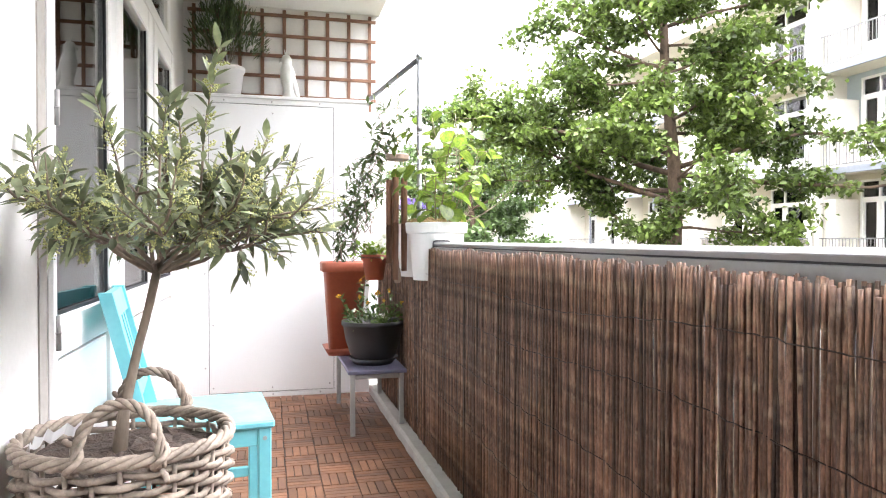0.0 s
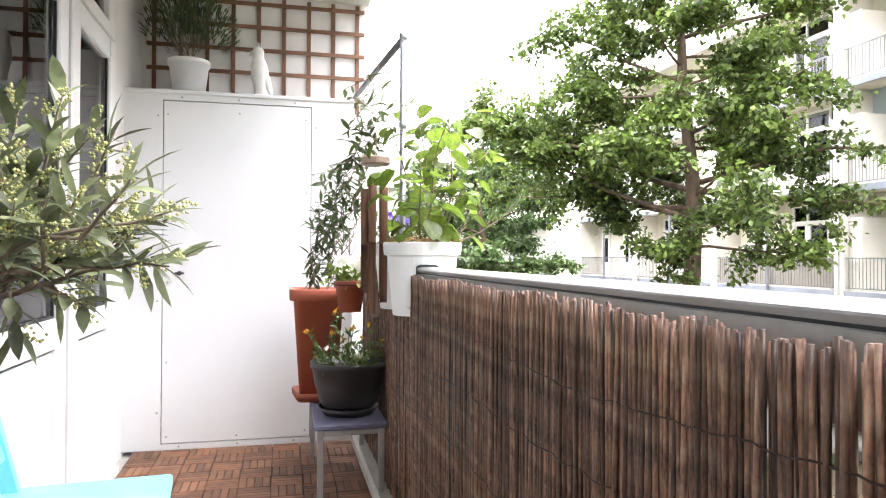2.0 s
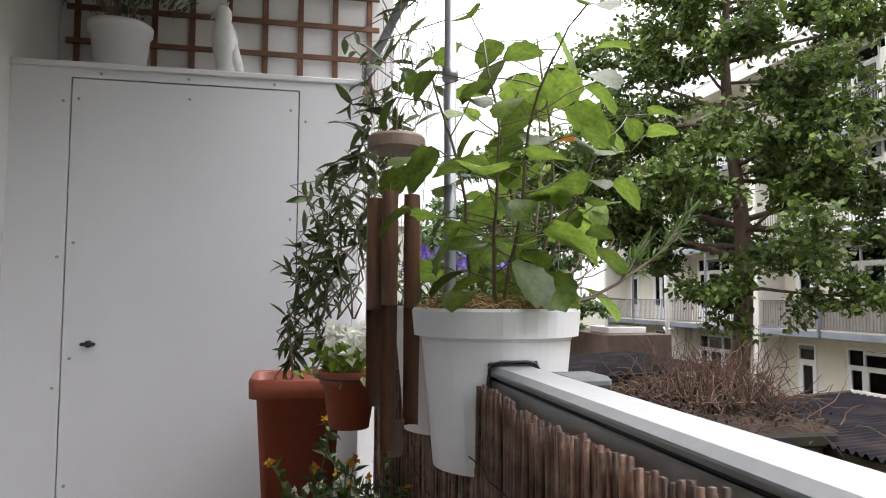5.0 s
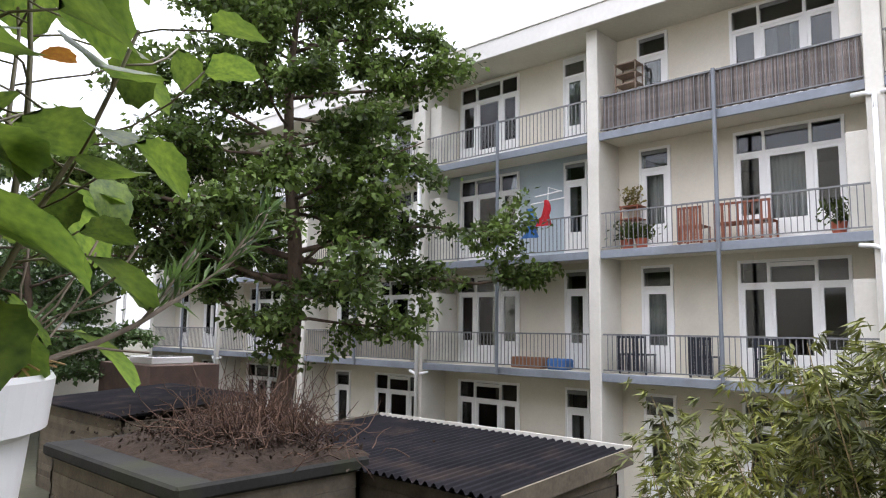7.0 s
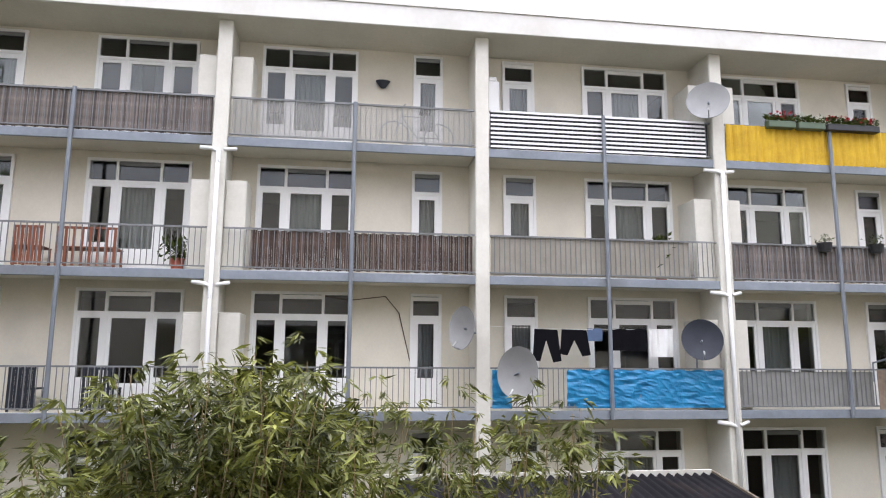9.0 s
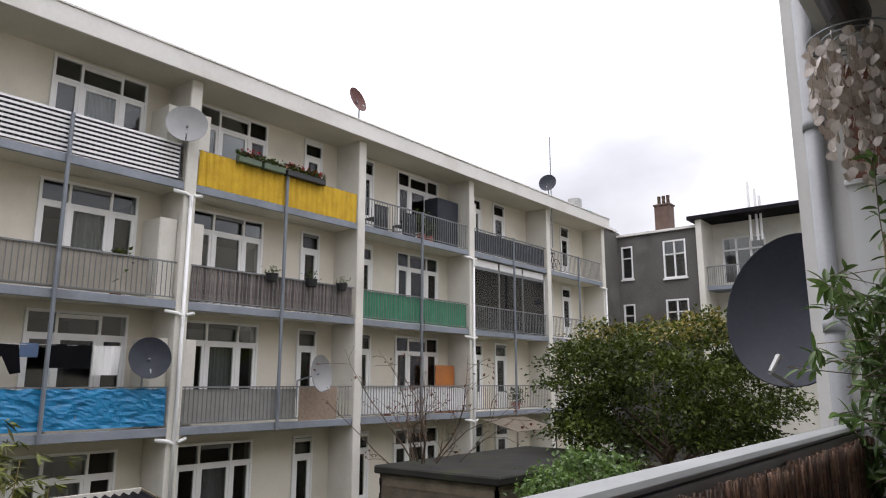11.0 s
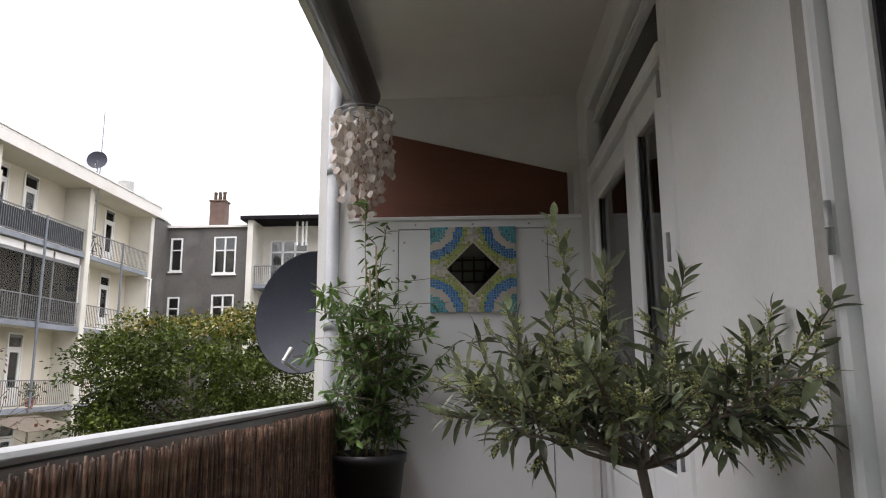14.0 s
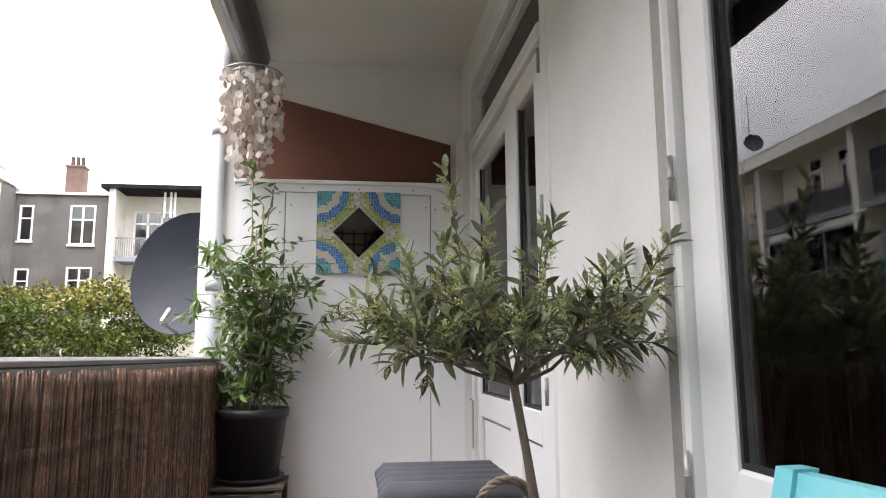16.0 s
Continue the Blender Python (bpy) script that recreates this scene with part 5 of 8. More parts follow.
def wind_chime():
    c = thing("wind_chime", "brown bamboo wind chime with slant-cut tubes", "wind chime", (1.183, 3.2, 0.80))
    part("disc", Shape().lathe([(0.0, 0.605), (0.052, 0.605), (0.058, 0.611), (0.058, 0.632), (0.053, 0.638), (0.0, 0.638)], 32), PALEWOOD, c, "pale wooden top disc")
    for k, (a, r, z0, z1) in enumerate(((0.4, 0.040, 0.06, 0.52), (1.9, 0.042, 0.12, 0.515), (3.2, 0.042, 0.10, 0.51), (4.3, 0.040, 0.02, 0.52), (5.4, 0.043, 0.08, 0.515))):
        x, y = r * math.cos(a), r * math.sin(a)
        s = Shape()
        n, R = 14, 0.0155
        ring = [(R * math.cos(2 * math.pi * i / n), R * math.sin(2 * math.pi * i / n)) for i in range(n)]
        vs = []
        zs = [lambda u: z1, lambda u: z1 - 0.19, lambda u: z1 - 0.195, lambda u: (z1 + z0) / 2 - 0.02, None]
        for j in range(4):
            for u, v in ring:
                g = 1.06 if j in (1, 2) else 1.0
                vs.append((x + u * g, y + v * g, (z1, z1 - 0.12, z1 - 0.13, z1 - 0.20)[j]))
        for u, v in ring:
            near = v < 0.004
            vs.append((x + u, y + v, z1 - 0.22 if near else z0))
        fs = [(j * n + i, j * n + (i + 1) % n, (j + 1) * n + (i + 1) % n, (j + 1) * n + i) for j in range(4) for i in range(n)]
        s.add(vs, fs)
        part("tube", s, CHIMEWOOD, c, smooth=True)
        part("string", Shape().tube([(x, y, z1 - 0.01), (x * 0.9, y * 0.9, 0.61)], 0.0008, 4), STRAW, c)
    part("clapper", Shape().add([(u, 0.004 * s, z) for s in (-1, 1) for u, z in ((-0.014, 0.075), (0.014, 0.075), (0.018, 0.02), (0.012, 0.004), (-0.012, 0.004), (-0.018, 0.02))],
                                [(0, 1, 2, 3, 4, 5), (11, 10, 9, 8, 7, 6)] + [(i, (i + 1) % 6, 6 + (i + 1) % 6, 6 + i) for i in range(6)]), PALEWOOD, c, "pale wooden wind sail")
    part("cord", Shape().tube([(0, 0, 0.075), (0, 0, 0.61)], 0.0009, 4).tube([(0, 0, 0.636), (0.045, 0.25, 1.12)], 0.001, 4), STRAW, c)


def clothes_pole():
    p = thing("pole_with_arm", "galvanised pole with a dark arm and plant netting", "pole", (1.287, 3.17, 0))
    part("pole", Shape().tube([(0, 0, 0.05), (0, 0, 1.915)], 0.0125, 12), GALV, p, smooth=True)
    for z in (1.1, 1.55, 1.9):
        part("clamp", Shape().tube([(0, 0, z), (0, 0, z + 0.025)], 0.0165, 12), GALV, p, smooth=True)
    part("arm", Shape().tube([(0, 0, 1.905), (-0.03, 0.6, 1.93), (-0.06, 1.27, 1.955)], 0.014, 10), POLESTEEL, p, "dark grey arm", True)
    rng = random.Random(61)
    for k in range(16):
        y = 0.08 + 1.15 * k / 15
        part("net_cord", Shape().tube(wander(rng, (-0.05 * y, y, 1.92), (rng.gauss(0, 0.02), rng.gauss(0, 0.06), -1), 0.95, 9, 0.03), 0.0009, 4), material("net_cord", (0.25, 0.25, 0.22), None, 0.7, bump=0) if k == 0 else bpy.data.materials["net_cord"], p)
    for k in range(10):
        z = 1.0 + 0.1 * k
        part("net_cord", Shape().tube([(-0.01, 0.05, z), (-0.03, 0.6, z - 0.02), (-0.06, 1.22, z + 0.01)], 0.0008, 4), bpy.data.materials["net_cord"], p)


def cupboard_top_things():
    rng = random.Random(71)
    l = thing("lattice", "brown wooden garden lattice screwed to the end wall", "lattice", (0.0, 4.905, 0), group="")
    for k in range(9):
        x = 0.07 + 0.152 * k
        part("slat", Shape().box(x - 0.012, x + 0.012, -0.006, 0.004, 1.95, 2.645, 0.002), LATTICE, l)
    for k in range(5):
        z = 2.03 + 0.143 * k
        part("slat", Shape().box(0.03, 1.33, -0.0165, -0.0065, z - 0.012, z + 0.012, 0.002), LATTICE, l)
    p = thing("white_pot", "white plastic flower pot on the cupboard top", "pot", (0.30, 4.66, 1.942))
    part("body", Shape().lathe([(0.0, 0.0), (0.085, 0.0), (0.108, 0.185), (0.116, 0.187), (0.118, 0.215), (0.112, 0.217), (0.105, 0.19), (0.0, 0.19)], 40), WHITEPOT, p, smooth=True)
    t = thing("heather_bush", "dense dark green bushy plant in the white pot", "plant", (0.30, 4.66, 2.13))
    pl, wy = [], []
    for _ in range(1500):
        a, e = rng.uniform(0, 6.28), rng.uniform(-0.2, 1.5)
        r = 0.26 * rng.random() ** 0.45
        q = Vector((r * math.cos(a) * math.cos(e), 0.8 * r * math.sin(a) * math.cos(e), 0.16 + 1.2 * r * math.sin(e)))
        pl.append(q)
        wy.append(around(rng, q - Vector((0, 0, 0.1)) + Vector((0, 0, 0.25)), 0.08))
    for _ in range(14):
        part("stem", Shape().tube(wander(rng, (0, 0, 0), (rng.gauss(0, 0.5), rng.gauss(0, 0.4), 1), 0.3, 5, 0.1), 0.003, 4), BARK, t)
    leaf_part("foliage", pl, wy, 0.055, 0.009, LEAFVINE, t, seed=13)
    b = Shape()
    prof = [(0.0, 0.0), (0.05, 0.0), (0.052, 0.02), (0.038, 0.05), (0.042, 0.09), (0.05, 0.14), (0.05, 0.18), (0.042, 0.22), (0.03, 0.245), (0.034, 0.265), (0.034, 0.285), (0.022, 0.305), (0.0, 0.312)]
    b.lathe(prof, 24)
    b.v = [(x + 0.06 * max(0, 0.26 - z) - 0.03 * max(0, z - 0.1), y * 0.85, z) for x, y, z in b.v]
    b.tube([(0.02, 0.0, 0.17), (0.05, 0.0, 0.08), (0.075, 0.0, 0.02)], [0.03, 0.026, 0.008], 10)
    b.tube([(-0.02, 0.0, 0.28), (-0.045, 0.0, 0.272), (-0.05, 0.0, 0.255)], [0.014, 0.011, 0.003], 8)
    for k in range(4):
        b.tube([(0.005 * k - 0.01, 0, 0.30), (0.012 * k - 0.02, 0, 0.345 - 0.006 * k)], [0.006, 0.002], 6)
    o = whole("bird_statue", b, STATUE, "white ceramic parrot statue on the cupboard top", "statue", True)
    o.matrix_basis = pose(0.69, 4.60, 1.942, 0, 0, -8)


def back_corner():
    s = thing("plant_crate", "dark weathered wooden crate used as a plant stand", "crate", (1.125, -0.50, 0))
    for x in (-0.14, 0.14):
        for y in (-0.14, 0.14):
            part("leg", Shape().box(x - 0.015, x + 0.015, y - 0.015, y + 0.015, 0.0, 0.425, 0.003), SHEDWOOD, s)
    for k in range(4):
        part("top_board", Shape().box(-0.16, 0.16, -0.158 + 0.08 * k, -0.086 + 0.08 * k, 0.426, 0.444, 0.003), SHEDWOOD, s)
    for z in (0.08, 0.22, 0.36):
        for y in (-0.162, 0.157):
            part("side_board", Shape().box(-0.155, 0.155, y, y + 0.01, z, z + 0.055, 0.002), SHEDWOOD, s)
    p = thing("black_pot", "black plastic plant pot standing on a saucer", "pot", (1.13, -0.50, 0.445))
    part("saucer", Shape().lathe([(0.0, 0.0), (0.13, 0.0), (0.158, 0.028), (0.152, 0.028), (0.125, 0.006), (0.0, 0.006)], 40), BLACKPOT, p, smooth=True)
    part("body", Shape().lathe([(0.0, 0.008), (0.128, 0.008), (0.162, 0.285), (0.170, 0.287), (0.173, 0.325), (0.168, 0.327), (0.158, 0.30), (0.0, 0.30)], 44), BLACKPOT, p, smooth=True)
    part("soil", Shape().lathe([(0.0, 0.305), (0.157, 0.302)], 20), SOIL, p)
    c = climber("jasmine", "climbing jasmine with pointed leaves on bamboo canes", (1.13, -0.50, 0.74), 16, 0.82, LEAFLIGHT, 81, (0.066, 0.019), 0.34, (0.03, 0.0, 0), 95)
    for k, (x, y, l) in enumerate(((-0.05, 0.03, 0.98), (0.05, -0.03, 0.92), (0.0, 0.06, 0.86), (-0.07, -0.04, 0.6))):
        part("cane", Shape().tube([(x, y, 0.0), (x * 0.5, y * 0.5, l)], 0.0045, 8), CANE, c, "bamboo support cane", True)
    rng = random.Random(82)
    extra, ways = [], []
    st = Shape()
    for (sx, sy, sz), h in (((0.02, 0.0, 0.80), 0.42), ((-0.03, 0.0, 0.75), 0.35)):
        pts = wander(rng, (sx, sy, sz), (0.0, 0.0, 1), h, 8, 0.06)
        part("shoot", Shape().tube(pts, 0.002, 5), BARK, c)
        for _ in range(30):
            q, d = along(pts, rng.random())
            extra.append(q)
            ways.append(around(rng, (0, 0, 0.1), 0.7))
    pts = wander(rng, (-0.08, 0.05, 0.15), (-0.65, 0.2, 0.9), 0.50, 8, 0.08)
    st.tube(pts, 0.002, 5)
    for i in range(30):
        q, d = along(pts, 0.35 + 0.65 * i / 30)
        extra.append(q)
        ways.append(around(rng, (0, 0, -0.1), 0.7))
    part("shoot", st, BARK, c)
    leaf_part("shoot_leaves", extra, ways, 0.06, 0.016, LEAFLIGHT, c, seed=83, segments=2)
    shell_mobile()


def shell_mobile():
    rng = random.Random(91)
    m = thing("shell_mobile", "hanging mobile of round pale capiz shells on a wire ring", "mobile", (1.187, -0.55, 1.84))
    n = 0.72
    for r in (0.145, 0.10, 0.055):
        part("ring", Shape().tube([(r * math.cos(a * math.pi / 18), r * math.sin(a * math.pi / 18), 0.565) for a in range(37)], 0.0032, 6, False), GALV, m, smooth=True)
    for a in range(3):
        part("hanger", Shape().tube([(0.145 * math.cos(a * 2.09), 0.145 * math.sin(a * 2.09), 0.565), (0, 0, n)], 0.001, 4), WIRE, m)
    discs = []
    for s in range(5):
        r2 = random.Random(s)
        k = 10
        ring = [((0.021 + r2.uniform(-0.0045, 0.002)) * math.cos(6.283 * i / k), 0.0012 * math.sin(12.56 * i / k), -0.021 + (0.021 + r2.uniform(-0.0045, 0.002)) * math.sin(6.283 * i / k)) for i in range(k)]
        sh = Shape().add(ring + [(x, y + 0.0012, z) for x, y, z in ring], [tuple(range(k)), tuple(range(2 * k - 1, k - 1, -1))] + [(i, (i + 1) % k, k + (i + 1) % k, k + i) for i in range(k)])
        discs.append(sh.mesh("shell", SHELL))
    for r, count, length in ((0.145, 15, 0.30), (0.10, 10, 0.42), (0.055, 6, 0.53), (0.0, 1, 0.56)):
        for j in range(count):
            a = 6.283 * j / count + r * 9
            x, y = r * math.cos(a), r * math.sin(a)
            l = length * rng.uniform(0.85, 1.05)
            part("thread", Shape().tube([(x, y, 0.565), (x, y, 0.565 - l)], 0.0006, 3), STRAW, m)
            z = 0.565 - 0.01
            while z > 0.565 - l:
                ob = new("shell", discs[rng.randrange(5)])
                ob.parent = m
                ob.matrix_basis = pose(x + rng.uniform(-0.004, 0.004), y + rng.uniform(-0.004, 0.004), z, rng.uniform(-18, 18), rng.uniform(-22, 22), rng.uniform(0, 360))
                z -= rng.uniform(0.036, 0.046)


def fixtures():
    a = thing("awning_cassette", "dark rolled awning cassette below the ceiling edge", "awning", (1.20, 0, 2.58))
    part("cassette", Shape().tube([(0, -0.74, 0), (0, 3.2, 0)], 0.072, 20), DARKPIPE, a, smooth=True)
    part("lip", Shape().box(0.055, 0.078, -0.74, 3.2, -0.03, -0.022), GALV, a)
    for y in (-0.6, 1.2, 3.0):
        part("bracket", Shape().box(-0.03, 0.03, y - 0.02, y + 0.02, 0.05, 0.08), DARKPIPE, a)
    d = thing("downpipe", "grey plastic downpipe beside the end wall", "pipe", (1.405, -0.915, 0))
    part("pipe", Shape().tube([(0, 0, -2.78), (0, 0, 2.9)], 0.037, 16), GREYPIPE, d, smooth=True)
    for z in (0.4, 1.35, 2.2):
        part("collar", Shape().tube([(0, 0, z), (0, 0, z + 0.05)], 0.042, 16), GREYPIPE, d, smooth=True)
        part("clip", Shape().box(-0.006, 0.006, -0.046, -0.03, z, z + 0.03), GALV, d)
    d = thing("satellite_dish", "dark grey satellite dish on a wall bracket", "satellite dish", (1.64, -1.42, 1.49))
    build_dish(d, 0.345, DISHDARK, (0.30, 0.93, 0.18))
    part("mount", Shape().tube([(-0.05, -0.10, 0.0), (-0.22, -0.05, -0.25), (-0.22, 0.0, -0.75)], 0.02, 8).tube([(-0.22, 0.0, -0.5), (-0.20, 0.37, -0.5)], 0.018, 8), material("rusty_mount", (0.16, 0.06, 0.04), (0.1, 0.04, 0.03), 0.8, scale=12, bump=0.3), d)


def build_dish(parent, r, mat, way, arm=True):
    """A shallow bowl facing way, with feed arm and receiver."""
    q = Vector(way).normalized().to_track_quat("Z", "Y").to_matrix()
    prof = [(r * t, 0.16 * r * t * t * 2 - 0.16 * r) for t in (0.0, 0.2, 0.4, 0.6, 0.8, 0.95, 1.0)] + [(r * 1.015, 0.16 * r + 0.004), (r * 1.01, 0.16 * r - 0.012), (r * 0.8, 0.06 * r - 0.02), (r * 0.4, -0.1 * r - 0.02), (0.0, -0.16 * r - 0.02)]
    bowl = Shape().lathe(prof, 40)
    bowl.v = [tuple(q @ Vector((x, y * 1.08, z))) for x, y, z in bowl.v]
    part("bowl", bowl, mat, parent, smooth=True)
    if arm:
        end = q @ Vector((0, -r * 0.98, r * 0.62))
        part("feed_arm", Shape().tube([q @ Vector((0, -r * 1.05, 0.1 * r)), end], r * 0.03, 6), DISHGREY, parent)
        part("receiver", Shape().tube([end, end + (q @ Vector((0, 0.25 * r, -0.18 * r)))], [r * 0.035, r * 0.045], 10), ALU, parent, "pale receiver head")


def mosaic_mirror():
    m = thing("mosaic_mirror", "square mosaic tile picture with a diamond mirror", "mirror", (0.648, -0.699, 1.634))
    h = 0.2145
    part("board", Shape().box(-h, h, 0.0, 0.014, -h, h, 0.002), material("beige_grout", (0.60, 0.53, 0.45), (0.53, 0.46, 0.39), 0.8, scale=25, bump=0.3), m)
    rng = random.Random(15)
    step = 0.0125
    groups = {"teal": Shape(), "blue": Shape(), "lime": Shape(), "cream": Shape()}
    n = int(2 * h / step)
    jit = {}
    for i in range(n + 1):
        for j in range(n + 1):
            jit[i, j] = (-h + 2 * h * i / n + rng.uniform(-0.004, 0.004) * (0 < i < n), -h + 2 * h * j / n + rng.uniform(-0.004, 0.004) * (0 < j < n))
    for i in range(n):
        for j in range(n):
            ring = [jit[i, j], jit[i + 1, j], jit[i + 1, j + 1], jit[i, j + 1]]
            cx, cz = sum(p[0] for p in ring) / 4, sum(p[1] for p in ring) / 4
            dc = math.hypot(h - abs(cx), h - abs(cz))
            di = abs(cx) + abs(cz)
            if di < 0.142:
                continue
            if dc < 0.085:
                kind = "teal"
            elif min(abs(cx), abs(cz)) < 0.017:
                kind = "cream"
            elif 0.122 < dc < 0.166:
                kind = "blue"
            elif dc >= 0.166:
                kind = "lime" if dc < 0.188 or di < 0.165 else "cream"
            else:
                continue
            ring = [(cx + (x - cx) * 0.87, cz + (z - cz) * 0.87) for x, z in ring]
            groups[kind].add([(x, y, z) for y in (0.0142, 0.0172) for x, z in ring], [(4, 5, 6, 7), (0, 1, 5, 4), (1, 2, 6, 5), (2, 3, 7, 6), (3, 0, 4, 7)])
    cols = {"teal": (0.10, 0.41, 0.48), "blue": (0.07, 0.25, 0.56), "lime": (0.42, 0.50, 0.14), "cream": (0.68, 0.64, 0.57)}
    for k, s in groups.items():
        tagged(part(k + "_mosaic", s, material(k + "_glazed_chips", cols[k], tuple(c * 0.7 for c in cols[k]), 0.2, island=0.3, bump=0), m, "small %s glazed mosaic chips" % k), kind="stuff")
    e = 0.128
    dia = [(0, -e), (e, 0), (0, e), (-e, 0)]
    part("mirror_frame", Shape().add([(x * 1.03, y, z * 1.03) for y in (0.0142, 0.019) for x, z in dia], [(4, 5, 6, 7), (0, 1, 5, 4), (1, 2, 6, 5), (2, 3, 7, 6), (3, 0, 4, 7)]), BLACKPOT, m)
    mm = bpy.data.materials.new("mirror_glass")
    mm.use_nodes = True
    pb = mm.node_tree.nodes["Principled BSDF"]
    pb.inputs["Metallic"].default_value, pb.inputs["Roughness"].default_value, pb.inputs["Base Color"].default_value = 1, 0.02, (0.10, 0.105, 0.10, 1)
    part("mirror", Shape().add([(x, y, z) for y in (0.019, 0.0215) for x, z in dia], [(4, 5, 6, 7), (0, 1, 5, 4), (1, 2, 6, 5), (2, 3, 7, 6), (3, 0, 4, 7)]), mm, m, "dark reflecting diamond mirror")


def lounge_chair():
    c = thing("garden_lounge_chair", "low garden chair with dark grey quilted cushions", "chair", (0.36, 0.48, 0))
    for x in (-0.2, 0.2):
        for y in (-0.2, 0.2):
            part("leg", Shape().box(x - 0.015, x + 0.015, y - 0.015, y + 0.015, 0.0, 0.53, 0.004), POLESTEEL, c)
    part("frame", Shape().box(-0.215, 0.215, -0.215, 0.215, 0.53, 0.55, 0.004), POLESTEEL, c)
    for k in range(5):
        y = -0.24 + 0.098 * k
        part("cushion_roll", Shape().box(-0.225, 0.225, y, y + 0.094, 0.551, 0.625, 0.03), CUSHION, c, smooth=True)


olive_tree()
wicker_basket()
rail_pot((1.338, 3.02, 0.998), "white plastic planter straddling the balcony rail")
rail_pot((1.338, 3.36, 0.998), "white plastic planter with purple flowers on the rail")
broadleaf_plant()
flower_pot_plants()
chair()
table()
pots()
rail_box()
wind_chime()
clothes_pole()
climber("passion_vine", "thin climbing vine with narrow drooping leaves", (1.0, 3.95, 0.85), 9, 0.62, LEAFVINE, 91, (0.065, 0.016), 0.10, (0.08, -0.05, 0), 26)
climber("passion_vine", "thin climbing vine growing along the net to the pole", (1.10, 3.92, 1.05), 9, 0.85, LEAFVINE, 95, (0.07, 0.019), 0.15, (0.14, -0.35, 0), 26)
cupboard_top_things()
back_corner()
fixtures()
mosaic_mirror()
lounge_chair()


def deck_tiles():
    f = bpy.data.objects["floor"]
    s = Shape()
    q, g = 0.144, 0.0035
    for bx in range(2):
        for by in range(2):
            for k in range(4):
                w = (q - g) / 4
                a, b = bx * q + g / 2, by * q + g / 2
                if (bx + by) % 2:
                    s.box(a + k * w, a + (k + 1) * w - g, b, b + q - g, -0.012, 0.0, 0.0015)
                else:
                    s.box(a, a + q - g, b + k * w, b + (k + 1) * w - g, -0.012, 0.0, 0.0015)
    me = s.mesh("deck_tile", DECK)
    y = FAR_Y - 0.29
    rng = random.Random(2)
    while y > BACK_Y - 0.02:
        for k in range(4):
            ob = new("deck_tile", me)
            ob.parent = f
            ob.matrix_basis = pose(0.062 + 0.2878 * k + (0.144 if 0 else 0), y, rng.uniform(-0.0005, 0.0005)) if (k + int(y * 10)) % 2 else pose(0.062 + 0.2878 * k + 0.2875, y, 0, 0, 0, 90)
        y -= 0.2885


deck_tiles()


# ---------------------------------------------------------------- yard, sheds, trees
def big_tree(name, label, at, height, trunk_r, limbs, leaf_mat, seed, leaf=0.13, sub=6, per=58, low=0.0, spread=1.0):
    """Tapered trunk, limbs by (height, length), side branches and leaf clumps."""
    rng = random.Random(seed)
    t = thing(name, label, "tree", at)
    base_z = -2.78 - at[2]
    n = 12
    pts = [(0.12 * math.sin(i * 0.9 + seed), 0.12 * math.cos(i * 0.7), base_z + (height - base_z) * i / n) for i in range(n + 1)]
    radii = [trunk_r * (1.25 if i == 0 else 1.0 - 0.92 * i / n) for i in range(n + 1)]
    part("trunk", Shape().tube(pts, radii, 12), TRUNK, t, smooth=True)
    pl, wy = [], []
    vp = [Vector(p) for p in pts]
    for k, (z, length, *aim) in enumerate(limbs):
        f = (z - base_z) / (height - base_z)
        start, _ = along(vp, min(0.98, f))
        a = k * 2.399 + rng.uniform(-0.4, 0.4)
        rise = rng.uniform(0.05, 0.35)
        if aim:
            a, rise = aim
        limb = wander(rng, start, (math.cos(a), math.sin(a), rise), length, 7, 0.10 if aim else 0.13, -0.01)
        r0 = 0.012 + 0.011 * length
        s = Shape().tube(limb, [r0 * (1 - 0.11 * i) for i in range(8)], 7)
        for j in range(int(sub * max(1.0, length / 3))):
            q, d = along(limb, rng.uniform(0.28, 1.0))
            tw = wander(rng, q, around(rng, d, 0.65) + Vector((0, 0, 0.15)), rng.uniform(0.5, 1.15) * spread, 4, 0.2, 0.0)
            s.tube(tw, [0.016, 0.013, 0.01, 0.008, 0.005], 5)
            for _ in range(per):
                p, dd = along(tw, rng.uniform(0.1, 1.0))
                off = Vector((rng.gauss(0, 0.15), rng.gauss(0, 0.15), rng.gauss(0, 0.075))) * spread
                pl.append(p + off)
                wy.append(around(rng, off * 2 + Vector((0, 0, -0.15)), 0.6))
        part("limb", s, TRUNK, t, smooth=True)
    leaf_part("crown", pl, wy, leaf, leaf * 0.72, leaf_mat, t, seed=seed, fold=0.15)
    return t


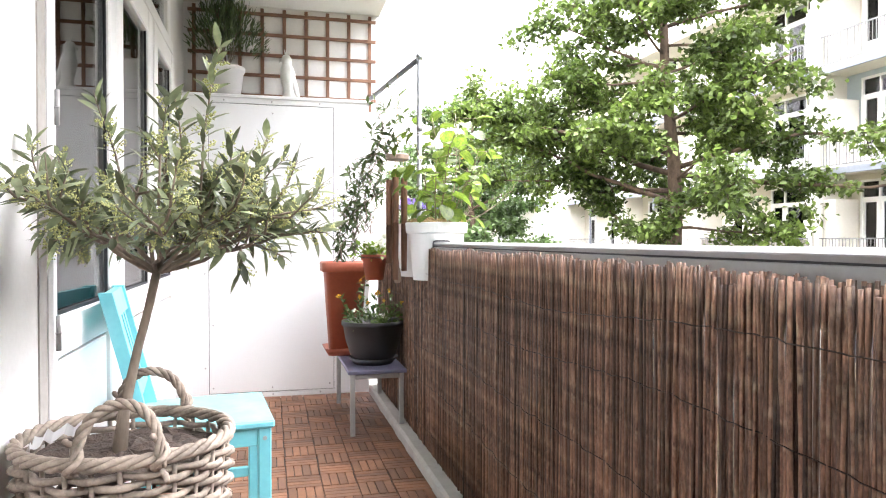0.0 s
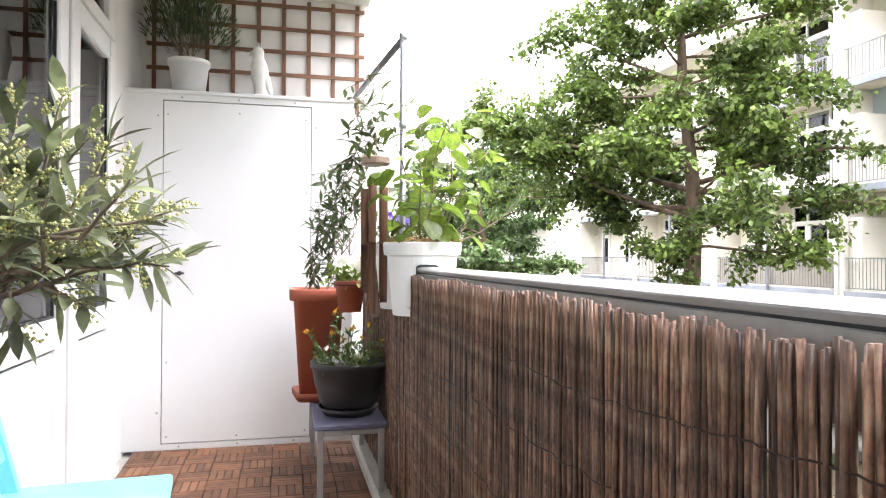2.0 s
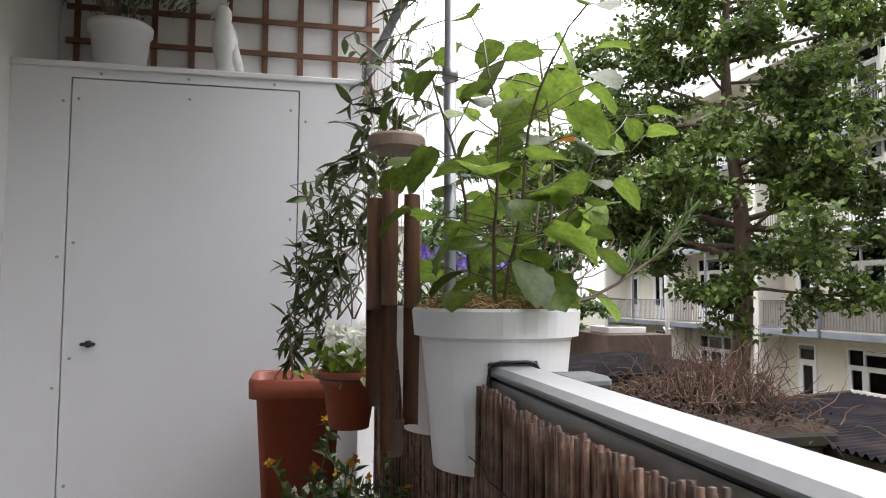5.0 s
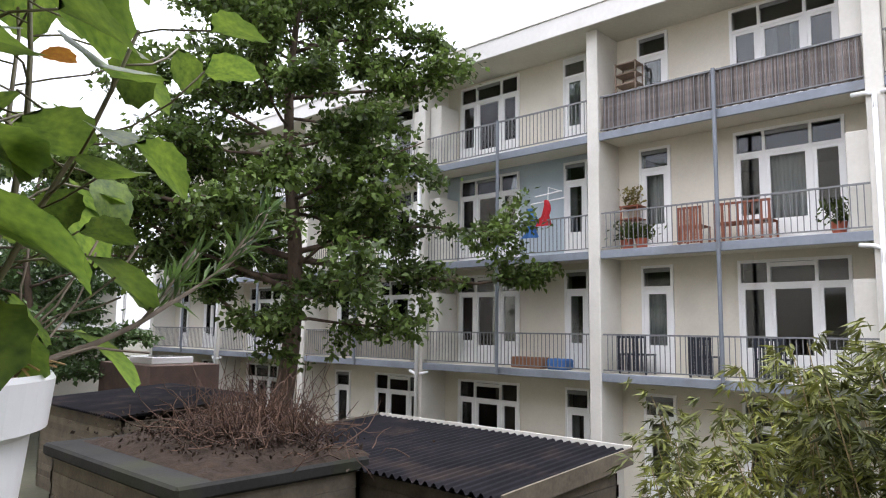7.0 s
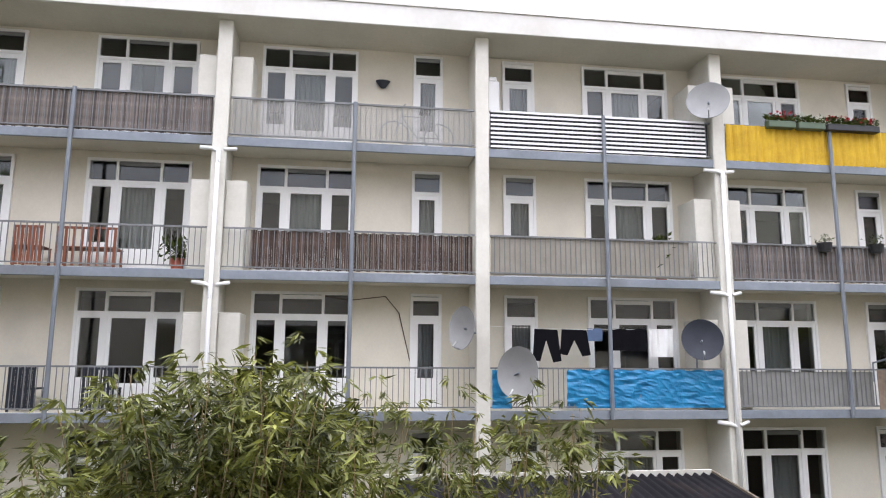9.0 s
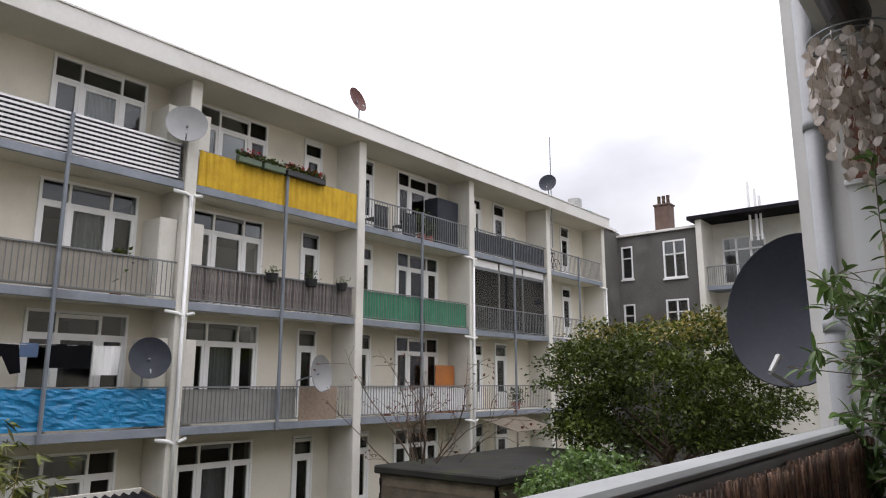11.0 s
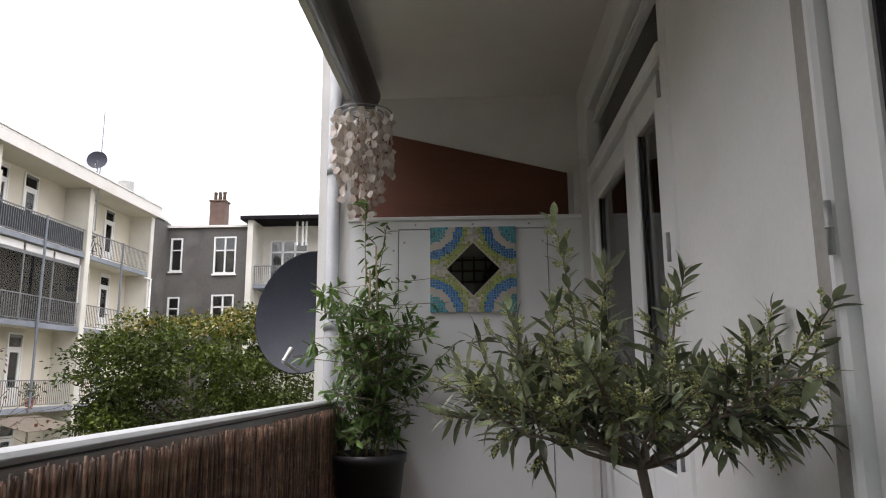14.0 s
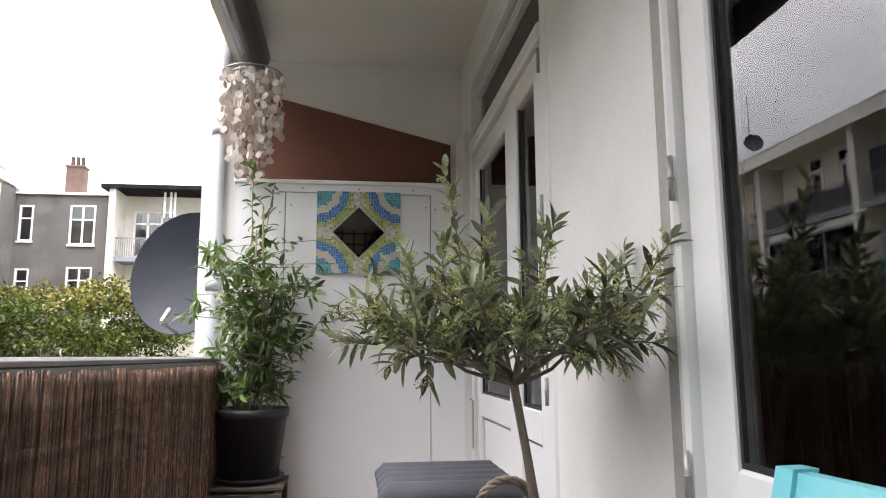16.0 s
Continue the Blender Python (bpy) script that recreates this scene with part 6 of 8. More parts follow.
def trees():
    rng = random.Random(3)
    limbs = [(2.75, 5.0, -0.57, 0.30), (2.6, 5.9, -0.62, -0.02), (0.75, 4.3, 2.57, 0.62), (4.2, 3.9, 2.6, 0.12), (6.2, 3.9, -0.5, 0.22), (3.4, 4.0, 2.3, 0.2), (1.3, 2.6, -0.9, 0.05), (1.5, 3.0, 1.0, 0.3), (2.0, 3.6, -1.9, 0.2), (3.0, 3.6, -2.6, 0.2), (3.9, 3.4, -1.4, 0.25), (3.6, 3.4, 0.4, 0.2), (2.6, 5.8, 2.62, 0.22), (3.3, 5.4, 2.75, 0.12), (1.9, 4.9, 2.8, 0.28), (2.2, 5.0, 2.35, 0.1), (6.6, 3.0, 2.5, 0.3), (7.3, 3.2, -0.7, 0.2), (5.2, 3.2, 2.7, 0.15), (5.4, 3.2, -0.4, 0.1)]
    z = 1.2
    while z < 9.8:
        length = 2.7 if z < 4.6 else 2.6 if z < 6.2 else 2.5 if z < 8.4 else 1.7
        limbs.append((z, length * rng.uniform(0.6, 1.15)))
        z += 0.23 if z > 4 else 0.42
    big_tree("broadleaf_tree", "tall green broadleaf tree with wide level limbs", (10.05, 15.0, 0.0), 11.0, 0.25, limbs, LEAFTREE, 17, leaf=0.15, sub=8, per=122)
    for at, h, sd, ln, r in (((8.4, 26.5, 0), 7.0, 23, 3.4, 0.2), ((1.5, 33.0, 0), 8.5, 29, 3.0, 0.2), ((10.5, 31.0, 0), 6.0, 31, 2.2, 0.15)):
        lb = [(-0.8 + (h + 0.3) * i / 24, ln * (1.0 if i < 12 else 1.5 - i / 24)) for i in range(24)]
        big_tree("far_tree", "dense far green tree in the yard", at, h, r, lb, LEAFBACK, sd, leaf=0.2, sub=8, per=75)
    # round bush with turning leaves
    b = thing("round_tree", "dense round garden tree with leaves turning yellow", "tree", (7.6, -14.6, -2.78))
    part("trunk", Shape().tube([(0, 0, 0), (0.1, 0, 1.0), (0, 0.1, 2.4)], [0.16, 0.13, 0.1], 10), TRUNK, b, smooth=True)
    for k in range(12):
        a = k * 2.4
        part("limb", Shape().tube(wander(rng, (0, 0.05, 1.5 + 0.08 * k), (math.cos(a), math.sin(a), 0.7), 2.4, 5, 0.15), [0.06, 0.05, 0.04, 0.03, 0.02, 0.01], 6), TRUNK, b, smooth=True)
    g, wg, au, wa = [], [], [], []
    lumps = []
    for _ in range(175):
        a, e = rng.uniform(0, 6.283), math.asin(rng.uniform(-0.75, 1))
        k = rng.uniform(0.62, 1.06)
        lumps.append(Vector((2.75 * k * math.cos(a) * math.cos(e), 2.6 * k * math.sin(a) * math.cos(e), 3.55 + 2.15 * k * math.sin(e))))
    for c in lumps:
        top = c.z > 4.9
        for _ in range(175):
            o = Vector((rng.gauss(0, 0.27), rng.gauss(0, 0.27), rng.gauss(0, 0.10)))
            o.z -= 0.35 * (o.x * o.x + o.y * o.y)
            if top and rng.random() < 0.45:
                au.append(c + o)
                wa.append(around(rng, o, 0.4))
            else:
                g.append(c + o)
                wg.append(around(rng, o + (c - Vector((0, 0, 3.5))) * 0.1, 0.4))
    leaf_part("crown", g, wg, 0.11, 0.07, LEAFBUSH, b, seed=5)
    leaf_part("turning_leaves", au, wa, 0.12, 0.08, LEAFAUTUMN, b, "yellow-brown leaves", seed=6)
    lo = thing("garden_shrub", "low bright green garden shrub beside the shed", "shrub", (6.9, -9.1, -2.78))
    part("trunk", Shape().tube([(0, 0, 0), (0.05, 0.05, 0.8), (0, 0, 1.5)], [0.06, 0.05, 0.03], 8), TRUNK, lo, smooth=True)
    q, wq = [], []
    for _ in range(60):
        a, e = rng.uniform(0, 6.283), math.asin(rng.uniform(-0.6, 1))
        k = rng.uniform(0.6, 1.0)
        c = Vector((1.0 * k * math.cos(a) * math.cos(e), 1.2 * k * math.sin(a) * math.cos(e), 2.0 + 0.75 * k * math.sin(e)))
        for _ in range(60):
            o = Vector((rng.gauss(0, 0.15), rng.gauss(0, 0.15), rng.gauss(0, 0.1)))
            q.append(c + o)
            wq.append(around(rng, o, 0.4))
    leaf_part("crown", q, wq, 0.11, 0.07, LEAFLIGHT, lo, seed=15)
    # bare red-leaved shrub
    s = thing("bare_shrub", "thin bare shrub with a few red leaves", "shrub", (11.0, -9.5, -2.78))
    rl, rw = [], []
    for k in range(16):
        a = k * 2.4
        pts = wander(rng, (0, 0, 1.2 + 0.06 * k), (0.55 * math.cos(a), 0.55 * math.sin(a), 1), rng.uniform(2.0, 3.4), 8, 0.16, 0.0)
        sh = Shape().tube(pts, [0.022 - 0.0024 * i for i in range(9)], 5)
        for _ in range(6):
            q, d = along(pts, rng.uniform(0.3, 1))
            tw = wander(rng, q, around(rng, d, 0.6), rng.uniform(0.3, 0.8), 4, 0.2)
            sh.tube(tw, 0.005, 4)
            if rng.random() < 0.75:
                for _ in range(4):
                    rl.append(tw[-1] + Vector((rng.gauss(0, 0.07), rng.gauss(0, 0.07), rng.gauss(0, 0.07))))
                    rw.append(around(rng, (0, 0, -0.3), 0.5))
        part("branch", sh, TRUNK, s)
    part("trunk", Shape().tube([(0, 0, 0), (0.03, 0, 1.3), (0, 0.03, 2.3)], [0.05, 0.045, 0.03], 8), TRUNK, s, smooth=True)
    leaf_part("red_leaves", rl, rw, 0.075, 0.045, material("red_leaf", (0.15, 0.045, 0.03), (0.09, 0.05, 0.02), 0.5, island=0.4, bump=0, trans=0.3), s, seed=7)


def bamboo(at, y0, y1, tops, seed, label, culms, per, peak=None):
    peak = at[1] if peak is None else peak
    rng = random.Random(seed)
    h = thing("bamboo_clump", label, "bamboo", at)
    pl, wy = [], []
    st = Shape()
    for _ in range(culms):
        y = rng.uniform(y0, y1)
        top = tops[0] - tops[1] * (y - peak) ** 2 * (1 if y > peak else tops[2]) + 0.1 * math.sin(y * 4.1) + rng.gauss(0, 0.17) - at[2]
        base = Vector((rng.uniform(-0.75, 0.75), y - at[1], 0))
        lean = Vector((rng.gauss(0, 0.10), rng.gauss(0, 0.10), 1))
        pts = wander(rng, base, lean, top, 8, 0.035)
        st.tube(pts, [0.012 - 0.001 * i for i in range(9)], 5)
        for i in range(per):
            q, d = along(pts, 1 - 0.78 * rng.random() ** 1.3)
            tw = around(rng, (0, 0, 0.35), 0.5).normalized() * rng.uniform(0.06, 0.34)
            c = q + tw
            dirn = Vector((tw.x, tw.y, 0)).normalized()
            for _ in range(7):
                fan = Matrix.Rotation(rng.gauss(0, 0.75), 3, "Z") @ dirn
                pl.append(c + Vector((rng.gauss(0, 0.018), rng.gauss(0, 0.018), rng.gauss(0, 0.015))))
                wy.append(fan * rng.uniform(0.6, 1.0) + Vector((0, 0, rng.uniform(-0.95, 0.15))))
    tagged(part("culm_stand", st, CANE, h), kind="stuff")
    leaf_part("foliage", pl, wy, 0.14, 0.027, BAMBOO, h, seed=seed, fold=0.1)


def corrugated(x0, x1, y0, y1, z0, z1, pitch=0.13, amp=0.028, thick=0.008):
    """A corrugated sheet; ridges run along x, from height z0 at x0 to z1 at x1."""
    n = int((y1 - y0) / pitch * 6)
    s = Shape()
    vs = []
    for t in (0, -thick):
        for x, z in ((x0, z0), (x1, z1)):
            for i in range(n + 1):
                y = y0 + (y1 - y0) * i / n
                vs.append((x, y, z + amp * math.cos(2 * math.pi * (y - y0) / pitch) + t))
    m = n + 1
    fs = [(i, i + 1, m + i + 1, m + i) for i in range(n)] + [(2 * m + i, 3 * m + i, 3 * m + i + 1, 2 * m + i + 1) for i in range(n)]
    fs += [(i, 2 * m + i, 2 * m + i + 1, i + 1) for i in range(n)] + [(m + i, m + i + 1, 3 * m + i + 1, 3 * m + i) for i in range(n)]
    return s.add(vs, fs)


def shed(label, x0, x1, y0, y1, z0, z1, roof="corrugated", trim=True):
    """Board-clad shed on the ground; roof from z0 at x0 to z1 at x1."""
    g = -2.78
    t = thing("garden_shed", label, "shed", ((x0 + x1) / 2, (y0 + y1) / 2, g))
    cx, cy = (x0 + x1) / 2, (y0 + y1) / 2
    X0, X1, Y0, Y1, Z0, Z1 = x0 - cx, x1 - cx, y0 - cy, y1 - cy, z0 - g, z1 - g
    i = 0.12
    for name, a, b in (("wall", (X0 + i, Y0 + i), (X0 + i, Y1 - i)), ("wall", (X1 - i, Y0 + i), (X1 - i, Y1 - i)), ("wall", (X0 + i, Y0 + i), (X1 - i, Y0 + i)), ("wall", (X0 + i, Y1 - i), (X1 - i, Y1 - i))):
        zt = min(Z0, Z1) - 0.09
        k, z = 0, 0.0
        while z < zt - 0.02:
            top = min(z + 0.145, zt)
            o = 0.012 * (k % 2)
            part("board", Shape().box(a[0] - 0.02 - o, b[0] + 0.02 + o, a[1] - 0.02 - o, b[1] + 0.02 + o, z, top - 0.004), SHEDWOOD, t)
            z, k = z + 0.145, k + 1
    if roof == "corrugated":
        part("roof", corrugated(X0 - 0.1, X1 + 0.1, Y0, Y1, Z0, Z1), ROOFDARK, t)
        if trim:
            for y in (Y0 - 0.02, Y1):
                part("verge_board", Shape().add([(x, y + dy, z + dz) for x, z in ((X0 - 0.1, Z0), (X1 + 0.1, Z1)) for dy in (0, 0.03) for dz in (-0.16, 0.05)], [(0, 1, 3, 2), (4, 6, 7, 5), (0, 4, 5, 1), (2, 3, 7, 6), (0, 2, 6, 4), (1, 5, 7, 3)]), SHEDWOOD, t)
            part("ridge_board", Shape().box(X1 + 0.1, X1 + 0.13, Y0, Y1, Z1 - 0.12, Z1 + 0.06), CREAMPOST, t, "pale ridge board")
    else:
        part("roof", Shape().box(X0, X1, Y0, Y1, Z0 - 0.16, Z0, 0.03), ROOFFELT, t)
    return t


def yard():
    rng = random.Random(13)
    shed("board-clad shed with a black corrugated roof", 6.9, 9.35, 6.6, 11.3, -0.52, -0.36)
    b = shed("flat-roofed concrete shed with brown creeper on top", 4.55, 7.0, 8.75, 12.4, -0.40, -0.40, "flat")
    shed("low shed with a dark felt roof and pale edge", 5.3, 7.3, 6.3, 8.3, -0.85, -0.85, "flat")
    shed("far shed with a grey corrugated roof", 7.3, 10.6, 16.6, 21.5, -0.72, -0.5, trim=False)
    shed("shed with a brown corrugated roof below the balconies", 8.4, 10.5, -3.0, 1.6, -0.72, -0.36)
    shed("long low shed with a dark felt roof", 8.2, 11.3, -14.0, -8.3, -0.5, -0.5, "flat")
    m = Shape().box(10.9, 13.2, 23.2, 27.0, -2.78, -0.1, 0.02)
    whole("brick_extension", m, BRICKRED, "red-brown brick garden extension", "extension")
    sk = thing("roof_light", "white framed roof light on the brick extension", "roof light", (12.0, 24.8, -0.1))
    part("frame", Shape().box(-0.7, 0.7, -0.8, 0.8, 0.0, 0.22, 0.02), FRAMEW, sk)
    part("pane", Shape().box(-0.6, 0.6, -0.7, 0.7, 0.221, 0.228), GLASS, sk)
    # creeper heap on the flat roof
    h = thing("creeper_heap", "heap of brown dead creeper twigs on the shed roof", "creeper", (6.05, 10.3, -0.40))
    bed = Shape()
    n = 22
    vs = []
    for i in range(n + 1):
        for j in range(n + 1):
            x, y = -1.1 + 2.1 * i / n, -1.5 + 3.4 * j / n
            e = max(0.0, 1 - (x / 1.05) ** 2) * max(0.0, 1 - ((y - 0.2) / 1.65) ** 2)
            vs.append((x, y, 0.002 + 0.16 * e ** 0.5 + rng.uniform(-0.025, 0.025) * (e > 0)))
    bed.add(vs, [(i * (n + 1) + j, (i + 1) * (n + 1) + j, (i + 1) * (n + 1) + j + 1, i * (n + 1) + j + 1) for i in range(n) for j in range(n)])
    part("dead_leaves", bed, LEAFDEAD, h)
    tw = Shape()
    for _ in range(620):
        c = Vector((min(0.85, rng.gauss(0.3, 0.4)), rng.gauss(0.0, 0.65), 0.1))
        hgt = 0.45 * math.exp(-((c.x - 0.4) ** 2 + (c.y + 0.3) ** 2) * 1.2)
        pts = wander(rng, c, (rng.gauss(0, 0.7), rng.gauss(0, 0.7), rng.uniform(0.1, 1.0)), rng.uniform(0.3, 1.0), 4, 0.35, -0.08)
        tw.tube([p + Vector((0, 0, hgt * rng.random())) for p in pts], [0.009, 0.007, 0.006, 0.005, 0.003], 4, False)
    tagged(part("twig_heap", tw, TWIG, h), kind="stuff")
    dl, dw = [], []
    for _ in range(1500):
        dl.append(Vector((rng.gauss(-0.05, 0.5), rng.gauss(0.1, 0.8), rng.uniform(0.12, 0.25))))
        dw.append(around(rng, (0, 0, 0.1), 0.6))
    leaf_part("leaf_litter", dl, dw, 0.06, 0.04, LEAFDEAD, h, seed=4)
    bamboo((7.8, 3.2, -2.78), 1.95, 4.9, (0.98, 0.21, 5.0), 3, "dense bamboo clump with narrow drooping leaves", 110, 46, 2.75)
    bamboo((7.9, 0.7, -2.78), -0.4, 1.3, (0.58, 0.35, 1.0), 4, "thin bamboo clump with narrow drooping leaves", 24, 34)


def end_buildings():
    rng = random.Random(19)
    e = thing("grey_corner_house", "dark grey rendered corner house with white windows", "house", (0, 0, 0))
    holes = [(13.45, 14.65, 6.5, 8.5), (16.35, 17.0, 6.65, 8.45), (13.45, 14.65, 3.6, 5.4), (16.35, 17.0, 3.6, 5.3), (13.45, 14.65, 0.6, 2.4)]
    s = Shape()
    for x0, x1, z0, z1 in cells((12.8, 17.2), (-2.8, 9.0), holes):
        s.box(x0, x1, -33.3, -33.0, z0, z1)
    part("wall", s, GREYWALL, e)
    part("side_wall", Shape().box(17.2, 17.5, -33.3, -27.6, -2.8, 9.3), GREYWALL, e)
    part("roof", Shape().box(12.6, 24.0, -44.0, -32.85, 9.0, 9.12).box(17.1, 24.0, -32.85, -27.6, 9.3, 9.42), FASCIA, e)
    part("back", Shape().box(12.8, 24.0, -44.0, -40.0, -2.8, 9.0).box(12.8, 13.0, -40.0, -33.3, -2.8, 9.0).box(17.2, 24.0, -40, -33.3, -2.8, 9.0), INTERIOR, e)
    for x0, x1, z0, z1 in holes:
        w = Shape()
        m = (x0 + x1) / 2
        t = 0.08
        w.box(x0, x0 + t, -33.1, -32.97, z0, z1).box(x1 - t, x1, -33.1, -32.97, z0, z1).box(x0 + t, x1 - t, -33.1, -32.97, z0, z0 + t).box(x0 + t, x1 - t, -33.1, -32.97, z1 - t, z1)
        w.box(x0 + t, x1 - t, -33.08, -32.99, z0 + (z1 - z0) * 0.62, z0 + (z1 - z0) * 0.62 + 0.06)
        if x1 - x0 > 1:
            w.box(m - 0.04, m + 0.04, -33.08, -32.99, z0 + t, z1 - t)
        ob = part("window", w, FRAMEW, e)
        part("pane", Shape().box(x0 + t, x1 - t, -33.06, -33.05, z0 + t, z1 - t), GLASS, ob).visible_shadow = False
        part("sill", Shape().box(x0 - 0.05, x1 + 0.05, -33.0, -32.9, z0 - 0.08, z0), FRAMEW, ob)
    for z in (3.9, 6.9):
        w = Shape().box(17.12, 17.2, -31.2, -30.4, z, z + 1.6)
        part("window", w, FRAMEW, e)
        part("pane", Shape().box(17.10, 17.11, -31.1, -30.5, z + 0.1, z + 1.5), GLASS, e)
    c = thing("chimney", "brown brick chimney stack with dark pots", "chimney", (14.85, -34.0, 9.12))
    part("stack", Shape().box(-0.42, 0.42, -0.35, 0.35, 0.0, 1.5, 0.02).box(-0.47, 0.47, -0.4, 0.4, 1.5, 1.6, 0.02), BRICKRED, c)
    for x in (-0.25, 0.0, 0.25):
        part("chimney_pot", Shape().lathe([(0.10, 1.6), (0.085, 1.9), (0.10, 2.1), (0.07, 2.1), (0.06, 1.65)], 12, (x, 0)), TRUNK, c)
    f = thing("flue", "white metal flue with a green cap on the roof corner", "flue", (17.6, -29.0, 9.4))
    part("pipe", Shape().tube([(0, 0, 0), (0, 0, 0.9)], 0.28, 14), FRAMEW, f)
    part("collar", Shape().tube([(0, 0, 0.55), (0, 0, 1.05)], 0.36, 14), ALU, f)
    part("cap", Shape().lathe([(0.0, 0.5), (0.3, 0.35), (0.33, 0.0), (0.0, 0.0)], 14, (-0.55, -0.2)), material("green_plastic", (0.03, 0.3, 0.22), None, 0.5, bump=0), f)
    h = thing("white_house", "pale rendered house with a roof overhang and balcony", "house", (0, 0, 0))
    holes = [(9.9, 12.0, 6.2, 8.5), (9.9, 12.0, 3.0, 5.2)]
    s = Shape()
    for x0, x1, z0, z1 in cells((2.0, 12.7), (-2.8, 9.3), holes):
        s.box(x0, x1, -34.6, -34.3, z0, z1)
    part("wall", s, CREAMPOST, h)
    part("side", Shape().box(12.45, 12.75, -34.3, -32.6, -2.8, 9.3), CREAMPOST, h)
    part("roof", Shape().box(2.0, 13.1, -36.5, -32.4, 9.3, 9.5), ROOFDARK, h)
    part("back", Shape().box(2.0, 12.45, -40.0, -37.0, -2.8, 9.3), INTERIOR, h)
    for x0, x1, z0, z1 in holes:
        w = Shape()
        t = 0.08
        w.box(x0, x0 + t, -34.35, -34.25, z0, z1).box(x1 - t, x1, -34.35, -34.25, z0, z1).box(x0, x1, -34.35, -34.25, z1 - t, z1).box(x0, x1, -34.35, -34.25, z1 - 0.7, z1 - 0.62)
        for q in (0.34, 0.67):
            w.box(x0 + (x1 - x0) * q - 0.05, x0 + (x1 - x0) * q + 0.05, -34.35, -34.25, z0, z1)
        ob = part("window", w, FRAMEW, h)
        part("pane", Shape().box(x0, x1, -34.31, -34.30, z0, z1), GLASS, ob).visible_shadow = False
    for z in (2.7, 5.9):
        part("balcony_slab", Shape().box(8.5, 12.75, -34.3, -32.9, z - 0.2, z), SLABBLUE, h)
        r = Shape().box(8.5, 12.7, -32.98, -32.93, z + 0.95, z + 1.0)
        for k in range(40):
            r.box(8.5 + 0.105 * k, 8.52 + 0.105 * k, -32.97, -32.95, z, z + 0.95)
        part("balcony_rail", r, RAILSTEEL, h)
    for k, x in enumerate((10.25, 9.95, 9.75)):
        part("flue_pipe", Shape().tube([(x, -33.2, 8.0), (x, -33.2, 11.0 - 0.4 * k)], 0.06, 8), FRAMEW, h)
    w = thing("far_end_house", "pale house with white balconies closing the yard", "house", (0, 0, 0))
    part("wall", Shape().box(1.0, 15.0, 36.0, 38.0, -2.8, 4.6), CREAMPOST, w)
    part("roof", Shape().box(0.8, 15.2, 35.6, 38.2, 4.6, 4.85), FASCIA, w)
    for z in (0.2, 3.0):
        part("balcony_slab", Shape().box(9.0, 14.9, 34.7, 36.0, z - 0.2, z), SLABBLUE, w)
        part("balcony_screen", Shape().box(9.0, 14.9, 34.68, 34.7, z, z + 0.9), FRAMEW, w)
        for x in (9.0, 11.0, 12.9, 14.8):
            part("post", Shape().box(x, x + 0.1, 34.7, 34.8, z, z + 2.6), FRAMEW, w)
    for z in (0.3, 3.1):
        for x in (10.0, 12.6):
            part("window", Shape().box(x, x + 1.2, 35.93, 35.99, z, z + 1.35), FRAMEW, w)
            part("pane", Shape().box(x + 0.1, x + 1.1, 35.9, 35.92, z + 0.1, z + 1.25), GLASS, w)


# ---------------------------------------------------------------- things on the opposite balconies
def cloth(y0, y1, z0, z1, x, folds, amp, sag=0.0, seed=0):
    """A hanging sheet with folds, thin but solid."""
    rng = random.Random(seed)
    n, m = max(12, int((y1 - y0) * folds * 4)), 5
    vs = []
    ph = [rng.uniform(0, 6.28) for _ in range(4)]
    for t in (0, 0.006):
        for j in range(m + 1):
            for i in range(n + 1):
                u = i / n
                y = y0 + (y1 - y0) * u
                w = amp * (math.sin(y * folds * 6.28 + ph[0]) + 0.6 * math.sin(y * folds * 2.9 + ph[1] + j * 0.5))
                vs.append((x + w + t, y, z0 + (z1 - z0) * j / m - sag * math.sin(math.pi * u)))
    k, o = n + 1, (n + 1) * (m + 1)
    fs = []
    for j in range(m):
        for i in range(n):
            a = j * k + i
            fs += [(a, a + 1, a + k + 1, a + k), (o + a, o + a + k, o + a + k + 1, o + a + 1)]
    for i in range(n):
        fs += [(i, o + i, o + i + 1, i + 1), (m * k + i, m * k + i + 1, o + m * k + i + 1, o + m * k + i)]
    for j in range(m):
        fs += [(j * k, j * k + k, o + j * k + k, o + j * k), (j * k + n, o + j * k + n, o + j * k + k + n, j * k + k + n)]
    return Shape().add(vs, fs)


def slat_screen(y0, y1, z0, z1, x, label, mat, w=0.05, gap=0.006, horizontal=False):
    t = thing("balcony_screen", label, "screen", (x, y0, z0))
    span = (y1 - y0) if not horizontal else (z1 - z0)
    if horizontal:
        me = Shape().box(0, 0.012, 0, y1 - y0, 0, w).mesh("slat", mat)
    else:
        me = Shape().box(0, 0.012, 0, w, 0, z1 - z0).mesh("slat", mat)
    u = 0.0
    while u < span - w:
        ob = new("slat", me)
        ob.parent = t
        ob.location = (0, 0, u) if horizontal else (0, u, 0.01 * math.sin(u * 31))
        u += w + gap


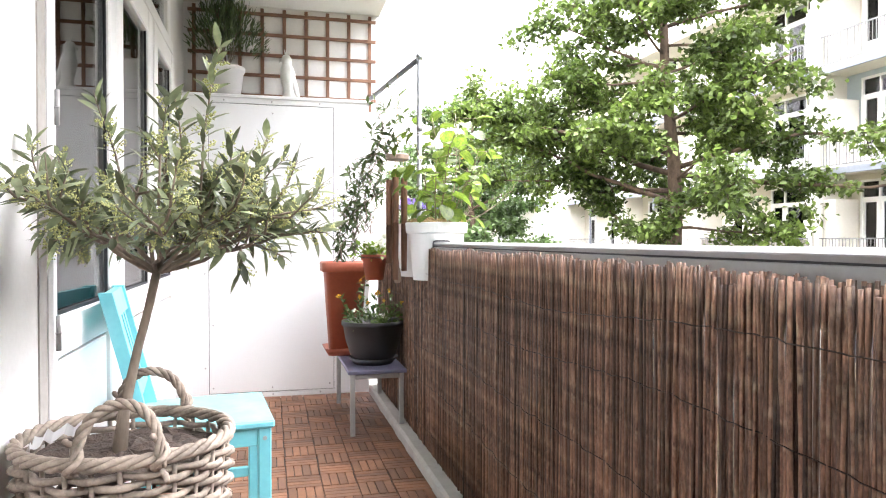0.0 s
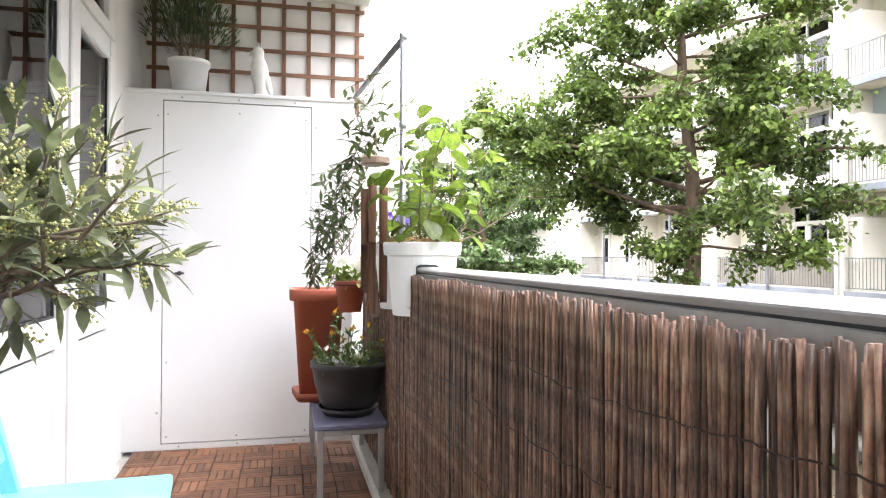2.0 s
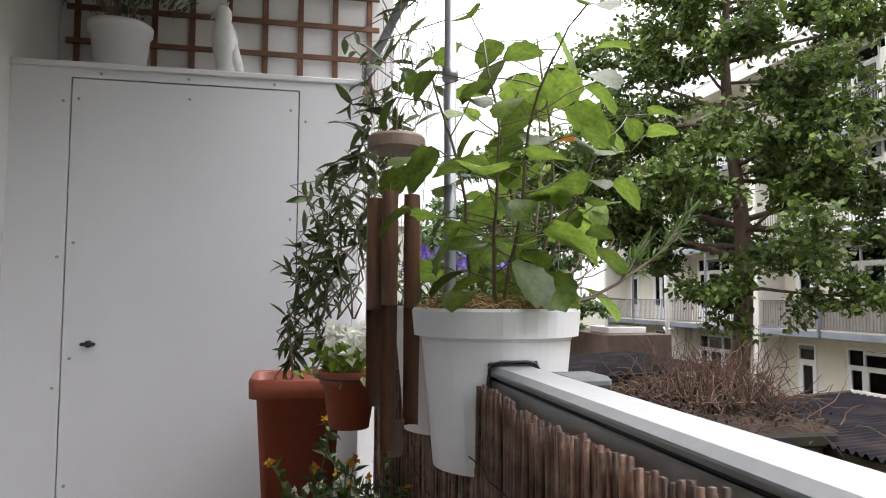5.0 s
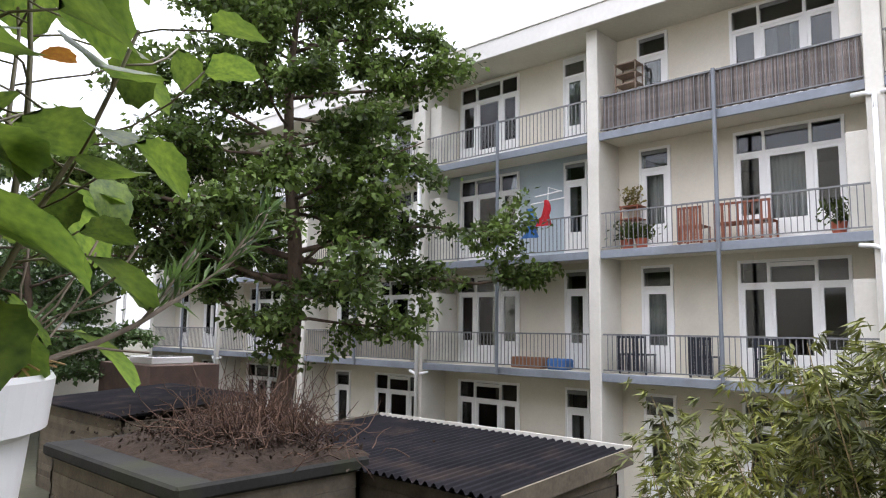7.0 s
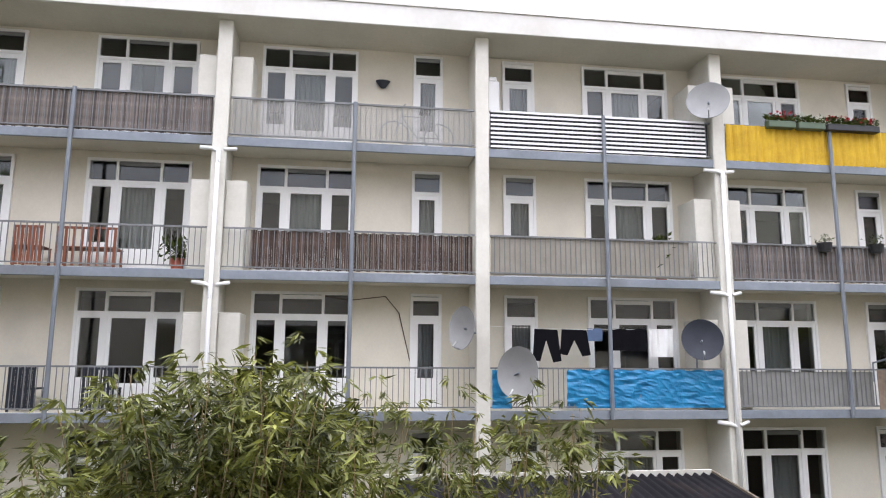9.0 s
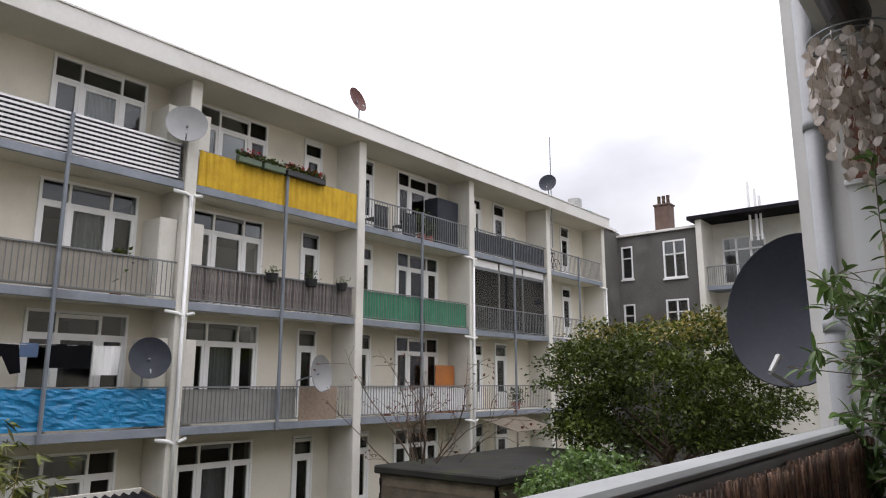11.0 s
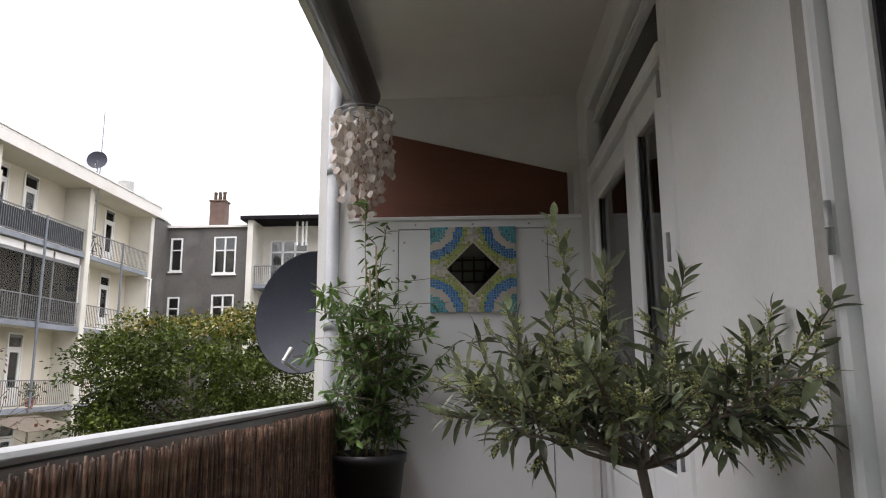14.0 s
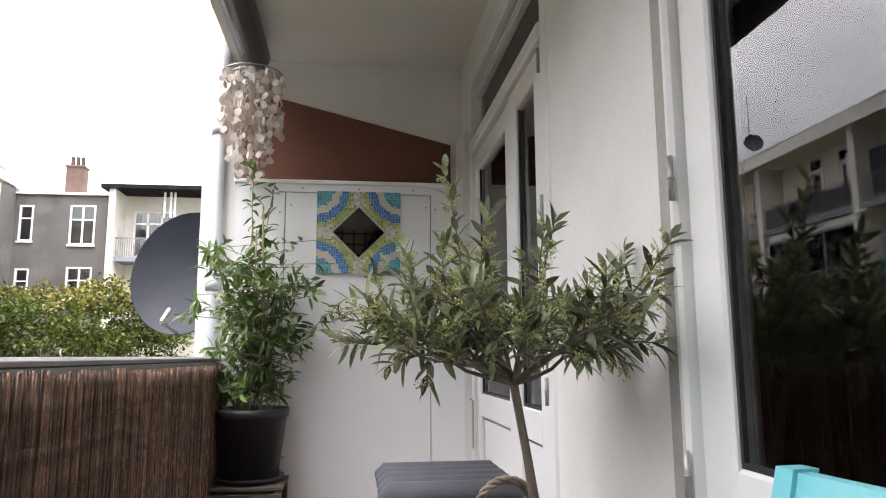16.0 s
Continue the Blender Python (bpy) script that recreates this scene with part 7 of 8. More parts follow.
def facade_things():
    L1, L2, L3 = LEVELS[1:]
    B = {n: (POSTS[i + 1] + 0.2, POSTS[i] - 0.2) for i, n in enumerate("WXYZABCDEFG")}
    greywood = material("grey_brown_reed_screen", (0.22, 0.185, 0.165), (0.11, 0.092, 0.085), 0.9, rand=0.45, bump=0)
    brownwood = material("dark_brown_reed_screen", (0.12, 0.075, 0.055), (0.05, 0.032, 0.026), 0.9, rand=0.45, bump=0)
    greycloth = material("grey_screen_cloth", (0.30, 0.295, 0.28), (0.23, 0.225, 0.215), 0.9, scale=3, fine=25, bump=0.1)
    net = material("thin_grey_net", (0.50, 0.48, 0.44), (0.40, 0.385, 0.36), 0.9, scale=3, fine=25, bump=0)
    nn, nl = net.node_tree.nodes, net.node_tree.links
    holes, weave = nn.new("ShaderNodeBsdfTransparent"), nn.new("ShaderNodeMixShader")
    weave.inputs[0].default_value = 0.68
    nl.new(nn["Principled BSDF"].outputs[0], weave.inputs[1])
    nl.new(holes.outputs[0], weave.inputs[2])
    nl.new(weave.outputs[0], nn["Material Output"].inputs[0])
    beige = material("beige_screen_cloth", (0.36, 0.33, 0.28), (0.28, 0.255, 0.215), 0.9, scale=3, fine=25, bump=0.1)
    yellow = material("yellow_cloth", (0.62, 0.40, 0.02), (0.48, 0.29, 0.015), 0.8, scale=3, fine=20, bump=0.1)
    green = material("green_mesh_cloth", (0.04, 0.26, 0.14), (0.03, 0.19, 0.10), 0.8, scale=2, fine=25, bump=0.1)
    blue = material("blue_tarpaulin", (0.015, 0.23, 0.46), (0.01, 0.15, 0.33), 0.35, scale=5, fine=20, bump=0.4, dist=0.02)
    white = FRAMEW
    slat_screen(*B["A"], L3 + 0.04, L3 + 0.9, FX + 0.03, "weathered grey-brown reed screen on a balcony rail", greywood, 0.035, 0.004)
    slat_screen(B["B"][0], B["B"][1] - 0.5, L2 + 0.04, L2 + 0.84, FX + 0.03, "dark brown reed screen on a balcony rail", brownwood, 0.04, 0.003)
    slat_screen(*B["D"], L2 + 0.04, L2 + 0.86, FX + 0.03, "dark grey wooden slat screen on a balcony rail", greywood, 0.06, 0.008)
    slat_screen(B["C"][0] + 0.1, B["C"][1], L3 + 0.05, L3 + 0.9, FX - 0.035, "white horizontal slats over a dark balcony screen", FRAMEW, 0.05, 0.05, True)
    sheets = [("dark_backing", B["C"], L3 + 0.05, L3 + 0.88, DISHDARK, "dark cloth behind the white slats", FX + 0.04, 1, 0.002), ("balcony_cloth", B["B"], L3 + 0.05, L3 + 0.86, net, "thin grey screening cloth tied to a balcony rail", FX + 0.035, 2, 0.004),
              ("balcony_cloth", (B["C"][0] + 0.6, B["C"][1]), L2 + 0.03, L2 + 0.86, beige, "beige screening cloth tied to a balcony rail", FX + 0.03, 1.5, 0.006), ("balcony_cloth", B["D"], L3 + 0.0, L3 + 0.86, yellow, "bright yellow cloth hung over a balcony rail", FX - 0.055, 5.5, 0.022),
              ("balcony_cloth", B["E"], L2 + 0.03, L2 + 0.84, green, "green mesh cloth along a balcony rail", FX + 0.03, 2, 0.005), ("balcony_cloth", B["E"], L1 + 0.06, L1 + 0.84, white, "white screening cloth along a balcony rail", FX + 0.03, 2, 0.006),
              ("balcony_cloth", (B["D"][0] + 1.9, B["D"][1]), L1 + 0.06, L1 + 0.82, greycloth, "grey screening cloth on a balcony rail", FX + 0.03, 1.5, 0.006), ("balcony_cloth", B["F"], L3 + 0.05, L3 + 0.8, DISHDARK, "dark cloth along a balcony rail", FX + 0.03, 2, 0.004),
              ("balcony_cloth", (B["Y"][0] + 0.1, B["Y"][1]), L1 + 0.05, L1 + 0.84, beige, "cream screening cloth along a balcony rail", FX + 0.03, 2, 0.006)]
    for k, (name, (y0, y1), z0, z1, mat, label, x, folds, amp) in enumerate(sheets):
        whole(name, cloth(y0, y1, z0, z1, x, folds, amp, seed=k), mat, label, "cloth")
    for y0, y1, label in ((B["C"][0], B["C"][0] + 3.5, "shiny wrinkled blue tarpaulin tied to a balcony rail"), (B["C"][1] - 0.4, B["C"][1], "end of a wrinkled blue tarpaulin on the rail")):
        n, m = int((y1 - y0) / 0.035), 22
        top = []
        for j in range(m + 1):
            for i in range(n + 1):
                y, z = y0 + (y1 - y0) * i / n, L1 + 0.05 + (0.79 + 0.012 * math.sin(i * 0.5)) * j / m
                q = Vector((y * 2.2 + z * 1.1, z * 5.5 - y * 0.8, 3.0))
                top.append((FX - 0.055 + 0.075 * abs(noise.noise(q)) + 0.03 * abs(noise.noise(q * 2.3)), y, z))
        k = n + 1
        grid = [(j * k + i, j * k + i + 1, j * k + k + i + 1, j * k + k + i) for j in range(m) for i in range(n)]
        o = len(top)
        whole("tarpaulin", Shape().add(top + [(x + 0.004, y, z) for x, y, z in top], grid + [tuple(o + v for v in reversed(f)) for f in grid]), blue, label, "tarpaulin")
    whole("board", Shape().box(FX - 0.05, FX - 0.03, B["D"][0] + 0.55, B["D"][0] + 1.85, L1 - 0.05, L1 + 0.86, 0.004), PALEWOOD, "pale wooden board leaning on a balcony rail", "board")
    # lockers beside the party walls
    for i in (3, 5, 7, 9):
        for k, z in enumerate((L1, L2, L3)):
            for s in (-1, 1):
                if i == 9 and s > 0:
                    continue
                t = thing("balcony_locker", "white balcony locker against the party wall", "locker", (15.96, POSTS[i] + s * 0.345, z - 0.004), group="white balcony lockers")
                h = (1.95, 1.9, 1.85)[k]
                part("body", Shape().box(-0.37, 0.415, -0.215, 0.215, 0.0, h, 0.01), CREAMPOST, t)
                part("door", Shape().box(-0.382, -0.371, -0.19, 0.19, 0.05, h - 0.05, 0.003), CREAMPOST, t)
    dishes = [((15.15, -5.85, L3 + 1.27), 0.46, DISHGREY, (-0.8, 0.45, 0.3), (15.42, -6.1, L3 + 0.885)), ((15.2, -0.25, L1 + 1.67), 0.41, DISHGREY, (-0.48, 0.85, 0.1), (15.42, -0.6, L1 + 1.3)),
              ((15.0, -1.35, L1 + 0.78), 0.48, DISHGREY, (-0.65, 0.7, 0.1), (15.42, -1.2, L1 + 0.4)), ((15.15, -5.4, L1 + 1.47), 0.42, DISHDARK, (-0.85, 0.35, 0.3), (15.42, -5.4, L1 + 0.885)),
              ((14.95, -9.95, L1 + 1.2), 0.44, DISHGREY, (-0.85, -0.2, 0.1), (15.42, -9.6, L1 + 0.6)), ((15.15, -11.2, 9.4), 0.36, DISHRED, (-0.95, -0.15, 0.3), (15.2, -11.35, 8.78)), ((15.2, -22.25, 9.35), 0.36, DISHDARK, (-0.3, 0.9, 0.3), (15.2, -22.3, 8.78)),
              ((15.3, 6.2, -2.1), 0.42, DISHGREY, (-0.6, -0.7, 0.3), (15.4, 6.1, -2.78))]
    for at, r, mat, way, foot in dishes:
        d = thing("satellite_dish", {DISHGREY: "grey satellite dish on a bracket", DISHDARK: "dark satellite dish on a bracket", DISHRED: "rusty red satellite dish on a roof pole"}[mat], "satellite dish", at)
        build_dish(d, r, mat, way)
        f = Vector(foot) - Vector(at)
        part("bracket", Shape().tube([(0, 0, 0), (f.x, f.y, f.z * 0.3), f], 0.022, 6), POLESTEEL, d)
    mast = thing("aerial_mast", "thin aerial mast on the roof edge", "aerial", (15.2, -22.5, L3 + 0.9))
    part("mast", Shape().tube([(0, 0, 0), (0, 0, 4.8)], 0.02, 6), POLESTEEL, mast)
    v = thing("roof_vent", "dark square roof vent", "vent", (17.0, -22.8, 8.72))
    part("body", Shape().box(-0.35, 0.35, -0.35, 0.35, 0.0, 0.75, 0.03), ROOFDARK, v)
    part("hood", Shape().box(-0.42, 0.42, -0.42, 0.42, 0.75, 0.88, 0.03), ROOFDARK, v)
    # washing line
    w = thing("washing_line", "washing line across a balcony", "washing line", (15.6, -0.9, L1 + 1.72))
    part("line", Shape().tube([(0, 0.1, 0.02), (0, -2.0, -0.03), (0, -4.9, 0.02)], 0.005, 4), FRAMEW, w)
    black = material("black_cloth", (0.008, 0.008, 0.01), None, 0.95, bump=0.1, spec=0.05)
    denim = material("blue_denim", (0.10, 0.15, 0.26), None, 0.9, bump=0.1)

    def trousers(y0, y1, mat, length, label):
        s = Shape()
        for u in (0, 0.02):
            c = (y0 + y1) / 2
            s.add([(15.6 + u, y1, L1 + 1.70), (15.6 + u, y0, L1 + 1.68), (15.6 + u, y0 - 0.08, L1 + 1.7 - length), (15.6 + u, y0 + 0.10, L1 + 1.67 - length), (15.6 + u, c, L1 + 1.47), (15.6 + u, y1 - 0.11, L1 + 1.69 - length), (15.6 + u, y1 + 0.05, L1 + 1.72 - length)], [(0, 1, 2, 3, 4, 5, 6)])
        s.f += [(i, (i + 1) % 7, 7 + (i + 1) % 7, 7 + i) for i in range(7)]
        whole("trousers", s, mat, label, "clothes", group="washing on the line")
    trousers(-2.35, -1.85, black, 0.68, "black trousers hanging on the washing line")
    trousers(-3.0, -2.45, black, 0.55, "black trousers hanging on the washing line")
    whole("jeans", cloth(-3.35, -3.02, L1 + 1.45, L1 + 1.72, 15.6, 2, 0.015, seed=3), denim, "folded blue jeans on the washing line", "clothes", group="washing on the line")
    whole("black_shirt", cloth(-4.35, -3.55, L1 + 1.25, L1 + 1.72, 15.6, 2, 0.02, seed=4), black, "black shirt on the washing line", "clothes", group="washing on the line")
    whole("white_shirt", cloth(-4.95, -4.40, L1 + 1.12, L1 + 1.72, 15.6, 5, 0.04, seed=5), FRAMEW, "white shirt on the washing line", "clothes", group="washing on the line")
    red = material("red_cloth", (0.5, 0.02, 0.03), None, 0.8, bump=0.1)
    bag = material("blue_cloth", (0.05, 0.16, 0.42), None, 0.8, bump=0.1)

    def drawn(y0, y1, z0, z1, top, seed):
        """A cloth gathered towards its peg."""
        s = cloth(y0, y1, z0, z1, FX - 0.03, 5, 0.03, seed=seed)
        c = (y0 + y1) / 2
        out = []
        for x, y, z in s.v:
            u = (z - z0) / (z1 - z0)
            w = (1 - u) * (1 + 0.25 * math.sin(u * 9 + seed)) + top * u
            out.append((x, c + (y - c) * w + 0.05 * math.sin(u * 5 + seed), z))
        s.v = out
        return s
    whole("red_bag", drawn(11.75, 12.15, L2 + 0.72, L2 + 1.36, 0.3, 1), red, "red cloth bag hung above a balcony rail", "bag")
    whole("blue_bag", drawn(12.15, 12.65, L2 + 0.45, L2 + 1.2, 0.35, 2), bag, "blue cloth bag hung on a balcony rail", "bag")
    whole("airing_rack", Shape().tube([(15.7, 11.6, L2 + 1.42), (15.7, 12.6, L2 + 1.36)], 0.02, 5).tube([(15.75, 11.7, L2 + 1.62), (15.75, 12.5, L2 + 1.55)], 0.02, 5).tube([(15.72, 12.1, L2 + 1.3), (15.75, 12.1, L2 + 1.75), (16.37, 12.1, L2 + 1.75)], 0.014, 5), FRAMEW, "white folding drying rack on the balcony wall", "drying rack")
    whole("cardboard_box", Shape().box(15.7, 16.1, 12.3, 13.25, L1 - 0.004, L1 + 0.27, 0.02), material("brown_box", (0.26, 0.12, 0.06), (0.2, 0.09, 0.045), 0.8, bump=0.1), "low brown box on a balcony", "box")
    # flower boxes on the yellow balcony
    rng = random.Random(8)
    for k, y in enumerate((-7.7, -8.45, -9.2, -9.85)):
        t = thing("flower_box", "balcony flower box with red and white blooms", "flower box", (FX - 0.14, y, L3 + 0.80), group="flower boxes on the rail")
        part("box", Shape().box(-0.09, 0.09, -0.34, 0.34, 0.0, 0.16, 0.015), material("green_plastic_box", (0.10, 0.14, 0.09), None, 0.6, bump=0) if k == 0 else (bpy.data.materials["green_plastic_box"] if k < 2 else BLACKPOT), t)
        part("hook", Shape().box(0.085, 0.13, -0.2, 0.2, 0.1, 0.13), RAILSTEEL, t)
        q = [Vector((rng.uniform(-0.1, 0.1), rng.uniform(-0.34, 0.34), 0.15 + rng.uniform(0, 0.14))) for _ in range(150)]
        leaf_part("leaves", q, [around(rng, (0, 0, 0.3), 0.6) for _ in q], 0.09, 0.06, LEAFBUSH, t, seed=k)
        q = [Vector((rng.uniform(-0.12, 0.1), rng.uniform(-0.34, 0.34), 0.22 + rng.uniform(0, 0.12))) for _ in range(40)]
        leaf_part("blooms", q, [around(rng, (0, 0, 0.3), 0.6) for _ in q], 0.07, 0.07, red if k != 1 else FLOWERW, t, seed=k + 9)
    # furniture that shows through the rails
    chairwood = material("red_brown_wood", (0.26, 0.085, 0.04), (0.17, 0.055, 0.028), 0.6, island=0.2, bump=0)

    def garden_chair(y, z, mat, label, width=0.55):
        c = thing("garden_chair", label, "chair", (15.95, y, z - 0.004))
        for a in (-0.22, 0.22):
            for b in (-width / 2 + 0.03, width / 2 - 0.03):
                part("leg", Shape().box(a - 0.02, a + 0.02, b - 0.02, b + 0.02, 0, 0.42), mat, c)
        part("seat", Shape().box(-0.25, 0.25, -width / 2, width / 2, 0.42, 0.45, 0.008), mat, c)
        for k in range(8):
            b = -width / 2 + 0.03 + (width - 0.06) * k / 7
            part("back_slat", Shape().box(-0.26, -0.24, b - 0.026, b + 0.026, 0.06, 0.80), mat, c)
        part("back_rail", Shape().box(-0.265, -0.235, -width / 2, width / 2, 0.80, 0.85, 0.006), mat, c)
    garden_chair(8.45, L2, chairwood, "red-brown wooden garden chair on a balcony")
    garden_chair(7.35, L2, chairwood, "wide red-brown wooden garden bench on a balcony", 1.15)
    garden_chair(6.9, L1, DISHDARK, "dark plastic garden chair on a balcony", 0.6)
    garden_chair(9.85, L1, DISHDARK, "dark folded garden chair on a balcony", 0.7)
    garden_chair(8.3, L1, DISHDARK, "dark garden chair with clutter on a balcony", 0.5)
    garden_chair(-12.9, L3, DISHDARK, "dark chair on the upper balcony", 0.6)
    garden_chair(-14.2, L3, DISHDARK, "dark chair beside plants on the upper balcony", 0.6)
    whole("black_cabinet", Shape().box(15.75, 16.36, -16.85, -15.7, L3 - 0.004, L3 + 1.72, 0.02), DISHDARK, "tall black cabinet on the upper balcony", "cabinet")
    whole("canvas_canopy", Shape().add([(x, y, z + d) for d in (0, 0.02) for x, y, z in ((13.9, -17.6, -0.45), (13.9, -20.2, -0.45), (15.3, -20.2, -0.1), (15.3, -17.6, -0.1))], [(3, 2, 1, 0), (4, 5, 6, 7), (0, 1, 5, 4), (1, 2, 6, 5), (2, 3, 7, 6), (3, 0, 4, 7)]).tube([(13.92, -17.65, -2.78), (13.92, -17.65, -0.45)], 0.03, 6).tube([(13.92, -20.15, -2.78), (13.92, -20.15, -0.45)], 0.03, 6), material("faded_brown_canvas", (0.17, 0.14, 0.105), (0.12, 0.1, 0.075), 0.9, scale=3, fine=30, bump=0.1), "faded brown canvas canopy over a garden terrace", "canopy")
    rng2 = random.Random(77)
    for y0, z0, drop in ((0.9, L1 + 2.35, 1.5),):
        pts = [(WX - 0.012, y0 + 2.2, z0 + 0.12), (WX - 0.012, y0 + 1.2, z0 - 0.05), (WX - 0.012, y0 + 0.4, z0 + 0.05), (WX - 0.012, y0 + 0.1, z0 - 0.3), (WX - 0.012, y0 - 0.25 + rng2.uniform(-0.1, 0.1), z0 - drop)]
        whole("cable", Shape().tube(pts, 0.011, 5), TRUNK, "dark cable stapled to the balcony wall", "cable")
    whole("orange_screen", Shape().box(15.9, 15.94, -16.8, -15.8, L1, L1 + 1.55, 0.01), material("orange_wood", (0.48, 0.17, 0.03), (0.3, 0.1, 0.03), 0.6, scale=2, bump=0.1), "orange-brown wooden screen on a balcony", "screen")
    whole("white_boiler", Shape().box(15.7, 16.0, -1.15, -0.85, L3 + 0.95, L3 + 1.7, 0.03).box(15.75, 15.95, -1.1, -0.9, L3 + 1.7, L3 + 1.82, 0.02).box(15.72, 15.98, -1.1, -0.9, L3, L3 + 0.95), WHITE, "white unit on a stand on the upper balcony", "appliance")
    whole("blue_crate", Shape().box(15.7, 16.1, 11.6, 12.15, L1 - 0.004, L1 + 0.26, 0.04), bag, "blue plastic box on a balcony", "box")
    whole("bowl_wall_lamp", Shape().lathe([(0.0, 0.0), (0.06, 0.02), (0.16, 0.16), (0.17, 0.18), (0.0, 0.18)], 20, (16.30, 1.45), 0.6, 1.0), DISHDARK, "black bowl wall lamp beside a balcony door", "lamp").location.z = L3 + 1.6
    sh = thing("plant_shelf", "pale wooden shelf rack on a balcony", "shelf", (16.15, 10.05, L3))
    for z in (1.25, 1.5, 1.75):
        part("shelf_board", Shape().box(-0.2, 0.2, -0.3, 0.25, z, z + 0.03), PALEWOOD, sh)
    for x in (-0.2, 0.17):
        for y in (-0.3, 0.22):
            part("leg", Shape().box(x, x + 0.03, y, y + 0.03, 0, 1.8), PALEWOOD, sh)

    def potted(y, z, h, label, x=15.8):
        t = thing("potted_plant", label, "plant", (x, y, z - 0.004))
        part("pot", Shape().lathe([(0.0, 0.0), (0.11, 0.0), (0.15, 0.26), (0.13, 0.26), (0.0, 0.24)], 14), TERRA, t)
        q = [Vector((rng.gauss(0, 0.14), rng.gauss(0, 0.16), 0.25 + rng.uniform(0, h))) for _ in range(170)]
        leaf_part("leaves", q, [around(rng, (0, 0, 0.3), 0.6) for _ in q], 0.14, 0.06, LEAFBUSH, t, seed=int(y * 10) % 50)
    for y, z, h in ((9.95, L2, 0.35), (9.6, L2, 0.25), (5.6, L2, 0.4), (-4.85, L2, 0.75), (-14.9, L3, 0.8), (-15.3, L3, 0.5), (-13.4, L1, 0.5), (-20.5, L1, 0.5)):
        potted(y, z, h, "green potted plant on a balcony")
    ps = thing("plant_shelf", "small brown wall shelf with plants on a balcony", "shelf", (16.12, 10.12, L2 + 1.05))
    part("shelf_board", Shape().box(-0.2, 0.2, -0.38, 0.1, 0.0, 0.03), chairwood, ps)
    part("shelf_board", Shape().box(-0.2, 0.2, -0.38, 0.1, -0.3, -0.27), chairwood, ps)
    for y in (-0.36, 0.06):
        part("bracket", Shape().box(-0.18, -0.15, y, y + 0.03, -1.05, 0.0), chairwood, ps)
    q = [Vector((rng.gauss(0, 0.08), rng.gauss(-0.14, 0.14), 0.05 + rng.uniform(0, 0.4))) for _ in range(120)]
    leaf_part("trailing_plant", q, [around(rng, (0, 0, 0.3), 0.6) for _ in q], 0.13, 0.05, LEAFAUTUMN, ps, "brown-green plant", seed=2)
    for y in (-8.6, -9.9, -11.0):
        t = thing("rail_pot", "dark pot hooked on a balcony rail", "pot", (FX - 0.1, y, L2 + 0.72), group="pots on the rail")
        part("pot", Shape().lathe([(0.0, 0.0), (0.12, 0.0), (0.17, 0.2), (0.15, 0.2), (0.0, 0.18)], 14), BLACKPOT, t)
        q = [Vector((rng.gauss(0, 0.07), rng.gauss(0, 0.1), 0.18 + rng.uniform(0, 0.2))) for _ in range(40)]
        leaf_part("leaves", q, [around(rng, (0, 0, 0.3), 0.6) for _ in q], 0.09, 0.03, LEAFBUSH, t, seed=3)
    # glazed loggia
    lg = thing("glazed_loggia", "white framed glazed balcony enclosure with curtains", "enclosure", (FX + 0.06, -22.3, L2))
    for k in range(4):
        part("mullion", Shape().box(0, 0.05, 1.62 * k, 1.62 * k + 0.05, 0.0, 2.3), FRAMEW if k in (0, 3) else RAILSTEEL, lg)
        if k < 3:
            part("pane", Shape().box(0.02, 0.028, 1.62 * k + 0.05, 1.62 * (k + 1), 0.05, 2.2), GLASS, lg).visible_shadow = False
            part("head_panel", Shape().box(0.012, 0.045, 1.62 * k + 0.08, 1.62 * (k + 1) - 0.03, 2.31, 2.56, 0.004), FRAMEW, lg)
    part("transom", Shape().box(0.005, 0.045, 0.05, 4.9, 2.2, 2.29), RAILSTEEL, lg)
    veil = material("pale_blue_net_curtain", (0.78, 0.82, 0.85), (0.66, 0.71, 0.75), 0.9, scale=3, fine=30, bump=0.1, stretch=(1, 6, 0.2))
    for a, b in ((0.08, 1.55), (1.7, 3.2), (3.4, 3.9)):
        part("curtain", cloth(a, b, 0.05, 2.2, 0.10, 3, 0.03, seed=int(a)), veil, lg)

    def bicycle(at, rz, mat):
        b = thing("bicycle", "bicycle parked on a balcony", "bicycle", at, rz)
        for y in (-0.5, 0.5):
            w = Shape().tube([(0, y + 0.33 * math.cos(a * 0.2618), 0.34 + 0.33 * math.sin(a * 0.2618)) for a in range(25)], 0.016, 6, False)
            part("wheel", w, mat, b)
        part("frame", Shape().tube([(0, -0.5, 0.34), (0, -0.15, 0.8), (0, 0.35, 0.8), (0, 0.5, 0.34)], 0.016, 6).tube([(0, -0.15, 0.8), (0, 0.0, 0.32), (0, 0.35, 0.8)], 0.016, 6).tube([(0, -0.5, 0.34), (0, 0.0, 0.32)], 0.014, 6), mat, b)
        part("saddle", Shape().box(-0.06, 0.06, -0.3, -0.05, 0.86, 0.92, 0.02).tube([(0, -0.16, 0.78), (0, -0.17, 0.87)], 0.014, 6), BLACKPOT, b)
        part("handlebar", Shape().tube([(-0.25, 0.3, 0.98), (0, 0.36, 1.0), (0.25, 0.3, 0.98)], 0.014, 6).tube([(0, 0.35, 0.8), (0, 0.36, 1.0)], 0.014, 6), mat, b)
    bicycle((15.85, 0.7, L3 - 0.004), 4, GALV)
    bicycle((15.85, -23.4, L3 - 0.004), 0, DISHDARK)
    bicycle((15.85, 25.5, L1 - 0.004), 0, FRAMEW)


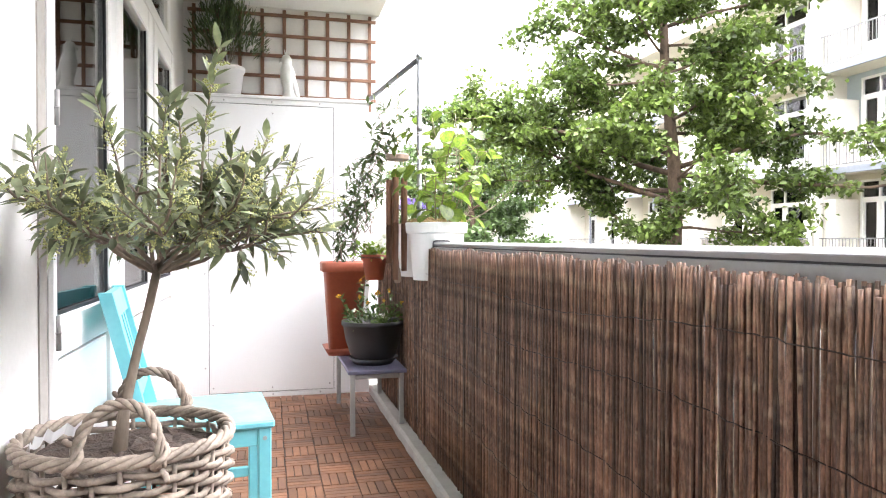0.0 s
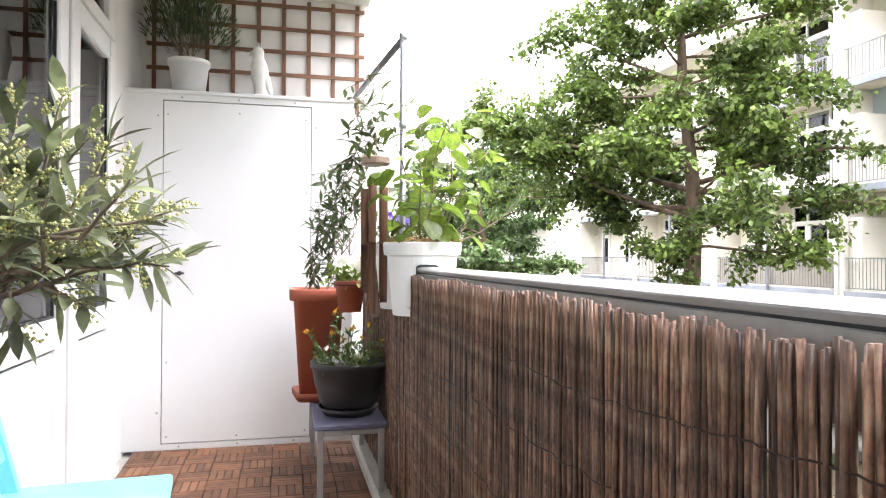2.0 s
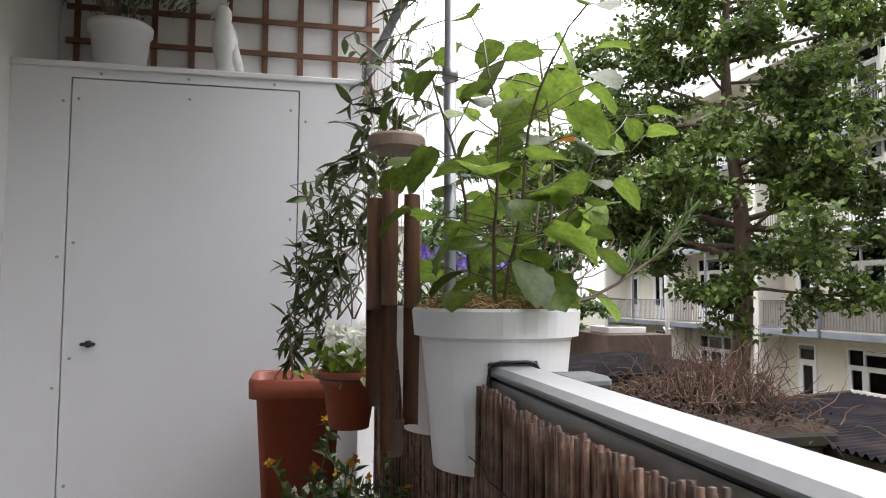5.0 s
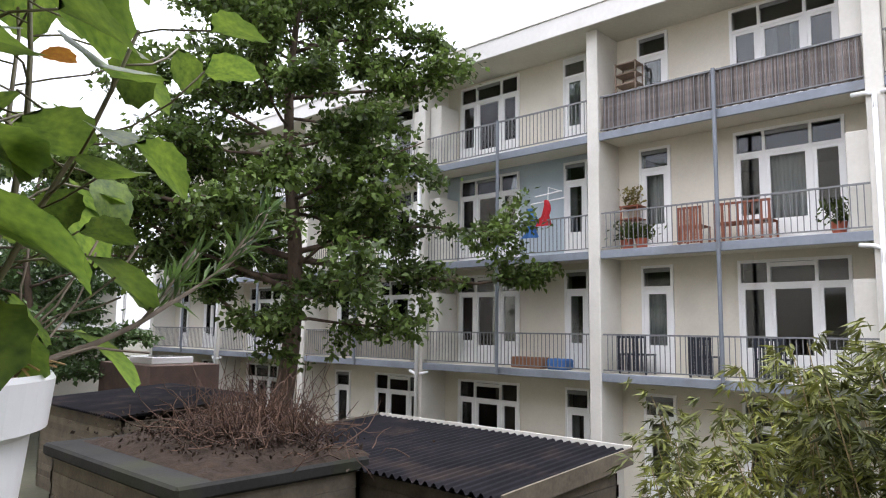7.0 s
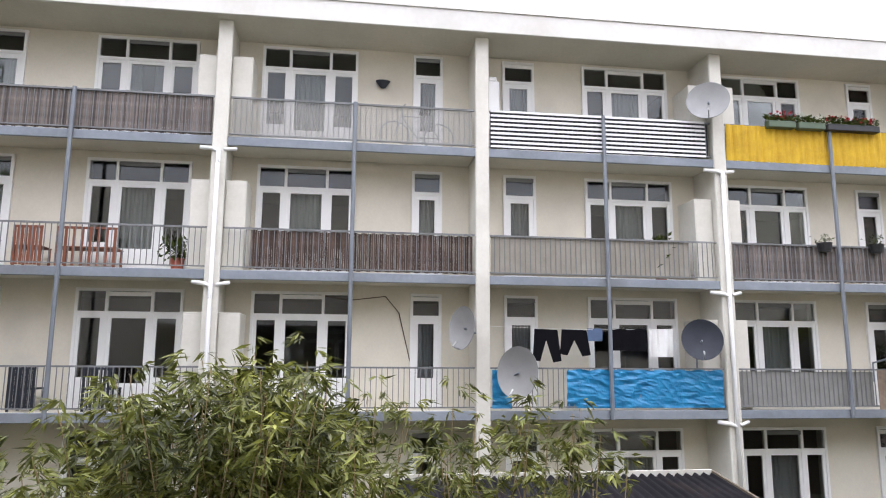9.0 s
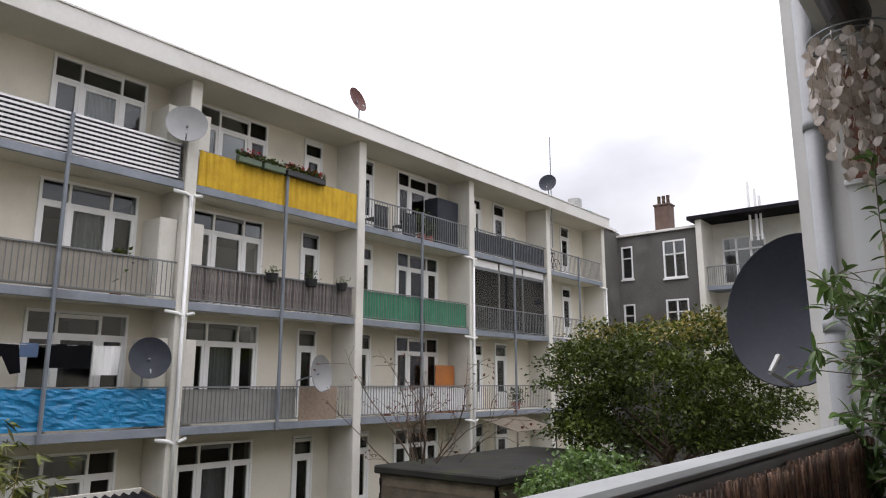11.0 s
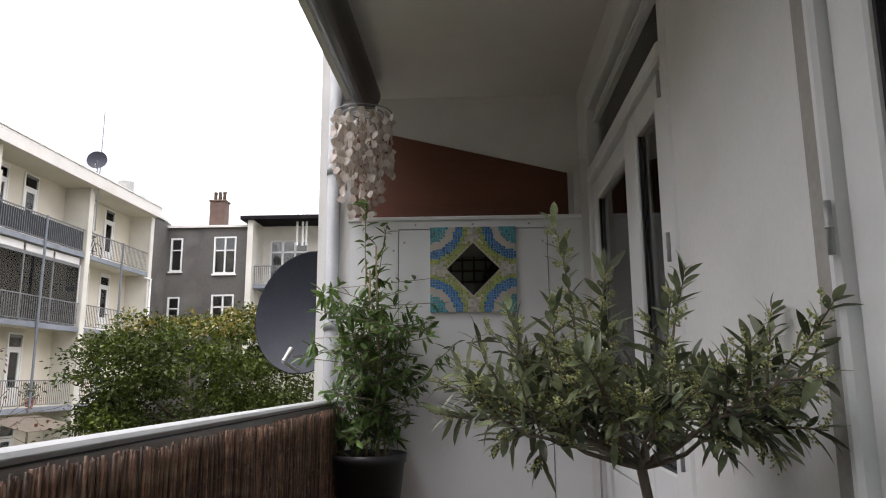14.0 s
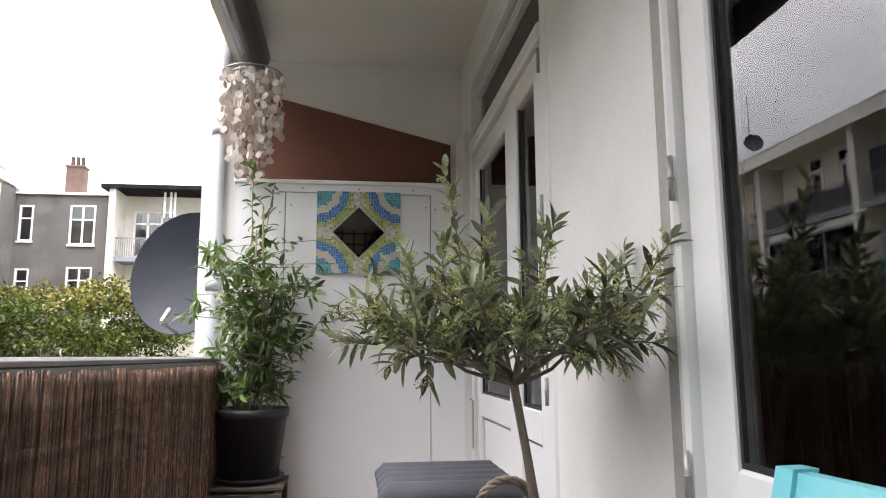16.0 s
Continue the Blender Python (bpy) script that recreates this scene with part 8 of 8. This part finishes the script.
trees()
yard()
end_buildings()
facade_things()
